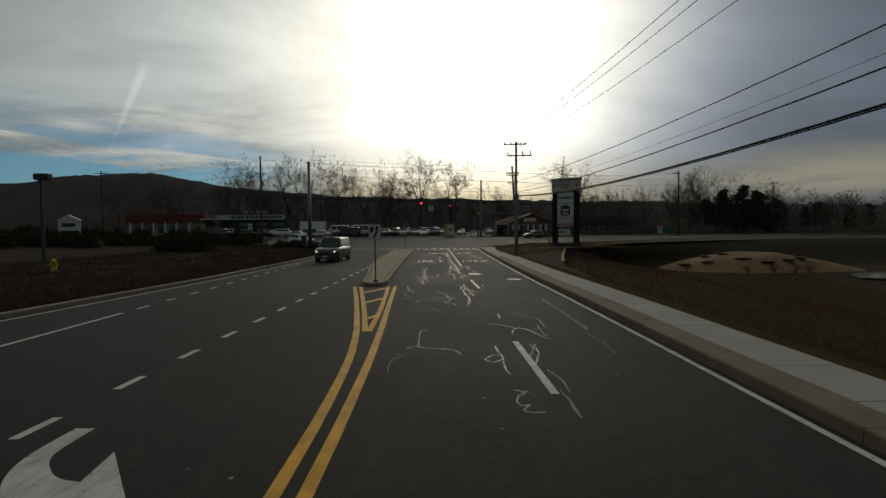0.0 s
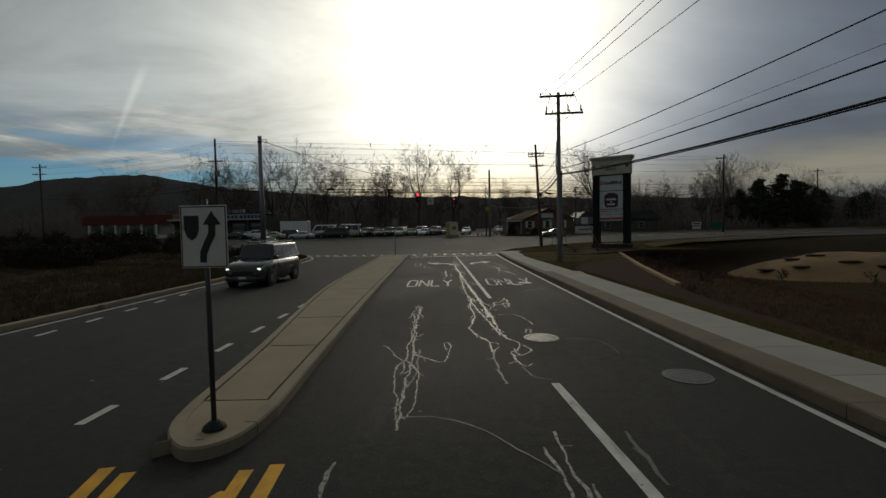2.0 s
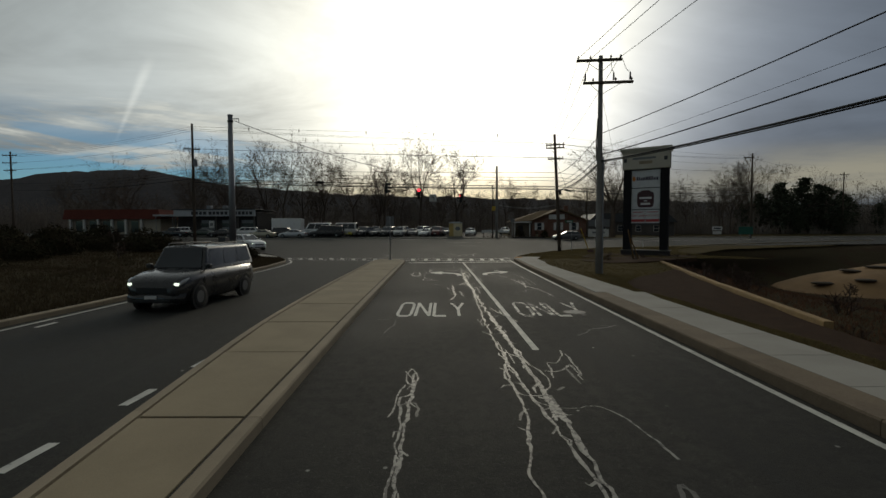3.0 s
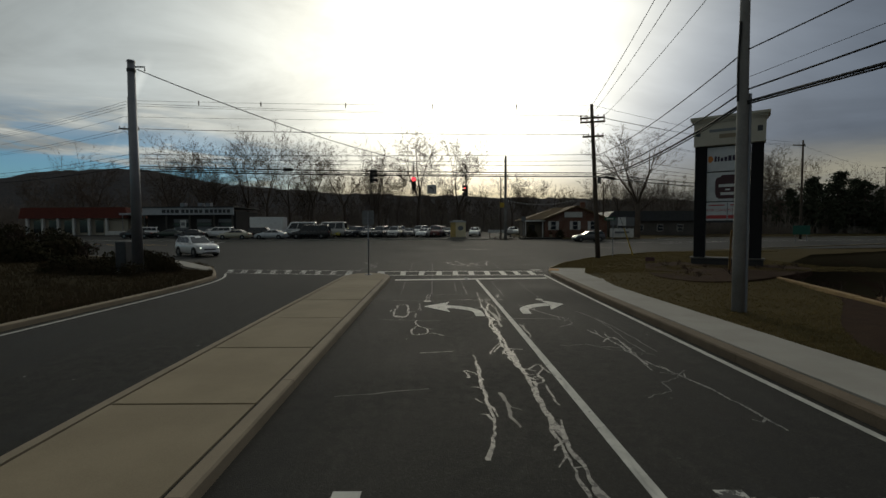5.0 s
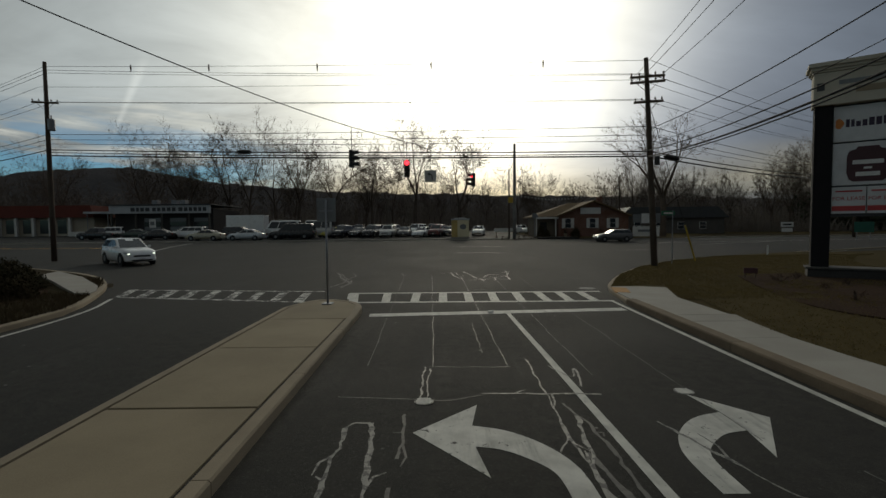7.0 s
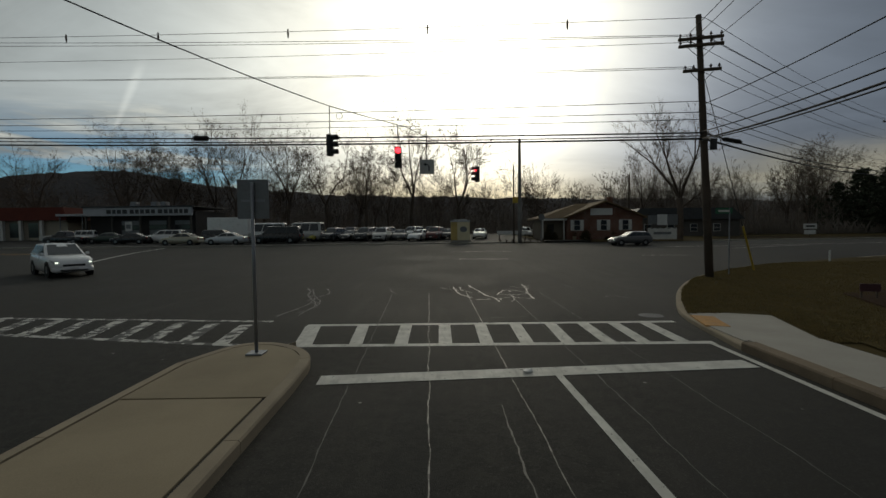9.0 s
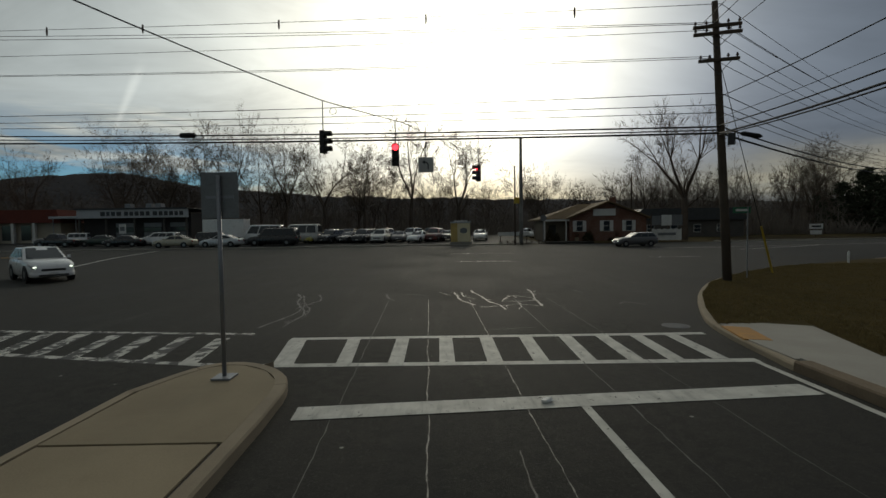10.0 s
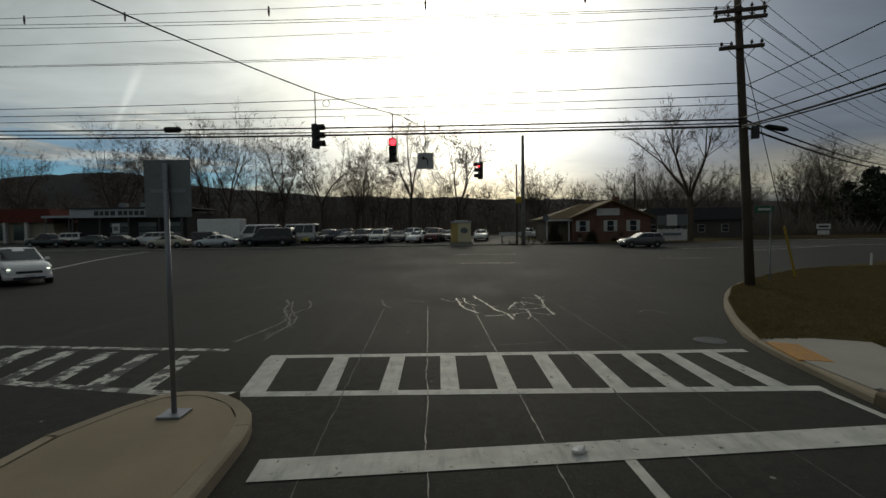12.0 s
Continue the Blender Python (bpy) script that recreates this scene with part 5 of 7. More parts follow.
# cables along the main road
for u, z0, z1, r in ((0, 13.6, 10.85, 0.012), (-0.1, 13.35, 10.15, 0.013), (0.1, 13.15, 10.1, 0.013), (-0.5, 12.2, 9.85, 0.011), (-0.5, 11.2, 8.85, 0.012), (0.5, 11.15, 8.8, 0.012), (0, 8.95, 7.45, 0.016), (0, 8.6, 7.0, 0.016), (0.05, 8.3, 6.7, 0.014), (0, 7.9, 6.15, 0.034), (0, 7.5, 5.9, 0.042)):
    wire((-28.2 + u, 72, z0), (10.0 + u, 64, z1), 0.12, r)
    wire((10.0 + u, 64, z1), (48.8 + u, 95, z0 + 0.2), 0.5, r)
    if z0 > 7.6:
        wire((-28.2 + u, 72, z0), (-70 + u, 95, z0 + 0.8), 0.5, r)
wire((48.8, 95, 13.4), (92, 128, 14.3), 0.6, 0.014)
for u in (0.18, 0.33, 0.52, 0.7, 0.86):
    q = Vector((-28.2, 72, 13.6)).lerp(Vector((10.0, 64, 10.85)), u) - Vector((0, 0, 0.12 * 4 * u * (1 - u)))
    tagged(part("cable_spacer", tube([q - Vector((0, 0, 0.3)), q - Vector((0, 0, 0.1)), q + Vector((0, 0, 0.12))], [0.03, 0.05, 0.035], 6), CERAMIC), "dark ceramic spacer hanging on an overhead cable", "cable spacer", "cable spacers")

q = Vector((-28.2, 72, 7.9)).lerp(Vector((10.0, 64, 6.15)), 0.39) - Vector((0, 0, 0.10))
e = Vector((38.2, -8, -1.75)).normalized()
tagged(part("splice_case", tube([q - e * 0.48, q - e * 0.36, q + e * 0.36, q + e * 0.48], [0.04, 0.13, 0.13, 0.04], 10), RUBBER), "black cylindrical splice case on an overhead cable", "splice case")
wire((-28.2, 72, 7.72), (10.0, 64, 6.02), 0.16, 0.024)

# signal pole with span wire
sp = thing("signal_pole", (-15.2, 53.0, 0.2), "tall tapered grey steel signal pole in the shrubs", "signal pole")
part("pole", tube([(0, 0, -0.2), (0, 0, 9.9)], [0.24, 0.16], 18), STEEL, sp, smooth=True)
part("cap", tube([(0, 0, 9.9), (0, 0, 9.97), (0, 0, 10.0)], [0.18, 0.18, 0.08], 14), STEEL, sp)
part("collar", tube([(0, 0, 9.45), (0, 0, 9.58)], 0.19, 14), DARK_STEEL, sp)
part("bracket", tube([(0.13, 0.05, 9.7), (0.5, 0.2, 9.75), (0.5, 0.2, 9.55)], 0.035, 6), STEEL, sp)
part("base_plate", block(-0.32, 0.32, -0.32, 0.32, -0.05, 0.05, 0.01), STEEL, sp)
A, B = Vector((-6.2, 67.0, 8.2)), Vector((-2.6, 67.8, 7.35))
wire((-15.0, 53.1, 9.8), A, 0.25, 0.024, "twisted black span wire carrying the traffic signals", "span_wire")
wire(A, B, 0.02, 0.022, "twisted black span wire carrying the traffic signals", "span_wire")
wire(B, (8.4, 98.6, 12.0), 1.2, 0.02, "twisted black span wire carrying the traffic signals", "span_wire")
bm = bmesh.new()
for k in range(16):
    a, b = 2 * math.pi * k / 16, 2 * math.pi * (k + 1) / 16
    tube([(-5.75 + 0.15 * math.cos(a), 67.1, 7.75 + 0.15 * math.sin(a)), (-5.75 + 0.15 * math.cos(b), 67.1, 7.75 + 0.15 * math.sin(b))], 0.012, 4, bm, False)
tagged(part("cable_loop", bm, CABLE), "coil of spare black cable hanging on the span wire", "cable")


def traffic_signal(x, y, ztop, turn, lit, hang):
    t = thing("traffic_signal", (x, y, ztop), "three-lamp traffic signal hanging from a span wire" + (", red lit" if lit else ", seen from its side"), "traffic signal", "traffic signals", turn)
    part("hanger", tube([(0, 0, 0), (0, 0, hang)], 0.025, 6), DARK_STEEL, t)
    for k in range(3):
        z = -0.34 * k
        sec = part("housing", block(-0.17, 0.17, -0.11, 0.11, z - 0.335, z, 0.02), SIGN_BLACK, t)
        bm = bmesh.new()
        bmesh.ops.create_cone(bm, cap_ends=True, segments=20, radius1=0.14, radius2=0.13, depth=0.03, matrix=Matrix.Translation((0, -0.122, z - 0.17)) @ Matrix.Rotation(math.pi / 2, 4, "X"))
        part("lens", bm, SIGNAL_RED if lit and k == 0 else LENS_DARK, sec, "glowing red lens" if lit and k == 0 else "unlit lens")
        bm = bmesh.new()
        n = 10
        rings = [[bm.verts.new((0.155 * math.cos(a), yy, z - 0.17 + 0.155 * math.sin(a))) for a in [math.pi * (-0.12 + 1.24 * i / n) for i in range(n + 1)]] for yy in (-0.11, -0.38)]
        for i in range(n):
            bm.faces.new((rings[0][i], rings[0][i + 1], rings[1][i + 1], rings[1][i]))
        part("visor", bm, SIGN_BLACK, sec)
    return t


traffic_signal(-3.0, 67.6, 6.32, 0, True, 1.1)
traffic_signal(-6.2, 67.0, 6.85, 75, False, 1.35)
traffic_signal(1.5, 75.0, 6.35, -70, True, 1.9)
lane_sign = thing("lane_sign", (-1.6, 67.9, 5.75), "square white lane sign with a black arrow, hung between signals", "sign")
part("panel", block(-0.36, 0.36, -0.02, 0.02, -0.72, 0.0, 0.01), SIGN_WHITE, lane_sign)
part("hanger", tube([(0, 0, 0), (0, 0, 1.45)], 0.02, 6), DARK_STEEL, lane_sign)
bm = bmesh.new()
ribbon([(0.1, -0.22), (0.1, 0.02), (0.04, 0.1), (-0.05, 0.12)], 0.055, 0, bm)
bm.faces.new([bm.verts.new((x, y, 0.0)) for x, y in ((-0.05, 0.22), (-0.05, 0.02), (-0.19, 0.12))])
part("symbol", bm, SIGN_BLACK, lane_sign, "black turn arrow").matrix_local = pose(0, -0.026, -0.36, 90)


def keep_right_sign():
    t = thing("keep_right_sign", (-2.82, 19.75, 0.146), "white island-bypass arrow sign on a dark post in the traffic island", "traffic sign")
    part("post", tube([(0, 0, 0), (0, 0, 2.55)], 0.028, 10), DARK_STEEL, t, smooth=True)
    part("foot", tube([(0, 0, 0), (0, 0, 0.03), (0, 0, 0.09)], [0.13, 0.12, 0.05], 14), RUBBER, t)
    p = part("panel", block(-0.255, 0.255, -0.045, -0.032, 1.80, 2.48, 0.006), SIGN_WHITE, t)
    edge = bmesh.new()
    for x0, x1, z0, z1 in ((-0.245, 0.245, 1.81, 1.82), (-0.245, 0.245, 2.46, 2.47), (-0.245, -0.235, 1.82, 2.46), (0.235, 0.245, 1.82, 2.46)):
        block(x0, x1, -0.0485, -0.046, z0, z1, 0, edge)
    part("border", edge, SIGN_BLACK, p)
    part("shield", plate([(-0.21, 2.37), (-0.05, 2.37), (-0.05, 2.22), (-0.08, 2.14), (-0.13, 2.10), (-0.18, 2.14), (-0.21, 2.22)], -0.050, -0.046), SIGN_BLACK, p, "black island symbol")
    body = [(-0.05, 1.86), (0.02, 1.86), (0.025, 1.95), (0.07, 2.05), (0.125, 2.15), (0.13, 2.27), (0.19, 2.27), (0.09, 2.42), (-0.005, 2.27), (0.055, 2.27), (0.05, 2.18), (0.0, 2.08), (-0.045, 1.98)]
    part("arrow", plate(body, -0.050, -0.046), SIGN_BLACK, p, "black curved arrow")
    return t


keep_right_sign()
t = thing("island_sign", (-4.2, 52.7, 0.146), "grey back of a traffic sign on a steel post", "traffic sign")
part("post", tube([(0, 0, 0), (0, 0, 2.95)], 0.03, 10), STEEL, t, smooth=True)
part("foot", block(-0.14, 0.14, -0.14, 0.14, 0, 0.03, 0.006), STEEL, t)
part("panel", block(-0.27, 0.27, 0.035, 0.047, 2.33, 3.0, 0.006), SIGN_BACK, t)
part("crosspiece", block(-0.2, 0.2, 0.028, 0.035, 2.62, 2.66), STEEL, t)

t = thing("street_name_sign", (11.72, 64.9, 0.12), "green street name blade on a thin grey post in the lawn", "street sign")
part("post", tube([(0, 0, 0), (0, 0, 2.95)], 0.026, 8), STEEL, t)
part("blade", block(-0.62, 0.12, -0.012, 0.012, 2.68, 2.93, 0.004), GREEN, t)
part("lettering", block(-0.5, 0.02, -0.017, -0.0125, 2.76, 2.85), SIGN_WHITE, t, "plain white bar of lettering")
t = thing("guy_wire", (13.75, 66.2, 0.1), "steel guy wire with a yellow plastic guard in the lawn", "guy wire")
part("wire", tube([(0, 0, 0), (-3.7, -2.2, 8.2)], 0.014, 5), CABLE, t)
part("guard", tube([(-0.02, -0.01, 0.05), (-0.95, -0.57, 2.15)], 0.045, 8), YELLOW, t, "yellow plastic guard")
for dx, ztop in ((0.0, 8.6), (0.32, 5.6)):
    t = thing("guy_wire", (12.6 + dx, 52.6, 0.12), "steel guy wire with a pale tan guard in the mulch bed", "guy wire", "guy wires of the roadside pole")
    e = Vector((7.05 - 12.6 - dx, 43.2 - 52.6, ztop))
    part("wire", tube([(0, 0, 0), e], 0.006, 5), CABLE, t)
    part("guard", tube([e.normalized() * 0.1, e.normalized() * 3.3], 0.04, 8), TIMBER, t, "pale plastic guard")
t = thing("marker_post", (20.9, 70.4, 0.2), "short white marker post beside the kerb", "post")
part("post", tube([(0, 0, 0), (0, 0, 0.6), (0, 0, 0.64)], [0.05, 0.05, 0.03], 10), SIGN_WHITE, t)


def lettering(text, size, mat, parent, at, depth=0.004, name="lettering", label=""):
    """Flat letters in the x-z plane, centred at a point."""
    cu = bpy.data.curves.new(name, "FONT")
    cu.body, cu.size, cu.align_x, cu.align_y, cu.extrude = text, size, "CENTER", "CENTER", depth
    tmp = new(name + "_outline", cu)
    dg = bpy.context.evaluated_depsgraph_get()
    me = bpy.data.meshes.new_from_object(tmp.evaluated_get(dg))
    bpy.data.objects.remove(tmp)
    me.materials.clear()
    ob = part(name, me, mat, parent, label)
    ob.matrix_local = pose(*at, 90, 0, 0)
    return ob


def monument_sign():
    """The shopping centre's pylon: two dark posts, a cream cap and white panels."""
    t = thing("pylon_sign", (15.55, 57.6, 0.05), "tall shopping-centre pylon sign with cream cap and white panels", "sign", "", -34)
    part("plinth", block(-1.75, 1.75, -0.5, 0.5, -0.2, 0.42, 0.03), DARK_WALL, t, "dark stone plinth")
    part("plinth_cap", block(-1.82, 1.82, -0.56, 0.56, 0.42, 0.5, 0.02), DARK_CAP, t)
    for x in (-1.36, 1.36):
        part("post", block(x - 0.29, x + 0.29, -0.33, 0.33, 0.5, 6.86, 0.02), POST_BLACK, t, "dark square post")
    part("back_board", block(-1.06, 1.06, -0.12, 0.16, 2.5, 6.86), DARK_STEEL, t)
    cap = part("cap", block(-1.72, 1.72, -0.44, 0.44, 6.87, 8.15, 0.03), STUCCO, t, "cream stucco cap")
    bm = bmesh.new()
    for k, (g, z0, z1) in enumerate(((0.04, 8.15, 8.24), (0.10, 8.24, 8.36), (0.18, 8.36, 8.52))):
        block(-1.72 - g, 1.72 + g, -0.44 - g, 0.44 + g, z0 + 0.001 * k, z1, 0.012, bm)
    part("cornice", bm, STUCCO, cap)
    part("lettering", block(-0.95, 0.75, -0.452, -0.441, 7.62, 7.78), SIGN_BACK, cap, "plain grey bar of lettering")
    part("lettering", block(-0.45, 0.5, -0.452, -0.441, 7.25, 7.48), KERB, cap, "plain tan bar of lettering")
    for x in (-1.5, 1.45):
        part("ornament", block(x - 0.12, x + 0.12, -0.455, -0.441, 7.45, 7.75, 0.004), DARK_STEEL, cap, "small dark square ornament")
    top = part("panel", block(-1.05, 1.05, -0.2, -0.13, 5.42, 6.8, 0.012), PANEL_WHITE, t, "white panel with a dark store mark")
    part("logo", plate([(-0.88 + 0.13 * math.cos(a) * (1 + 0.2 * math.cos(3 * a)), 6.13 + 0.2 * math.sin(a)) for a in [2 * math.pi * k / 14 for k in range(14)]], -0.21, -0.2), ORANGE, top, "orange fruit-like mark")
    x = -0.68
    for wd, h in ((0.11, 0.3), (0.1, 0.28), (0.14, 0.2), (0.14, 0.24), (0.16, 0.3), (0.16, 0.3), (0.13, 0.32), (0.14, 0.2), (0.14, 0.24)):
        part("lettering", block(x, x + wd, -0.208, -0.2, 5.98, 5.98 + h, 0.0), PURPLE, top)
        x += wd + 0.045
    mid = part("panel", block(-1.05, 1.05, -0.2, -0.13, 3.72, 5.36, 0.012), PANEL_WHITE, t, "white panel with a dark badge")
    badge = [(-0.55, 3.95), (-0.42, 3.86), (0.42, 3.86), (0.55, 3.95), (0.62, 4.2), (0.62, 4.85), (0.55, 5.05), (0.36, 5.1), (0.3, 5.2), (-0.3, 5.2), (-0.36, 5.1), (-0.55, 5.05), (-0.62, 4.85), (-0.62, 4.2)]
    bd = part("badge", plate(badge, -0.215, -0.2), MAROON, mid, "dark maroon badge shape")
    for x0, x1, z0, z1 in ((-0.45, 0.45, 4.52, 4.68), (-0.12, 0.12, 4.33, 4.41), (-0.35, 0.35, 4.06, 4.22)):
        part("lettering", block(x0, x1, -0.222, -0.215, z0, z1), SIGN_WHITE, bd, "plain white bar of lettering")
    for s in (-1, 1):
        p = part("panel", block(s * 0.53 - 0.515, s * 0.53 + 0.515, -0.2, -0.13, 2.62, 3.66, 0.01), PANEL_WHITE, t, "white letting panel with red words")
        lettering("FOR LEASE", 0.205, RED, p, (s * 0.53, -0.203, 3.2), label="red capital letters")
        part("lettering", block(s * 0.53 - 0.4, s * 0.53 + 0.4, -0.206, -0.2, 3.46, 3.52), RED, p)
        part("stripe", block(s * 0.53 - 0.5, s * 0.53 + 0.5, -0.206, -0.2, 2.72, 2.92), RED, p, "red stripe")
    return t


monument_sign()


# ---- vehicles ----
def wheel(parent, x, y, r, wide):
    bm = bmesh.new()
    n = 20
    prof = [(r * 0.62, -wide / 2), (r * 0.93, -wide / 2), (r, -wide * 0.36), (r, wide * 0.36), (r * 0.93, wide / 2), (r * 0.62, wide / 2)]
    rings = [[bm.verts.new((x + q * math.cos(2 * math.pi * k / n), y + h, r + q * math.sin(2 * math.pi * k / n))) for k in range(n)] for q, h in prof]
    for a, b in zip(rings, rings[1:]):
        for k in range(n):
            bm.faces.new((a[k], a[(k + 1) % n], b[(k + 1) % n], b[k]))
    ty = part("wheel", bm, RUBBER, parent, "black rubber tyre", True)
    bm = bmesh.new()
    for s in (-1, 1):
        bmesh.ops.create_cone(bm, cap_ends=True, segments=16, radius1=r * 0.62, radius2=r * 0.5, depth=0.03, matrix=Matrix.Translation((x, y + s * wide * 0.42, r)) @ Matrix.Rotation(-s * math.pi / 2, 4, "X"))
    part("rim", bm, RIM, ty, "grey metal rim")


def pane(quad, u0, u1, v0, v1, out):
    """A glass pane in part of a four-cornered face, a little proud of it."""
    a, b, c, d = [Vector(p) for p in quad]
    nrm = (b - a).cross(d - a).normalized() * out
    at = lambda u, v: a.lerp(b, u).lerp(d.lerp(c, u), v) + nrm
    bm = bmesh.new()
    vs = [bm.verts.new(at(u, v)) for u, v in ((u0, v0), (u1, v0), (u1, v1), (u0, v1))]
    bm.faces.new(vs)
    return bm


def car(name, at, rz, paint, label, length, width, shape, r=0.32, lamps=False, group="", trim=None, roof_rails=False):
    """shape: hood height, deck height, roof height, and how far along the length from the tail, 0..1,
    lie the rear glass foot and top, and the windscreen top and foot."""
    hood, deck, roof, a0, a1, b1, b0 = shape
    t = thing(name, at, label, "car" if name not in ("van", "pickup_truck") else name.replace("_", " "), group, rz)
    L, w = length, width / 2
    X = lambda u: (u - 0.5) * L
    belt = max(hood, deck)
    # lower body: rings along the length
    bm = bmesh.new()
    rings = []
    for u, zb, zt, k in ((0.0, 0.42, deck * 0.82, 0.86), (0.015, 0.30, deck * 0.95, 0.93), (0.06, 0.24, deck, 0.98), (max(a0, 0.08), 0.2, deck + 0.01, 1.0), (0.5, 0.2, (hood + deck) / 2 + 0.02, 1.0), (b0, 0.2, hood + 0.03, 1.0), (0.80, 0.2, hood - 0.005, 0.995), (0.87, 0.21, hood - 0.05, 0.975), (0.925, 0.22, hood - 0.11, 0.94), (0.962, 0.24, hood - 0.19, 0.88), (0.986, 0.29, hood - 0.30, 0.79), (1.0, 0.36, hood - 0.44, 0.64)):
        h = zt - zb
        pts = [(0.80, zb), (0.97, zb + h * 0.12), (1.0, zb + h * 0.45), (0.985, zb + h * 0.72), (0.93, zb + h * 0.94), (0.80, zt), (0.4, zt + 0.015)]
        ring = [(y * k * w, z) for y, z in pts] + [(-y * k * w, z) for y, z in pts[::-1]]
        rings.append([bm.verts.new((X(u), y, z)) for y, z in ring])
    n = len(rings[0])
    for p, q in zip(rings, rings[1:]):
        for i in range(n):
            bm.faces.new((p[i], p[(i + 1) % n], q[(i + 1) % n], q[i]))
    bm.faces.new(rings[0])
    bm.faces.new(rings[-1][::-1])
    part("body", bm, paint, t, smooth=True)
    # cabin
    zb = min(hood, deck) - 0.04
    cb, ct = w * 0.93, w * 0.74
    f0, f1, r1, r0 = (X(b0), cb, hood), (X(b1), ct, roof - 0.03), (X(a1), ct, roof - 0.03), (X(a0), cb, deck)
    quad = lambda p, s: (p[0], p[1] * s, p[2])
    bm = bmesh.new()
    secs = []
    for x, y, z in (r0, r1, f1, f0):
        secs.append((x, y, z))
    V = {}
    for s in (-1, 1):
        for i, (x, y, z) in enumerate(secs):
            V[s, i] = bm.verts.new((x, y * s, z))
    mid = [bm.verts.new((x, 0, z + 0.05)) for x, y, z in (secs[1], secs[2])]
    bm.faces.new([V[1, i] for i in range(4)])
    bm.faces.new([V[-1, i] for i in range(4)][::-1])
    bm.faces.new((V[1, 0], V[-1, 0], V[-1, 1], mid[0], V[1, 1]))
    bm.faces.new((V[1, 2], mid[1], V[-1, 2], V[-1, 3], V[1, 3]))
    bm.faces.new((V[1, 1], mid[0], mid[1], V[1, 2]))
    bm.faces.new((V[-1, 1], V[-1, 2], mid[1], mid[0]))
    bmesh.ops.bevel(bm, geom=list(bm.edges), offset=0.07, segments=3, affect="EDGES", profile=0.6)
    cabin = part("cabin", bm, trim or paint, t, smooth=True)
    front = [quad(f0, 1), quad(f0, -1), quad(f1, -1), quad(f1, 1)]
    rear = [quad(r0, -1), quad(r0, 1), quad(r1, 1), quad(r1, -1)]
    part("windscreen", pane(front, 0.07, 0.93, 0.06, 0.92, -0.03), GLASS, cabin, "dark glass windscreen")
    part("rear_window", pane(rear, 0.08, 0.92, 0.12, 0.9, -0.03), GLASS, cabin, "dark glass rear window")
    for s in (1, -1):
        side = [quad(r0, s), quad(f0, s), quad(f1, s), quad(r1, s)]
        if s == 1:
            side = [side[1], side[0], side[3], side[2]]
        cuts = ((0.06, 0.34), (0.36, 0.64), (0.66, 0.94)) if a0 < 0.1 else ((0.07, 0.48), (0.51, 0.93))
        for u0, u1 in cuts:
            part("side_window", pane(side, u0, u1, 0.12, 0.88, 0.012), GLASS, cabin, "dark glass side window")
        mx = X(b0) - 0.12 * (b0 - b1) * L
        part("mirror", block(mx - 0.07, mx + 0.07, s * (w + 0.02) - 0.08, s * (w + 0.02) + 0.08, hood + 0.03, hood + 0.17, 0.03), paint, t)
    for u in (0.19, 0.81):
        for s in (-1, 1):
            part("wheel_arch", tube([(X(u), s * (w - 0.12), r), (X(u), s * (w + 0.004), r)], r * 1.16, 20), SIGN_BLACK, t, "dark wheel arch")
            wheel(t, X(u), s * (w - 0.10), r, 0.215)
    for s in (-1, 1):
        # swept lamp that wraps round the corner of the nose
        bm = bmesh.new()
        lamp = [(0.905, 0.93, -0.15), (0.945, 0.895, -0.19), (0.972, 0.80, -0.26), (0.984, 0.62, -0.32)]
        up = [bm.verts.new((X(u) + 0.02, s * (y * w + 0.012), hood + z)) for u, y, z in lamp]
        dn = [bm.verts.new((X(u) + 0.035, s * (y * w + 0.022), hood + z - (0.05, 0.10, 0.12, 0.10)[k])) for k, (u, y, z) in enumerate(lamp)]
        back = [bm.verts.new((X(u) - 0.06, s * (y * w - 0.10), hood + z - 0.06)) for u, y, z in lamp]
        for k in range(3):
            for p, q in ((up, dn), (dn, back), (back, up)):
                bm.faces.new((p[k], p[k + 1], q[k + 1], q[k]))
        part("headlamp", bm, LAMP_CLEAR, t, "clear headlamp", True)
        if lamps:
            part("lit_bulb", block(X(0.965), X(0.99), s * w * 0.74 - 0.07, s * w * 0.74 + 0.07, hood - 0.36, hood - 0.28, 0.03), LAMP_ON, t, "lit headlamp bulb")
        part("tail_lamp", block(X(0.0) - 0.01, X(0.02), s * w * 0.72 - 0.12, s * w * 0.72 + 0.12, deck - 0.3, deck - 0.1, 0.02), LAMP_RED, t, "red tail lamp")
    bm = bmesh.new()
    prof = [(0.955, 0.93), (0.985, 0.84), (1.004, 0.62), (1.01, 0.3), (1.01, -0.3), (1.004, -0.62), (0.985, -0.84), (0.955, -0.93)]
    lay = [[bm.verts.new((X(u) - back, y * w, z)) for u, y in prof] for back, z in ((0.03, 0.27), (0.0, 0.32), (0.0, 0.44), (0.06, 0.52))]
    for p, q in zip(lay, lay[1:]):
        for k in range(7):
            bm.faces.new((p[k], p[k + 1], q[k + 1], q[k]))
    part("front_bumper", bm, trim or paint, t, smooth=True)
    part("rear_bumper", block(X(-0.008), X(0.02), -w * 0.84, w * 0.84, 0.36, 0.54, 0.03), trim or paint, t)
    part("grille", block(X(0.96), X(1.001), -w * 0.50, w * 0.50, 0.53, hood - 0.40, 0.012), SIGN_BLACK, t)
    part("air_intake", block(X(0.985), X(1.0125), -w * 0.6, w * 0.6, 0.29, 0.37, 0.01), SIGN_BLACK, t)
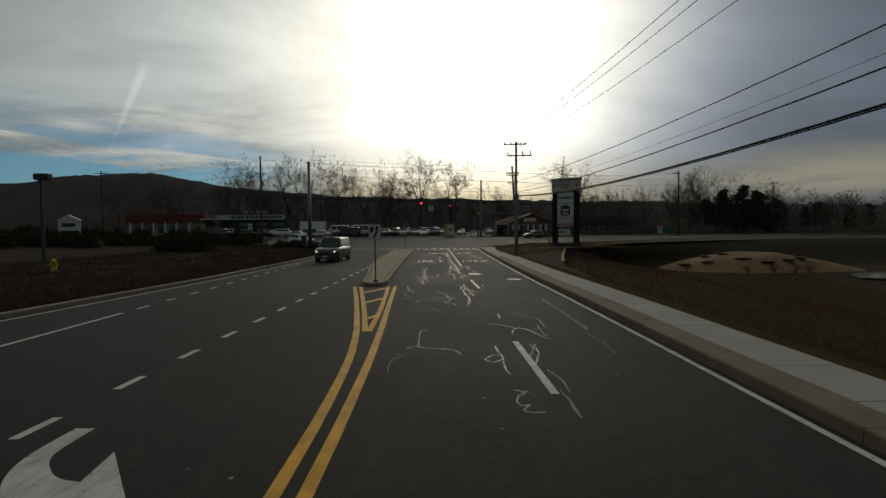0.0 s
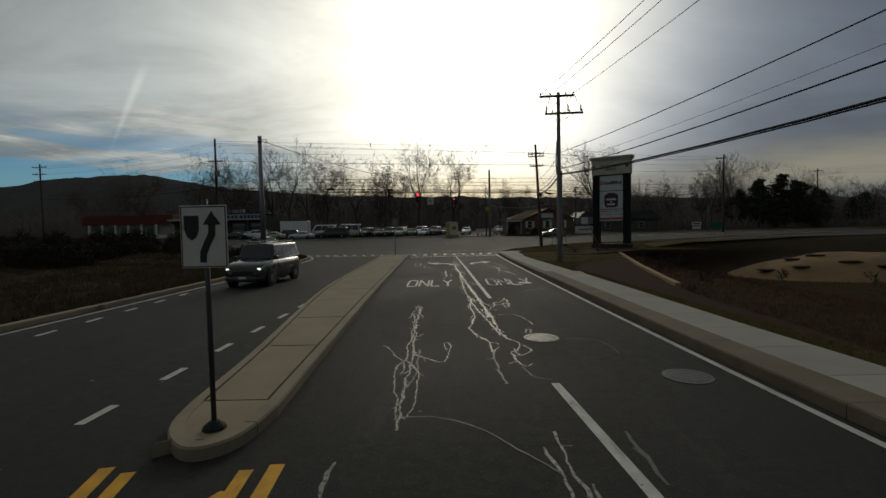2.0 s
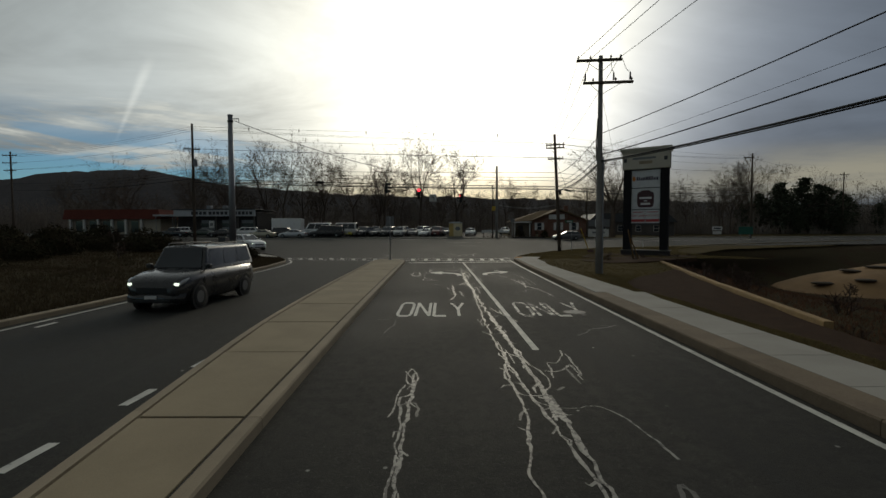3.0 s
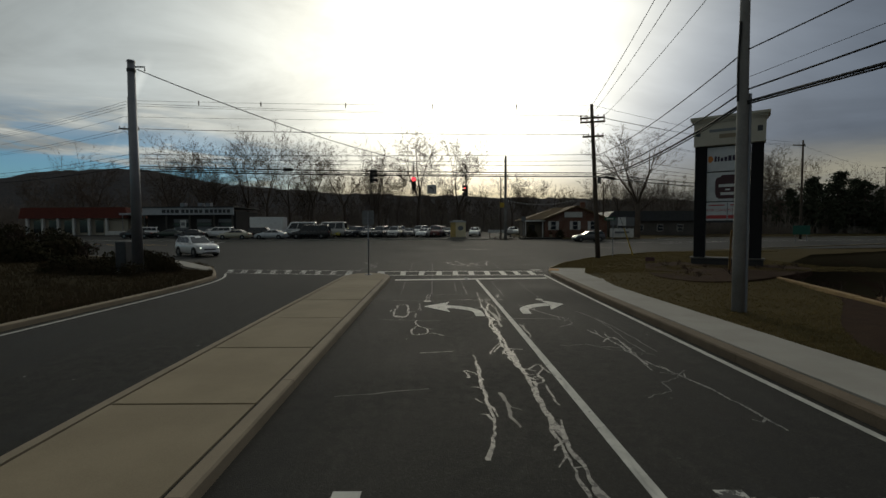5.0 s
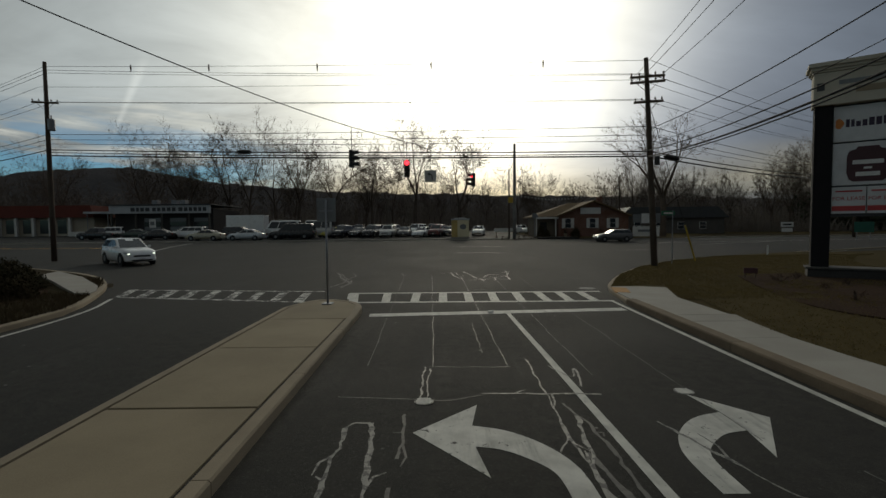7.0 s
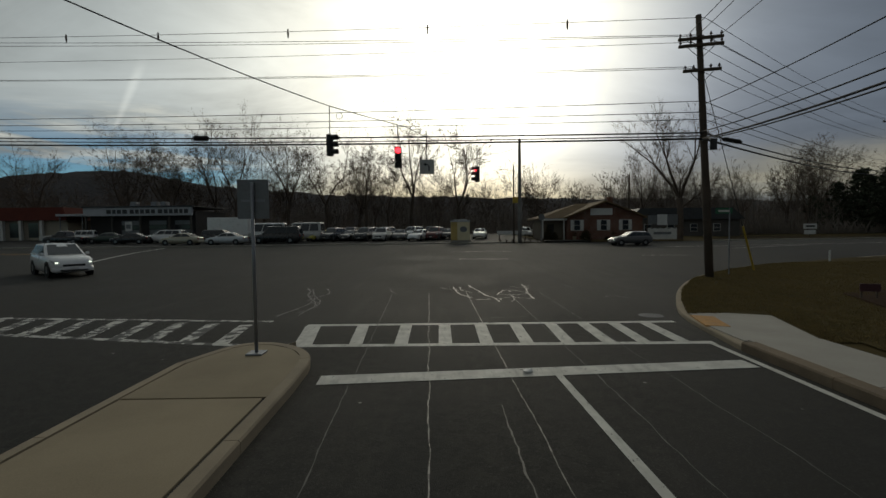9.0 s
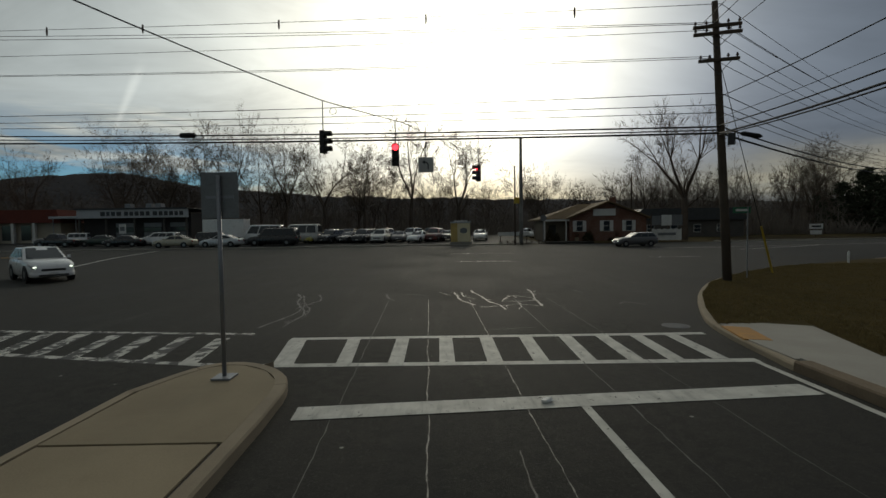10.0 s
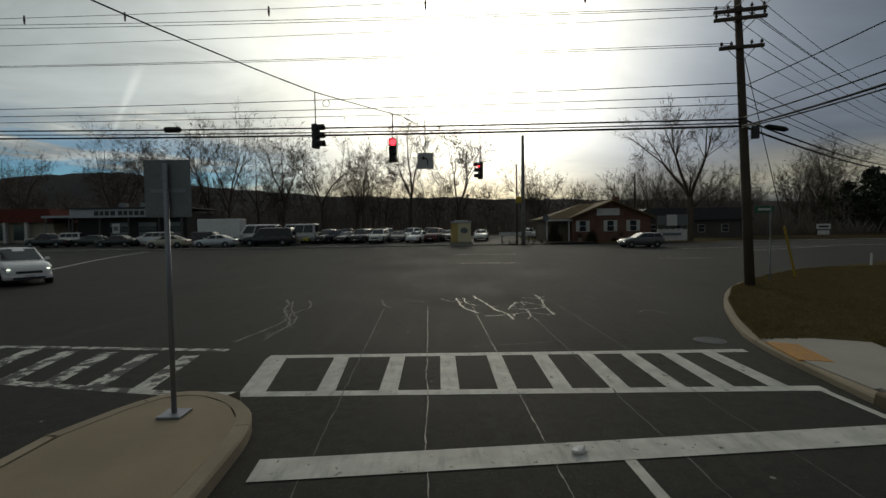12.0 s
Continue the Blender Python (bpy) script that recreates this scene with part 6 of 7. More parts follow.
    part("number_plate", block(X(1.0105), X(1.0135), -0.17, 0.17, 0.385, 0.48), SIGN_WHITE, t, "blank pale plate")
    if roof_rails:
        for s in (-1, 1):
            part("roof_rail", tube([(X(a1) + 0.1, s * ct * 0.92, roof), (X(a1) + 0.2, s * ct * 0.92, roof + 0.06), (X(b1) - 0.2, s * ct * 0.92, roof + 0.06), (X(b1) - 0.1, s * ct * 0.92, roof)], 0.02, 6), DARK_STEEL, t)
    return t


SEDAN = (0.92, 0.98, 1.43, 0.13, 0.30, 0.53, 0.70)
HATCH = (0.88, 0.92, 1.36, 0.02, 0.10, 0.50, 0.68)
SUV = (1.08, 1.10, 1.72, 0.015, 0.07, 0.58, 0.72)
BOXY = (1.10, 1.12, 1.80, 0.01, 0.03, 0.64, 0.72)
JEEP = (1.05, 1.05, 1.70, 0.02, 0.04, 0.56, 0.62)

car("hatchback", (18.0, 90.6, grade(90.6)), 184, CAR_GREY, "older small grey hatchback waiting on the main road", 4.0, 1.66, HATCH, 0.29, lamps=True)
car("sport_utility_car", (-21.2, 69.4, grade(69.4)), -38, CAR_WHITE, "white sport utility car turning in from the main road", 4.5, 1.84, (1.04, 1.10, 1.66, 0.015, 0.14, 0.50, 0.70), 0.37, lamps=True, roof_rails=True)
car("boxy_suv", (-8.4, 35.7, 0), -93, CAR_BLACK, "boxy black utility car with lit headlamps on the road", 4.3, 1.8, BOXY, 0.35, lamps=True, trim=CAR_BLACK, roof_rails=True)

lot_z = lambda y: 0.70 + max(0, min(1, (y - 98) / 5)) * 0.1 + max(0, min(1, (y - 103) / 15)) * 0.4 + max(0, min(1, (y - 118) / 16)) * 0.25
G = "cars parked in the lot"
car("sedan", (-32.1, 100.3, lot_z(100.3)), 180, CAR_TAN, "pale tan sedan parked along the kerb", 4.7, 1.78, SEDAN, group=G)
car("sedan", (-26.6, 100.1, lot_z(100.1)), 180, PALE_BLUE, "pale silver-blue sedan parked along the kerb", 4.7, 1.78, SEDAN, group=G)
car("sport_utility_car", (-21.2, 102.0, lot_z(102)), 180, CAR_BLACK, "long black sport utility car parked in the lot", 6.2, 2.05, (1.15, 1.18, 2.12, 0.01, 0.06, 0.64, 0.74), 0.38, group=G, trim=CAR_BLACK, roof_rails=True)
car("van", (-24.0, 106.0, lot_z(106)), 182, CAR_WHITE, "white van parked behind the dark cars", 5.4, 2.0, (1.25, 1.25, 2.5, 0.01, 0.03, 0.74, 0.88), 0.36, group=G)
car("van", (-19.2, 106.6, lot_z(106.6)), 176, SILVER, "silver van parked behind the dark cars", 5.2, 2.0, (1.25, 1.25, 2.5, 0.01, 0.03, 0.74, 0.88), 0.36, group=G)
car("sport_utility_car", (-29.3, 104.6, lot_z(104.6)), 0, CAR_BLACK, "black sport utility car parked behind the sedans", 4.8, 1.9, SUV, 0.36, group=G)
car("sport_utility_car", (-37.6, 106.5, lot_z(106.5)), 180, CAR_WHITE, "large white sport utility car parked in the lot", 5.2, 1.95, SUV, 0.37, group=G, roof_rails=True)
car("pickup_truck", (-50.5, 106, lot_z(106)), 180, CAR_BLACK, "black pickup parked before the workshop", 5.2, 1.9, (1.1, 1.02, 1.75, 0.38, 0.42, 0.60, 0.70), 0.37, group=G)
car("jeep", (-52.2, 110.5, lot_z(110.5)), 200, CAR_WHITE, "white square-backed jeep parked before the workshop", 4.0, 1.75, JEEP, 0.36, group=G)
car("sedan", (-46.2, 107.5, lot_z(107.5)), 190, CAR_GREEN, "dark green sedan parked before the workshop", 4.6, 1.75, SEDAN, group=G)
car("sedan", (-41.3, 105.0, lot_z(105)), 185, CAR_BLACK, "black sedan parked before the workshop", 4.6, 1.75, SEDAN, group=G)
car("hatchback", (-41.0, 110.5, lot_z(110.5)), 250, SILVER, "small silver hatchback parked before the workshop", 4.0, 1.7, HATCH, group=G)
row = ((-17.3, 107.5, CAR_YELLOW, SEDAN, "yellow"), (-15.2, 106.5, CAR_BLACK, SUV, "black"), (-13.0, 107.0, CAR_BLACK, SEDAN, "black"), (-11.0, 106.2, CAR_BLACK, SUV, "black"), (-8.6, 105.6, SILVER, SUV, "silver"), (-6.4, 107.5, CAR_GREY, SEDAN, "grey"), (-4.9, 111.5, CAR_WHITE, SUV, "white"), (-3.7, 105.4, CAR_WHITE, SEDAN, "white"), (-1.6, 106.8, CAR_RED, SUV, "dark red"), (0.2, 108.5, CAR_BLACK, SEDAN, "black"), (-16.4, 111.0, CAR_BLACK, SUV, "black"), (-13.9, 111.5, CAR_BLUE, SUV, "dark blue"), (-11.6, 111.0, CAR_GREEN, SUV, "dark green"), (-8.9, 111.4, CAR_BLACK, SUV, "black"), (-2.2, 112.0, CAR_GREEN, SUV, "dark green"), (4.6, 108.5, CAR_WHITE, SEDAN, "white"), (11.5, 112, CAR_WHITE, SEDAN, "white"))
for k, (x, y, p, s, word) in enumerate(row):
    car("sedan" if s is SEDAN else "sport_utility_car", (x, y, lot_z(y)), -104 + (k * 37 % 17) * 1.6 - 12, p, word + (" sedan" if s is SEDAN else " sport utility car") + " parked nose-out in the lot row", 4.5, 1.78, s, 0.33 if s is SEDAN else 0.36, group=G)
t = thing("box_trailer", (-31.4, 112, lot_z(112)), "plain white box trailer parked behind the cars", "trailer")
part("box", block(-2.9, 2.9, -1.1, 1.1, 0.75, 3.3, 0.04), CAR_WHITE, t)
part("frame", block(-2.9, 3.6, -0.9, 0.9, 0.5, 0.74), DARK_STEEL, t)
for s in (-1, 1):
    wheel(t, -0.6, s * 0.95, 0.36, 0.22)
    wheel(t, 0.3, s * 0.95, 0.36, 0.22)

# ---- buildings beyond the main road ----
def window(parent, x, z, wd, h, y, shutters=True):
    f = part("window", block(x - wd / 2 - 0.06, x + wd / 2 + 0.06, y - 0.05, y + 0.02, z - 0.06, z + h + 0.06, 0.01), TRIM, parent, "white-framed window")
    part("pane", block(x - wd / 2, x + wd / 2, y - 0.06, y - 0.051, z, z + h), GLASS, f, "dark pane")
    part("glazing_bar", block(x - wd / 2, x + wd / 2, y - 0.068, y - 0.061, z + h / 2 - 0.025, z + h / 2 + 0.025), TRIM, f)
    if shutters:
        for s in (-1, 1):
            c = x + s * (wd / 2 + 0.27)
            sh = part("shutter", block(c - 0.19, c + 0.19, y - 0.05, y - 0.003, z - 0.05, z + h + 0.05, 0.01), TRIM, parent, "white louvred shutter")
            bm = bmesh.new()
            for k in range(9):
                block(c - 0.15, c + 0.15, y - 0.06, y - 0.05, z + 0.05 + k * h / 9, z + 0.05 + k * h / 9 + 0.05, 0, bm)
            part("louvres", bm, TRIM, sh)


def brick_house():
    t = thing("brick_house", (19.2, 103.5, 0.62), "small red-brick house with brown roof and white shutters", "house")
    lo, hi, pk = -3.9, 5.8, 5.0
    e = 3.1
    part("wall", plate([(lo, 0), (hi, 0), (hi, e), ((lo + hi) / 2, pk - 0.15), (lo, e)], 0, 9.0), BRICK, t, "red brick wall with gable")
    m = (lo + hi) / 2
    bm = bmesh.new()
    for a, b in ((lo - 0.45, m), (hi + 0.45, m)):
        z = e - 0.28
        plate([(a, z), (b, pk - 0.05), (b, pk + 0.12), (a, z + 0.17)], -0.5, 9.5, bm)
    roof = part("roof", bm, SHINGLE, t, "brown shingle roof")
    part("barge_board", plate([(lo - 0.45, e - 0.30), (m, pk - 0.09), (m, pk + 0.06), (lo - 0.45, e - 0.13)], -0.56, -0.505), SHINGLE, roof)
    part("barge_board", plate([(hi + 0.45, e - 0.30), (m, pk - 0.09), (m, pk + 0.06), (hi + 0.45, e - 0.13)], -0.56, -0.505), SHINGLE, roof)
    part("sign_board", block(-0.9, 1.9, -0.12, -0.01, 3.25, 4.1, 0.02), SIGN_WHITE, t, "pale sign board on the gable")
    for x in (-2.6, 0.8, 3.6):
        window(t, x, 1.35, 0.75, 1.25, -0.005)
    # hipped side roof behind the porch
    bm = bmesh.new()
    quads = (((-7.3, 0.3, 2.95), (lo + 1.4, 0.3, 2.95), (m, 5.2, 5.0), (-1.2, 5.2, 5.0)), ((-7.3, 0.3, 2.95), (-1.2, 5.2, 5.0), (-1.2, 5.6, 5.0), (-7.3, 9.0, 2.95)))
    for qd in quads:
        lowv = [bm.verts.new((x, y, z - 0.15)) for x, y, z in qd]
        topv = [bm.verts.new(q) for q in qd]
        bm.faces.new(topv)
        bm.faces.new(lowv[::-1])
        for i in range(4):
            bm.faces.new((lowv[i], lowv[(i + 1) % 4], topv[(i + 1) % 4], topv[i]))
    part("side_roof", bm, SHINGLE, t, "brown hipped side roof")
    # side porch
    part("porch_roof", block(-7.2, -3.95, -0.2, 0.8, 2.74, 2.88, 0.01), SHINGLE, t, "low porch roof")
    part("fascia", block(-7.25, -3.95, -0.26, -0.205, 2.62, 2.86), TRIM, t)
    for x in (-7.0, -4.3):
        part("porch_post", block(x - 0.07, x + 0.07, -0.1, 0.04, 0, 2.75, 0.01), TRIM, t)
    part("door", block(-6.3, -5.4, 0.7, 0.79, 0.05, 2.15, 0.02), DARK_WALL, t)
    part("porch_wall", block(-7.0, -3.92, 0.8, 5.9, 0, 2.78), PORCH_WALL, t)
    part("chimney", block(3.2, 3.9, 5.0, 5.7, 3.6, 5.9, 0.02), BRICK, roof)
    return t


brick_house()


def workshop():
    t = thing("auto_workshop", (-48.0, 119.5, 1.2), "long low workshop with white fascia and dark open bays", "building")
    part("wall", block(-10.3, 6.9, 1.2, 12, 0, 4.6), DARK_WALL, t, "dark wall")
    part("fascia", block(-10.4, 7.0, -0.2, 0.35, 3.85, 5.2, 0.03), WHITE_WALL, t, "white fascia band")
    part("roof", block(-10.6, 7.2, -0.4, 12.2, 5.21, 5.42, 0.02), DARK_STEEL, t)
    x = -6.6
    for k, wd in enumerate((0.7, 0.5, 0.6, 0.7, 0.0, 0.6, 0.55, 0.6, 0.65, 0.6, 0.0, 0.7, 0.6, 0.55, 0.6, 0.5, 0.6)):
        if wd:
            part("lettering", block(x, x + wd, -0.26, -0.2, 4.2, 4.85), DARK_STEEL, t, "plain dark letter block")
        x += wd + 0.25
    for x in (-10.2, -6.0, -1.5, 3.2, 6.7):
        part("column", block(x - 0.12, x + 0.12, 0.0, 0.3, 0, 3.85, 0.02), DARK_CAP, t)
    for x in (-3.7, 0.8, 5.0):
        d = part("bay_door", block(x - 1.5, x + 1.5, 1.1, 1.19, 0.05, 3.1), DARK_STEEL, t, "dark bay door")
        for k in range(4):
            part("door_panel", block(x - 1.4, x + 1.4, 1.04, 1.099, 0.12 + k * 0.76, 0.78 + k * 0.76, 0.02), GLASS if k == 2 else SIGN_BACK, d)
    for x, z in ((-4.5, 5.6), (-1.0, 5.6), (0.6, 5.6)):
        part("roof_unit", block(x - 0.45, x + 0.45, 3, 4.2, z, z + 0.7, 0.04), STEEL, t)
    c = part("canopy", block(-15.0, -10.6, 0, 6, 3.9, 4.25, 0.03), WHITE_WALL, t, "white canopy")
    for x in (-14.6, -11.0):
        part("canopy_post", tube([(x, 0.4, 0), (x, 0.4, 3.9)], 0.08, 8), STEEL, t)
    return t


workshop()


def red_roof_shop():
    t = thing("red_roofed_shop", (-70.5, 121, 1.2), "low cream shop building with a red mansard roof", "building")
    part("wall", block(-12, 8.2, 0, 10, 0, 3.6), CREAM_WALL, t)
    part("roof", plate([(-12.6, 3.3), (8.8, 3.3), (8.2, 5.4), (-12.0, 5.4)], -0.8, 10), RED_ROOF, t, "red mansard roof")
    for x in (-9.5, -6.5, -3.5, -0.5, 2.6):
        part("window", block(x - 0.8, x + 0.8, -0.04, -0.005, 0.5, 2.9), GLASS, t, "tall dark shop window")
    for x in (-11, -8, -5, -2, 1, 4.4):
        part("column", block(x - 0.22, x + 0.22, -0.75, -0.3, 0, 3.3, 0.02), TRIM, t, "white column")
    part("planter", block(4.8, 8.0, -1.6, -0.6, 0, 0.8, 0.03), TRIM, t)
    return t


red_roof_shop()

t = thing("grey_house", (42, 124, 0.5), "low weathered grey house half hidden by trees", "house")
part("wall", block(-10, 9, 0, 9, 0, 3.2), speckled("grey_siding", (0.11, 0.10, 0.09), (0.07, 0.065, 0.06), 0.6, 20, 0.9, 0.1), t)
part("roof", plate([(-10.6, 3.0), (9.6, 3.0), (7.5, 5.0), (-8.5, 5.0)], -0.5, 9.5), DARK_STEEL, t)
for x in (-7, -3, 1, 5):
    window(t, x, 1.0, 1.1, 1.2, -0.005, False)

kiosk = t = thing("kiosk", (1.5, 100.4, 0.72), "small yellow sheet-metal kiosk with a pale front panel", "kiosk")
part("body", block(-1.3, 1.3, -0.9, 1.2, 0.25, 2.75, 0.05), CONTAINER, t)
part("roof", block(-1.38, 1.38, -1.0, 1.3, 2.76, 2.93, 0.03), WHITE_WALL, t)
part("front_panel", block(-0.45, 1.26, -0.94, -0.905, 0.28, 2.72, 0.01), KIOSK_FRONT, t, "pale front panel")
part("emblem", plate([(0.4 + 0.5 * math.cos(2 * math.pi * k / 18), 1.75 + 0.38 * math.sin(2 * math.pi * k / 18)) for k in range(18)], -0.955, -0.94), SIGN_BACK, t, "round grey emblem")
part("base", block(-1.5, 1.5, -0.95, 1.25, 0, 0.24, 0.02), CONCRETE, t)
part("rooftop_lamp", block(-0.9, 0.9, -0.6, -0.4, 2.96, 3.08, 0.02), SIGN_WHITE, t)

kiosk.scale = (0.86, 0.86, 0.88)

t = thing("notice_frame", (26.6, 101.5, 0.6), "weathered white notice frame with a torn banner below", "sign")
for x in (-1.9, 0.2, 1.9):
    part("post", block(x - 0.06, x + 0.06, -0.06, 0.06, 0, 3.3, 0.01), POLE_WOOD, t)
part("panel", block(-1.85, -0.75, -0.1, -0.065, 2.0, 3.1, 0.01), SIGN_BACK, t)
part("panel", block(-0.7, 0.55, -0.1, -0.065, 1.9, 3.2, 0.01), SIGN_WHITE, t)
part("panel", block(0.6, 1.85, -0.1, -0.065, 1.9, 3.2, 0.01), SIGN_BACK, t)
bm = bmesh.new()
rows = [[bm.verts.new((-1.9 + 3.6 * i / 14, -0.14 + 0.05 * math.sin(i * 1.7), z + 0.08 * math.sin(i * 2.3) * (1 if j else 0.4))) for i in range(15)] for j, z in enumerate((0.15, 0.8, 1.5))]
for a, b in zip(rows, rows[1:]):
    for i in range(14):
        bm.faces.new((a[i], a[i + 1], b[i + 1], b[i]))
part("banner", bm, TRIM, t, "white cloth banner", True)
part("lettering", block(-1.2, 1.0, -0.21, -0.2, 0.75, 1.05), SIGN_BACK, t)

t = thing("roadside_sign", (53.5, 112, 0.4), "pair of small white boards on a post beside the main road", "sign")
part("post", block(-0.05, 0.05, 0, 0.1, 0, 2.2), POLE_WOOD, t)
part("board", block(-1.0, 1.0, -0.06, 0, 1.35, 2.1, 0.01), SIGN_WHITE, t)
part("board", block(-0.85, 0.85, -0.06, 0, 0.55, 1.15, 0.01), SIGN_WHITE, t)
part("lettering", block(-0.7, 0.7, -0.07, -0.061, 1.6, 1.85), SIGN_BLACK, t, "plain dark bar of lettering")

t = thing("gabled_sign", (-50.6, 62.5, 1.9), "white roadside sign with a small gabled top", "sign")
part("board", block(-1.35, 1.35, -0.1, 0.1, 0.6, 2.0, 0.02), SIGN_WHITE, t)
part("gable", plate([(-1.6, 2.0), (1.6, 2.0), (0, 2.75)], -0.2, 0.2), TRIM, t, "white gable")
for s in (-1, 1):
    part("post", block(s * 1.4 - 0.1, s * 1.4 + 0.1, -0.1, 0.1, -0.3, 2.0, 0.01), TRIM, t)
part("lettering", block(-0.9, 0.9, -0.115, -0.1, 1.1, 1.6), SIGN_BLACK, t, "plain dark bars of lettering")
t = thing("floodlight_post", (-22.5, 26.0, 0.4), "dark floodlight box on a post in the verge", "lamp post")
part("post", tube([(0, 0, -0.2), (0, 0, 5.2)], [0.09, 0.07], 10), DARK_STEEL, t)
part("head", block(-0.25, 0.55, -0.2, 0.2, 4.9, 5.25, 0.03), SIGN_BLACK, t)
t = thing("fire_hydrant", (-19.5, 23.1, 0.35), "small yellow fire hydrant in the rough grass", "fire hydrant")
part("barrel", tube([(0, 0, -0.1), (0, 0, 0.05), (0, 0, 0.06), (0, 0, 0.48), (0, 0, 0.5), (0, 0, 0.62), (0, 0, 0.68)], [0.17, 0.17, 0.11, 0.11, 0.15, 0.10, 0.03], 14), YELLOW, t, smooth=True)
for s in (-1, 1):
    part("nozzle", tube([(s * 0.08, 0, 0.38), (s * 0.2, 0, 0.38)], 0.055, 10), YELLOW, t)
t = thing("signal_cabinet", (-15.95, 53.2, 0.25), "dark grey metal signal control cabinet in the shrubs", "cabinet")
part("body", block(-0.25, 0.25, -0.3, 0.3, 0.08, 1.5, 0.02), DARK_STEEL, t)
part("door", block(-0.22, 0.22, -0.32, -0.301, 0.15, 1.44, 0.008), DARK_STEEL, t)
part("plinth", block(-0.32, 0.32, -0.36, 0.36, -0.25, 0.07, 0.01), CONCRETE, t)
path_mesh = prism([(-19.0, 61.3), (-16.4, 59.4), (-13.95, 57.0), (-13.1, 55.8), (-12.95, 55.3), (-13.3, 55.1), (-14.2, 55.9), (-16.4, 57.9), (-18.4, 59.6)], -0.1, 0.18, bevel=0.01)
for v in path_mesh.verts:
    v.co.z += 0.036 * max(0, -13 - v.co.x)
path = part("corner_path", path_mesh, CONCRETE)
structure(path, "short pale concrete path at the road corner", "path")

t = thing("round_sign", (11.3, 100.2, 0.7), "grey round back of a road sign on a thin post", "road sign")
part("post", tube([(0, 0, 0), (0, 0, 3.0)], 0.035, 8), STEEL, t)
part("disc", plate([(0.4 * math.cos(math.pi / 8 + math.pi / 4 * k), 2.9 + 0.4 * math.sin(math.pi / 8 + math.pi / 4 * k)) for k in range(8)], -0.06, -0.045), SIGN_BACK, t)
t = thing("lawn_sign", (11.24, 57.75, 0.15), "small reddish-brown lawn sign on two stakes", "sign", "", -20)
part("board", block(-0.24, 0.24, -0.02, 0.02, 0.2, 0.42, 0.006), MAROON, t)
for x in (-0.18, 0.18):
    part("stake", block(x - 0.02, x + 0.02, 0.022, 0.05, -0.1, 0.4), POLE_WOOD, t)
t = thing("guide_sign", (43.1, 87.5, 0.3), "plain green guide sign on two steel posts", "road sign")
part("board", block(-1.05, 1.05, -0.03, 0.0, 1.0, 2.1, 0.01), SIGN_GREEN, t)
for x in (-0.7, 0.7):
    part("post", tube([(x, 0.05, -0.4), (x, 0.05, 2.05)], 0.04, 8), STEEL, t)
t = thing("low_white_board", (8.0, 101.5, 0.8), "long low white board on short posts in the lot", "sign")
part("board", block(-1.9, 1.9, -0.04, 0.04, 0.75, 1.2, 0.01), SIGN_WHITE, t)
for x in (-1.6, 1.6):
    part("post", block(x - 0.05, x + 0.05, 0.045, 0.13, 0, 1.15), POLE_WOOD, t)
t = thing("portable_sign", (-47.6, 114, 1.05), "white portable notice board on a post before the workshop", "sign")
part("post", tube([(0, 0, 0), (0, 0, 1.6)], 0.04, 8), STEEL, t)
part("board", block(-0.5, 0.5, -0.05, 0.05, 1.5, 2.9, 0.02), SIGN_WHITE, t)
part("lettering", block(-0.35, 0.35, -0.062, -0.051, 1.9, 2.5), SIGN_BACK, t, "plain grey bars of lettering")
t = thing("pennant_string", (8.4, 98.6, 6.4), "sagging string of small pale pennants beside the lot", "pennants")
line = sagging((0, 0, 0), (11.5, 4.2, 0.3), 0.7, 24)
part("string", tube(line, 0.01, 4), CABLE, t)
for k in range(1, 24):
    p = line[k]
    bm = bmesh.new()
    bm.faces.new([bm.verts.new(q) for q in (p + Vector((-0.1, 0, 0)), p + Vector((0.1, 0.02, 0)), p + Vector((0.02, 0.03, -0.28)))])
    part("pennant", bm, TRIM, t)
for k, (x, y) in enumerate(((16.0, 102.6), (17.4, 102.6), (20.9, 102.5), (24.0, 102.8), (12.8, 102.9))):
    t = thing("potted_shrub", (x, y, 0.85), "small dark potted shrub before the brick house", "potted plant", "shrubs at the house", k * 50)
    part("pot", tube([(0, 0, -0.15), (0, 0, 0.35)], [0.2, 0.26], 12), KERB, t)
    bm = bmesh.new()
    r_ = random.Random(k)
    for _ in range(90):
        q = Vector((r_.gauss(0, 0.17), r_.gauss(0, 0.17), 0.4 + abs(r_.gauss(0, 0.35))))
        bm.faces.new([bm.verts.new(q + Vector((r_.uniform(-0.09, 0.09), r_.uniform(-0.09, 0.09), r_.uniform(-0.09, 0.09)))) for _ in range(3)])
    part("foliage", bm, SHRUB, t)

# sandy mound, pond and rail in the hollow
bm = bmesh.new()
N, M = 18, 30
rings = []
for i in range(N + 1):
    r = i / N
    ring = []
    for k in range(M):
        a = 2 * math.pi * k / M
        q = r * (1 + 0.16 * noise.noise(Vector((math.cos(a) * 1.4, math.sin(a) * 1.4, 4))))
        x, y = 41.5 + 12.5 * q * math.cos(a), 61 + 8.5 * q * math.sin(a)
        z = -3.25 + 2.35 * (1 - r * r) ** 1.15 * (1 - 0.28 * max(0, math.cos(a)) * r) + 0.15 * noise.noise(Vector((x * 0.4, y * 0.4, 0)))
        ring.append(bm.verts.new((x, y, z)))
    rings.append(ring)
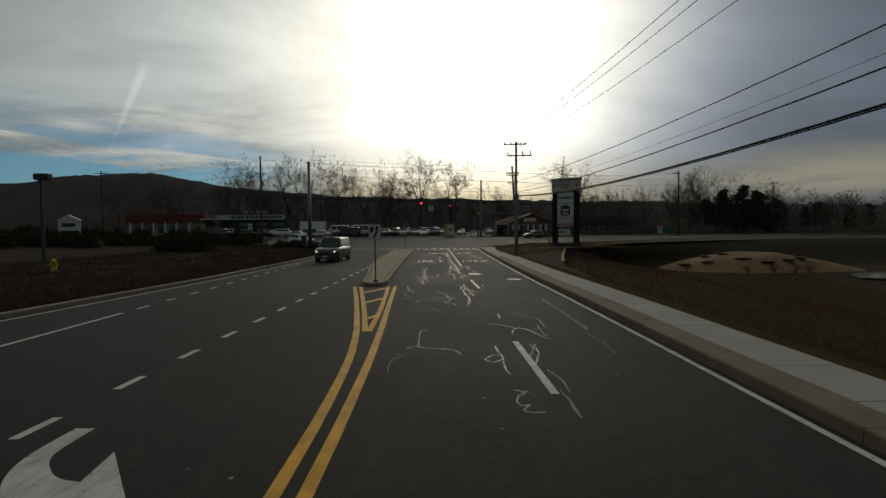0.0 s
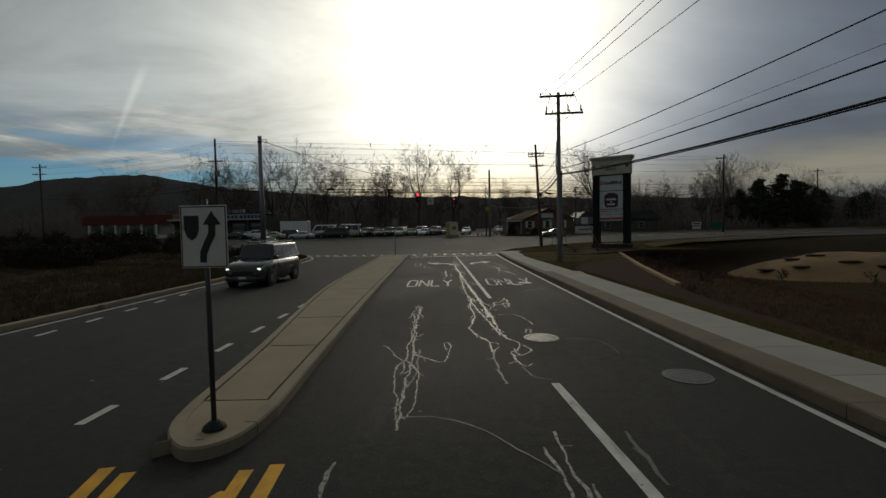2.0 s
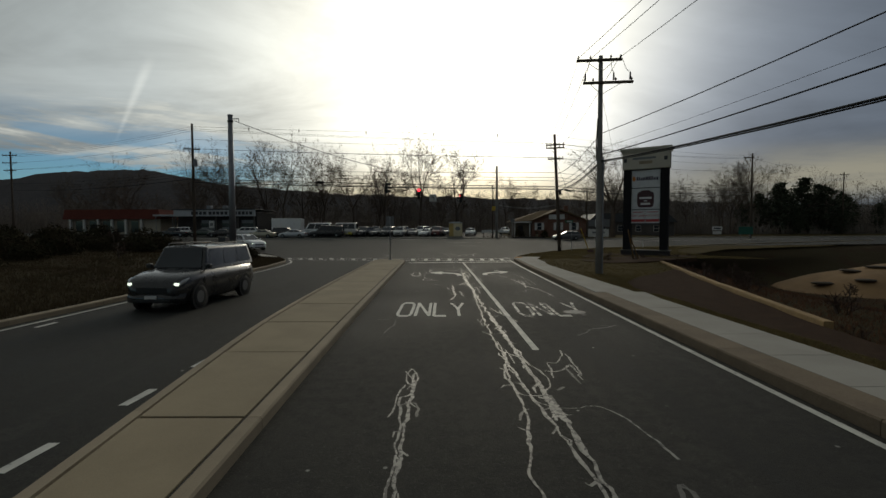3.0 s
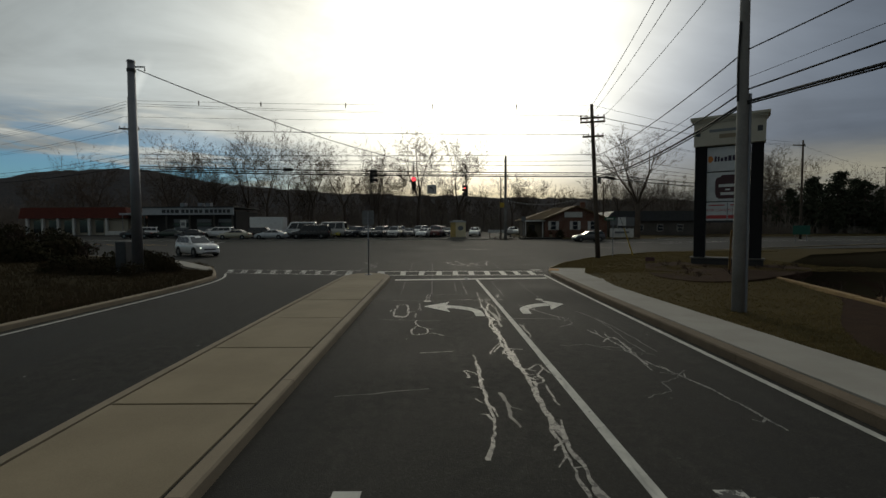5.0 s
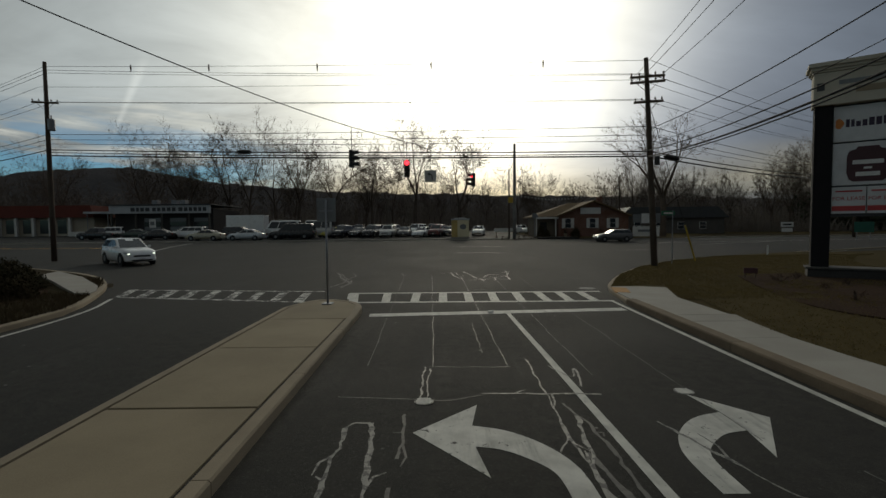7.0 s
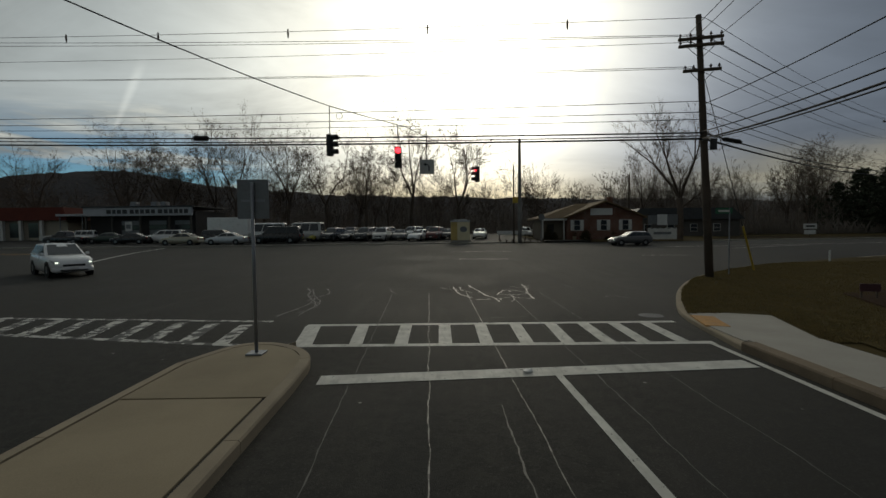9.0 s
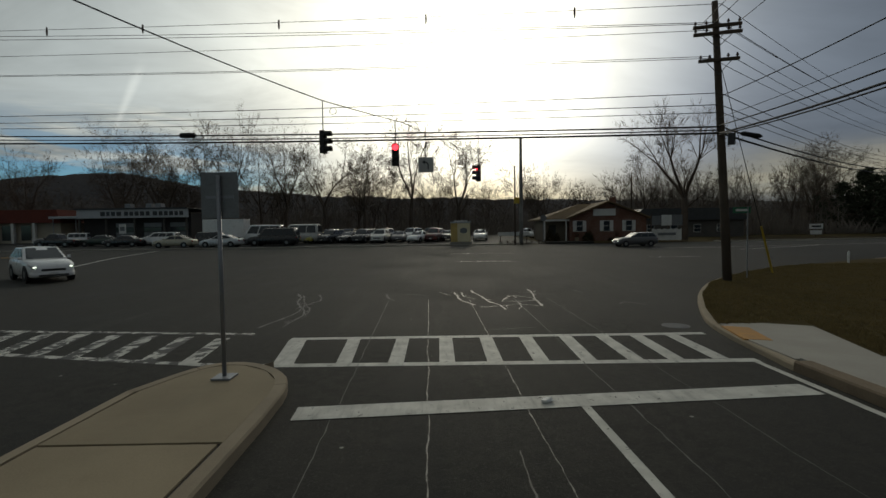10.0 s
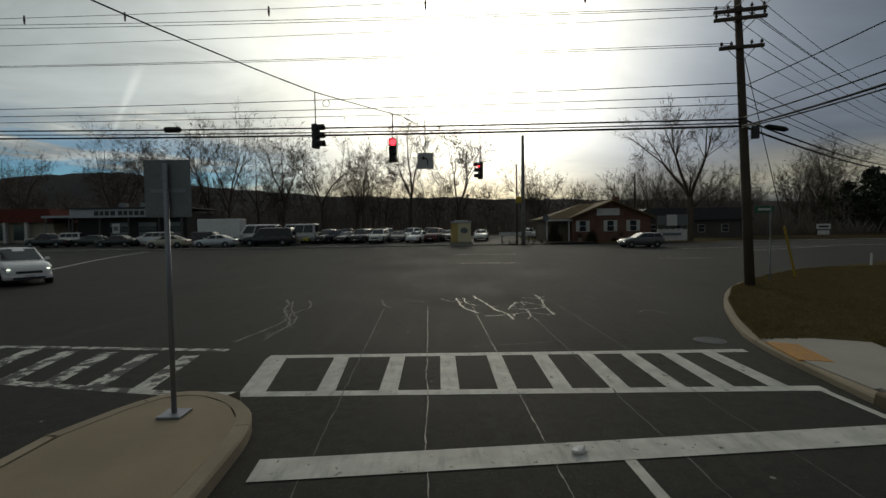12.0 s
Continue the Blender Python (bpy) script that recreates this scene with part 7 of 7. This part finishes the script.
for a, b in zip(rings[1:], rings[2:]):
    for k in range(M):
        bm.faces.new((a[k], a[(k + 1) % M], b[(k + 1) % M], b[k]))
bm.faces.new(rings[1][::-1])
for v in rings[0]:
    bm.verts.remove(v)
mound = part("sandy_mound", bm, SAND, smooth=True)
structure(mound, "tan sandy mound with dark soil patches in the hollow", "mound")
for k, (u, v) in enumerate(((-0.78, -0.12), (-0.6, -0.3), (-0.5, 0.05), (-0.34, -0.02), (-0.3, -0.42), (-0.14, -0.6), (0.1, -0.55), (0.3, -0.4))):
    x, y = 41.5 + 12.5 * u, 61 + 8.5 * v
    rr = u * u + v * v
    bm = bmesh.new()
    bmesh.ops.create_icosphere(bm, subdivisions=2, radius=1.0)
    for q in bm.verts:
        q.co = Vector((q.co.x * 0.95, q.co.y * 0.7, q.co.z * 0.12)) * (1 + 0.25 * noise.noise(q.co * 2 + Vector((k, 0, 0))))
    p = part("soil_patch", bm, DARK_SOIL, mound, "dark soil heap", True)
    p.matrix_world = pose(x, y, -3.25 + 2.35 * (1 - rr) ** 1.15 + 0.03, 0, 0, k * 40)
pond = part("pond", prism([(42.5, 46.5), (52, 42), (62, 48), (60, 55), (50, 52.6), (44.5, 50.6)], -3.0, -2.86), WATER)
structure(pond, "small still pond in the hollow reflecting the sky", "water")

# ---- trees and shrubs ----
class Mesh:
    """Tubes gathered as plain lists."""

    def __init__(self):
        self.v, self.f = [], []

    def limb(self, a, b, ra, rb, sides):
        d = b - a
        if d.length < 1e-4:
            return
        d.normalize()
        u = d.cross(Vector((0, 0, 1)) if abs(d.z) < 0.95 else Vector((1, 0, 0))).normalized()
        w_ = d.cross(u)
        o = len(self.v)
        for p, r in ((a, ra), (b, rb)):
            for k in range(sides):
                t_ = 2 * math.pi * k / sides
                self.v.append(p + (u * math.cos(t_) + w_ * math.sin(t_)) * r)
        for k in range(sides):
            self.f.append((o + k, o + (k + 1) % sides, o + sides + (k + 1) % sides, o + sides + k))

    def made(self, name):
        me = bpy.data.meshes.new(name)
        me.from_pydata([tuple(p) for p in self.v], [], self.f)
        return me


def grow(trunk, crown, p, d, length, r, level, rnd, deep, wide, thin):
    """One limb in bent pieces; it forks at its end and throws side limbs, the last ones single twigs."""
    n = 4 if level == 0 else (3 if level < deep - 1 else 2 if level < deep else 1)
    nodes = []
    for i in range(n):
        d = (d + Vector((rnd.uniform(-1, 1), rnd.uniform(-1, 1), rnd.uniform(-0.5, 0.9))) * (0.05 if level == 0 else 0.16)).normalized()
        q = p + d * (length / n)
        r2 = max(r * (0.93 if level == 0 else 0.84 if level < deep else 0.3), thin * 0.3)
        (trunk if level <= 2 else crown).limb(p, q, r, r2, (10, 7, 5, 3, 3)[min(level, 4)])
        p, r = q, r2
        nodes.append((p.copy(), d.copy(), r))
    if level >= deep:
        return
    turn = rnd.uniform(0, 6.3)
    ends = (3, 2, 2, 2, 3, 3)[min(level, 5)]
    sides = (2, 3, 4, 4, 4, 3)[min(level, 5)]
    for k in range(ends + sides):
        end = k < ends
        q, e, rr = nodes[-1] if end else nodes[rnd.randrange(n // 2 if level < 2 else 0, n)]
        a = turn + 6.283 * k / ends + rnd.uniform(-0.5, 0.5) if end else rnd.uniform(0, 6.3)
        u = e.orthogonal().normalized()
        side = u * math.cos(a) + e.cross(u) * math.sin(a)
        lean = rnd.uniform(0.22, 0.50) * wide if end else rnd.uniform(0.55, 1.05) * wide
        nd = (e + side * lean + Vector((0, 0, 0.12 if level < 3 else 0.0))).normalized()
        grow(trunk, crown, q, nd, length * (rnd.uniform(0.66, 0.86) if end else rnd.uniform(0.42, 0.64)) * (1 if level < 2 else 0.82) * (1.25 if level == 0 and end else 1), max(min(rr * (rnd.uniform(0.60, 0.74) if end else rnd.uniform(0.30, 0.44)), 1 if level < 3 else 2.2 * thin), thin), level + 1, rnd, deep, wide, thin)


def bare_tree_meshes(seed, height, wide=1.0, clear=0.34, stem=0.015, deep=5, thin=0.015):
    """A leafless broadleaf tree: a clear trunk, rising limbs and a rounded crown of fine twigs."""
    rnd = random.Random(seed)
    trunk, crown = Mesh(), Mesh()
    grow(trunk, crown, Vector((0, 0, -0.2)), Vector((0, 0, 1)), height * clear, height * stem, 0, rnd, deep, wide, thin)
    k = height / max(p.z for p in crown.v)
    for m in (trunk, crown):
        for p in m.v:
            p.x, p.y, p.z = p.x * k, p.y * k, p.z * k
    return trunk.made("trunk"), crown.made("crown")


def bare_tree(meshes, x, y, z, scale, turn, label):
    t = thing("bare_tree", (x, y, z), label, "tree", "bare trees behind the lots", turn)
    t.scale = (scale, scale, scale)
    part("trunk", meshes[0], BARK, t)
    part("crown", meshes[1], TWIG, t, "bare twigs")
    return t


KINDS = [bare_tree_meshes(s, 20.0, sp, cl) for s, sp, cl in ((3, 1.25, 0.30), (8, 1.45, 0.26), (15, 1.1, 0.34), (21, 1.5, 0.28), (33, 1.35, 0.32), (38, 1.2, 0.24))]


WIDE = bare_tree_meshes(54, 18.5, 1.15, 0.40, 0.033, 5, 0.016)
bare_tree(WIDE, 29.6, 103.2, 0.5, 1.0, 40, "large bare spreading tree beside the notice frame")
for k, (x, y, h) in enumerate(((-76, 131, 17), (-84, 138, 14), (-60, 131, 19), (-55, 136, 21), (-51, 132, 17), (-45, 136, 20), (-39, 131, 21.5), (-36, 137, 19), (-30, 133, 20), (-22, 131, 18.5), (-17, 138, 15), (-14.5, 130, 18), (-11.5, 139, 14), (-6.2, 131, 22.5), (-2.5, 141, 14), (2.6, 132, 19), (9, 142, 12), (14.5, 133, 13), (21, 141, 13), (37, 131, 15), (45, 138, 13), (62, 140, 14), (73, 136, 16), (80, 142, 18), (66, 128, 14), (90, 150, 17), (104, 150, 16), (118, 158, 15), (-105, 150, 15), (-64, 140, 19))):
    bare_tree(KINDS[(k * 2 + k // 3) % 6], x, y, 1.0, h * 1.18 / 20, k * 77, "tall bare deciduous tree behind the lots")


# smaller trees that fill the edge of the woods
MEDIUM = [bare_tree_meshes(s, 12.0, sp, cl, 0.012, 4, 0.022) for s, sp, cl in ((61, 1.3, 0.28), (67, 1.5, 0.22), (71, 1.15, 0.32), (77, 1.4, 0.26))]
rnd = random.Random(31)
for k in range(70):
    x = -95 + 3.35 * k + rnd.uniform(-1.8, 1.8)
    h = rnd.uniform(10.5, 14.5) * (0.85 if -12 < x < 30 else 1.0)
    t = bare_tree(MEDIUM[k % 4], x, rnd.uniform(133, 152), 0.8, h / 12, k * 83, "young bare tree at the edge of the woods")
    t["group"] = "young trees at the woods"

# woods behind the lots: thousands of slender stems with limbs and twigs, as one mass
rnd = random.Random(5)
wv, wf = [], []


def sliver(p, q, r):
    """A thin pointed stick from p to q."""
    d = (q - p).normalized()
    u = d.cross(Vector((rnd.gauss(0, 1), rnd.gauss(0, 1), rnd.gauss(0, 1)))).normalized() * r
    v = d.cross(u)
    o = len(wv)
    wv.extend(((p + u)[:], (p - u * 0.5 + v * 0.87)[:], (p - u * 0.5 - v * 0.87)[:], q[:]))
    wf.extend(((o, o + 1, o + 3), (o + 1, o + 2, o + 3), (o + 2, o, o + 3)))


def slender_tree(x, y, z, h):
    top = Vector((x + rnd.uniform(-0.08, 0.08) * h, y + rnd.uniform(-0.08, 0.08) * h, z + h))
    foot = Vector((x, y, z))
    sliver(foot, top, h * 0.011 + 0.03)
    for k in range(12):
        u = 0.14 + 0.82 * rnd.random()
        p = foot.lerp(top, u)
        a = rnd.uniform(0, 6.3)
        l = h * (0.10 + 0.30 * (1 - u)) * rnd.uniform(0.8, 1.25)
        q = p + Vector((math.cos(a) * l * 0.75, math.sin(a) * l * 0.75, l * rnd.uniform(0.5, 0.95)))
        sliver(p, q, 0.030)
        for _ in range(4):
            m = p.lerp(q, rnd.uniform(0.3, 1.0))
            sliver(m, m + Vector((rnd.uniform(-1, 1), rnd.uniform(-1, 1), rnd.uniform(0.0, 1.2))) * (l * 0.34), 0.017)


for _ in range(3000):
    x, y = rnd.uniform(-175, 140), 131 + 45 * rnd.random() ** 1.3
    h = rnd.uniform(6.0, 11.0) * (0.92 + 0.35 * noise.noise(Vector((x * 0.03, y * 0.03, 1)))) * (0.75 + 0.25 * min(1, (y - 130) / 15))
    if x > 40:
        h *= 1.12
    slender_tree(x, y, 0.7, h)
me = bpy.data.meshes.new("far_woods")
me.from_pydata(wv, [], wf)
tagged(part("far_woods", me, WOODS), "dense bare winter woods behind the lots", "woods", kind="stuff")
# undergrowth at the foot of the trees
bm_v, bm_f = [], []
for _ in range(60000):
    x, y = rnd.uniform(-170, 140), rnd.uniform(129, 160)
    h = (0.5 + 3.0 * rnd.random()) * (0.8 + 0.6 * noise.noise(Vector((x * 0.09, y * 0.09, 1))))
    a = rnd.uniform(0, 3.14)
    dx, dy = 0.016 * math.cos(a), 0.016 * math.sin(a)
    lx, ly = h * rnd.uniform(-0.5, 0.5), h * rnd.uniform(-0.5, 0.5)
    o = len(bm_v)
    bm_v += [(x - dx, y - dy, 0.5), (x + dx, y + dy, 0.5), (x + lx * 0.4 + dx, y + ly * 0.4 + dy, 0.6 + h * 0.55), (x + lx, y + ly, 0.6 + h)]
    bm_f.append((o, o + 1, o + 2, o + 3))
me = bpy.data.meshes.new("undergrowth")
me.from_pydata(bm_v, [], bm_f)
tagged(part("undergrowth", me, WOODS), "dark tangled undergrowth at the foot of the woods", "undergrowth", kind="stuff")


def conifer_mesh(seed, h, full):
    """A ragged pine: whorls of drooping limbs, each a spray of small needle clumps, with gaps between."""
    r_ = random.Random(seed)
    v, f = [], []
    for i in range(30):
        u = i / 30
        z = h * (0.12 + 0.86 * u)
        reach = h * full * (math.sin(math.pi * min(1, 0.28 + 0.72 * (1 - u) * 0.9)) ** 0.8) * (1 - u * u * 0.75) * r_.uniform(0.75, 1.2)
        for k in range(6):
            a = r_.uniform(0, 6.3)
            l = reach * r_.uniform(0.55, 1.1)
            way = Vector((math.cos(a), math.sin(a), r_.uniform(-0.25, 0.30)))
            for j in range(16):
                c = Vector((0, 0, z)) + way * (l * (0.25 + 0.75 * (j + r_.random()) / 16)) + Vector((r_.gauss(0, 0.22), r_.gauss(0, 0.22), r_.gauss(0, 0.18)))
                p, q = [Vector((r_.gauss(0, 1), r_.gauss(0, 1), r_.gauss(0, 0.6))).normalized() * r_.uniform(0.18, 0.42) for _ in range(2)]
                o = len(v)
                v += [c - p, c + q, c + p, c - q * 0.6]
                f.append((o, o + 1, o + 2, o + 3))
    me = bpy.data.meshes.new("crown")
    me.from_pydata([tuple(p) for p in v], [], f)
    return me


CON = [conifer_mesh(s, 14.0, fl) for s, fl in ((2, 0.33), (4, 0.42), (6, 0.30), (9, 0.48))]
for k, (x, y, h) in enumerate(((77, 134, 10.5), (80, 131, 11.5), (83, 136, 13.5), (85.5, 132, 12), (88, 135, 14.5), (90.5, 131, 12), (93, 136, 13), (96, 133, 10.5), (73, 135, 8), (100, 136, 9.5), (105, 133, 8), (112, 137, 9.5), (119, 134, 7.5), (128, 138, 9), (82, 128.5, 7), (92, 128.5, 6.5))):
    t = thing("conifer", (x, y, 0.3), "dark green ragged pine at the edge of the woods", "tree", "conifers", k * 50)
    t.scale = (h / 14,) * 3
    part("trunk", tube([(0, 0, -0.3), (0, 0, 13)], [0.22, 0.04], 8), BARK, t)
    part("crown", CON[k % 4], NEEDLE, t, "dark needles")


def shrub_mesh(seed, leafy=True):
    """A rounded mass of small leaves or twigs."""
    r_ = random.Random(seed)
    v, f = [], []
    for _ in range(1700 if leafy else 700):
        d = Vector((r_.gauss(0, 1), r_.gauss(0, 1), abs(r_.gauss(0, 1)))).normalized()
        q = r_.uniform(0.55, 1.0) * (1 + 0.22 * noise.noise(d * 2.3 + Vector((seed, 0, 0))))
        p = Vector((d.x * q, d.y * q, d.z * q * 0.9 + 0.03))
        s = (0.032 if leafy else 0.018) * r_.uniform(0.7, 1.5)
        a = Vector((r_.gauss(0, 1), r_.gauss(0, 1), r_.gauss(0, 1))).normalized()
        b = a.cross(d)
        b = b.normalized() if b.length > 1e-3 else Vector((1, 0, 0))
        o = len(v)
        if leafy:
            v += [p - a * s * 1.5, p + b * s, p + a * s * 1.5, p - b * s]
        else:
            v += [p - d * 0.35 * q - b * s, p - d * 0.35 * q + b * s, p + d * 0.12 + b * s * 0.4 + a * 0.05, p + d * 0.12 - b * s * 0.4 + a * 0.05]
        f.append((o, o + 1, o + 2, o + 3))
    me = bpy.data.meshes.new("leaves" if leafy else "twigs")
    me.from_pydata([tuple(p) for p in v], [], f)
    return me


LEAFY = [shrub_mesh(s) for s in (1, 2, 3)]
DRY = []
for s in (11, 12, 13):
    tm, cm = bare_tree_meshes(s, 14.0, 1.5, 0.16, 0.012, 3, 0.07)
    vs = [tuple(v.co / 14.0) for m in (tm, cm) for v in m.vertices]
    off = len(tm.vertices)
    me = bpy.data.meshes.new("twigs")
    me.from_pydata([(x * 1.5, y * 1.5, max(-0.05, z - 0.2) * 1.2) for x, y, z in vs], [], [tuple(p.vertices) for p in tm.polygons] + [tuple(i + off for i in p.vertices) for p in cm.polygons])
    DRY.append(me)
STEMS = mesh_of(tube([(0, 0, -0.1), (0.02, 0.01, 0.3), (0.1, 0.05, 0.6)], [0.05, 0.04, 0.02], 6), "stem")


def shrub(x, y, z, s, h, k, dry, label, group):
    t = thing("shrub", (x, y, z), label, "shrub", group, k * 67)
    t.scale = (s, s, h)
    part("stem", STEMS, BARK, t)
    part("foliage", (DRY if dry else LEAFY)[k % 3], DRY_SHRUB if dry else SHRUB, t)
    return t


rnd = random.Random(9)
for k, (x, y, s, h) in enumerate(((-14.5, 54.0, 0.8, 0.9), (-14.8, 52.0, 0.7, 0.75), (-15.6, 55.2, 0.9, 1.1), (-17.2, 57.0, 0.9, 1.1), (-16.3, 51.6, 1.0, 1.0), (-17.2, 54.2, 1.1, 1.2), (-18.6, 58.2, 0.9, 1.2), (-18.3, 52.6, 1.2, 1.2), (-16.1, 56.4, 0.7, 0.7))):
    shrub(x, y, 0.15, s, h, k, False, "dark clipped evergreen shrub round the signal pole", "shrubs at the corner")
for k in range(120):
    x = rnd.uniform(-62, -20)
    y = rnd.uniform(40, 72) - max(0, -x - 34) * 0.45
    s = rnd.uniform(0.9, 1.9)
    if y > 43.5 - 0.9 * x:
        y = 43.5 - 0.9 * x - rnd.uniform(0, 6)
    if y > 46 - 0.72 * x:
        y -= 5
    shrub(x, y, 0.1 + (-11 - x) * 0.036, s, s * rnd.uniform(0.75, 1.15), k, k % 4 == 0, "dark leggy bush in the rough verge", "bushes in the verge")
for k in range(26):
    y = rnd.uniform(22, 53)
    x = lerp_line(WALL, y) + rnd.uniform(0.5, 5.0)
    s = rnd.uniform(0.5, 1.1)
    shrub(x, y, -0.3 - 0.14 * (x - lerp_line(WALL, y)), s, s, k, True, "low reddish dry bush on the planted bank", "bushes on the bank")
for k, (x, y) in enumerate(((13.2, 55.6), (14.2, 55.1), (15.4, 54.8), (12.6, 57.2), (17.9, 55.4), (16.6, 54.6), (11.6, 54.6), (10.6, 52.4), (12.4, 52.2), (10.2, 50.8), (13.6, 53.4), (11.6, 56.6))):
    shrub(x, y, 0.12, 0.45 + 0.1 * (k % 3), 0.3 + 0.07 * (k % 2), k, True, "small dry bush round the pylon sign", "bushes round the sign")
for k, (x, y) in enumerate(((37.5, 51.6), (39.5, 51.0), (41.2, 51.4), (29.2, 54.5), (34, 51.0))):
    shrub(x, y, -2.9, 1.3, 1.2, k, True, "round dry bush in the hollow", "bushes in the hollow")
for k in range(11):
    shrub(6.2 + k * 0.72, 98.9 + 0.3 * (k % 3), 0.62, 0.55, 0.5, k, True, "low reddish dry bush along the far kerb", "bushes along the far kerb")
for k, (x, y, s, h) in enumerate(((17.3, 102.2, 0.75, 1.5), (12.5, 101.8, 0.6, 1.9), (13.4, 102.3, 0.5, 1.2), (22.2, 102.6, 0.5, 0.6), (25.3, 102.9, 0.45, 1.5), (20.2, 102.7, 0.4, 0.5))):
    shrub(x, y, 0.7, s, h, k, False, "dark evergreen shrub before the brick house", "shrubs before the house")
bed = part("mulch_bed", prism(smooth_line([(11.0, 57.8), (9.6, 54.6), (8.9, 52.6), (8.7, 50.8), (9.4, 49.2), (11.5, 49.6), (14.5, 51.5), (18.0, 54.0), (18.6, 56.6), (16.4, 59.2), (13.2, 59.6), (11.4, 58.8)]), -0.1, 0.15), MULCH)
structure(bed, "dark mulch bed round the pylon sign", "planting bed")
bed = part("mulch_bed", prism([(-17.0 + 3.0 * math.cos(2 * math.pi * k / 20), 54.0 + 2.6 * math.sin(2 * math.pi * k / 20)) for k in range(20)], -0.1, 0.24), MULCH)
structure(bed, "dark mulch bed under the corner shrubs", "planting bed")

# wooded hill on the skyline
RIDGE = [(-1500, 40), (-800, 52), (-560, 66), (-488, 73), (-416, 81), (-345, 75), (-260, 59), (-161, 51), (-60, 46), (80, 42), (300, 38), (700, 30), (1500, 22)]
xs = [-1500 + 6 * k for k in range(501)]
vv, ff = [], []
for j in range(10):
    u = j / 9
    for x in xs:
        h = np.interp(x, [p[0] for p in RIDGE], [p[1] for p in RIDGE])
        zz = h * math.sin(u * math.pi / 2) + (3.2 * noise.noise(Vector((x * 0.02, u * 6, 0))) + 2.6 * noise.noise(Vector((x * 0.13, u * 20, 2)))) * min(1, u * 3)
        vv.append((x, 430 + 170 * u, zz - 4))
for j in range(9):
    for i in range(500):
        ff.append((j * 501 + i, j * 501 + i + 1, (j + 1) * 501 + i + 1, (j + 1) * 501 + i))
me = bpy.data.meshes.new("hill")
me.from_pydata(vv, [], ff)
structure(part("hill", me, HILL, smooth=True), "long dark wooded hill on the skyline", "hill")

apron = sheet("far_verge", lambda y: 11.1, lambda y: 130, steps(FAR_KERB_Y + 0.2, 134, 3.0), lambda x, y, u: 0.66 + min(0.5, (y - 97) * 0.012) - min(0.45, max(0, (x - 25) * 0.02)) + rough(x, y, 0.08), LAWN, 40)
structure(apron, "thin brown grass round the brick house", "grass")
drive = part("driveway", prism([(11.2, FAR_KERB_Y + 0.25), (16.5, FAR_KERB_Y + 0.25), (15.6, 103.0), (11.2, 103.0)], 0.5, 0.80), ASPHALT)
structure(drive, "short asphalt drive before the brick house", "driveway")

# grass blades on the lawn, the verge and the rough bank
def tufts(name, spots, mat, label, tall):
    r_ = random.Random(name)
    v, f = [], []
    for x, y, z in spots:
        for _ in range(3):
            a = r_.uniform(0, 6.3)
            h = tall * r_.uniform(0.5, 1.3)
            dx, dy = math.cos(a) * 0.012, math.sin(a) * 0.012
            lx, ly = r_.uniform(-0.5, 0.5) * h, r_.uniform(-0.5, 0.5) * h
            ox, oy = x + r_.uniform(-0.05, 0.05), y + r_.uniform(-0.05, 0.05)
            o = len(v)
            v += [(ox - dx, oy - dy, z - 0.01), (ox + dx, oy + dy, z - 0.01), (ox + lx, oy + ly, z + h)]
            f.append((o, o + 1, o + 2))
    me = bpy.data.meshes.new(name)
    me.from_pydata(v, [], f)
    return tagged(part(name, me, mat), label, "grass", kind="stuff")


rnd = random.Random(12)
spots = []
for _ in range(34000):
    y = rnd.uniform(53, 70)
    a = corner_left(y)
    x = a + 0.05 + (16 - 0.4 * (y - 53)) * rnd.random() ** 1.5
    spots.append((x, y, 0.135 + grade(y) + rough(x, y, 0.06)))
for _ in range(22000):
    y = rnd.uniform(-2, 53)
    a, b = pave_edge(y), grass_edge(y)
    u = rnd.random()
    x = a + (b - a) * u
    spots.append((x, y, 0.142 + rough(x, y, 0.05) * min(1, u * 6) - 0.10 * (x - a) / (lerp_line(WALL, y) - a) * drop(y)))
tufts("lawn_blades", spots, LAWN_BLADE, "short brown winter grass blades on lawn and verge", 0.034)
spots = []
for _ in range(30000):
    y = rnd.uniform(6, 60)
    b = lerp_line(LEFT_KERB, y) - 0.2
    x = b - 14 * rnd.random() ** 1.4
    if x > -19 and abs((y - 55.2) + (x + 13.1) * 0.98) < 1.1 + (x + 13) * -0.03 and y > 55:
        continue
    u = (x + 75) / (75 + b)
    spots.append((x, y, 0.12 + grade(y) + (1 - u) * 2.2 + rough(x, y, 0.18) * min(1, (1 - u) * 12)))
tufts("rough_blades", spots, BRUSH_BLADE, "dark rough grass blades on the verge", 0.16)

spots = []
for _ in range(42000):
    y = rnd.uniform(4, 66)
    a = lerp_line(WALL, y) + 0.3
    x = a + 26 * rnd.random() ** 1.3
    if y > 53 and x < 14.5 + (y - 53) * 1.1:
        continue
    u = min(1, (x - a) / (24 - a))
    z = -0.25 - 2.6 * u * u * (3 - 2 * u) + rough(x, y, 0.15) if y < 53 and x < 24 else terrain(x, y)
    spots.append((x, y, max(z, terrain(x, y))))
tufts("brush_blades", spots, BANK_BLADE, "reddish-brown dead brush and grass in the hollow", 0.12)
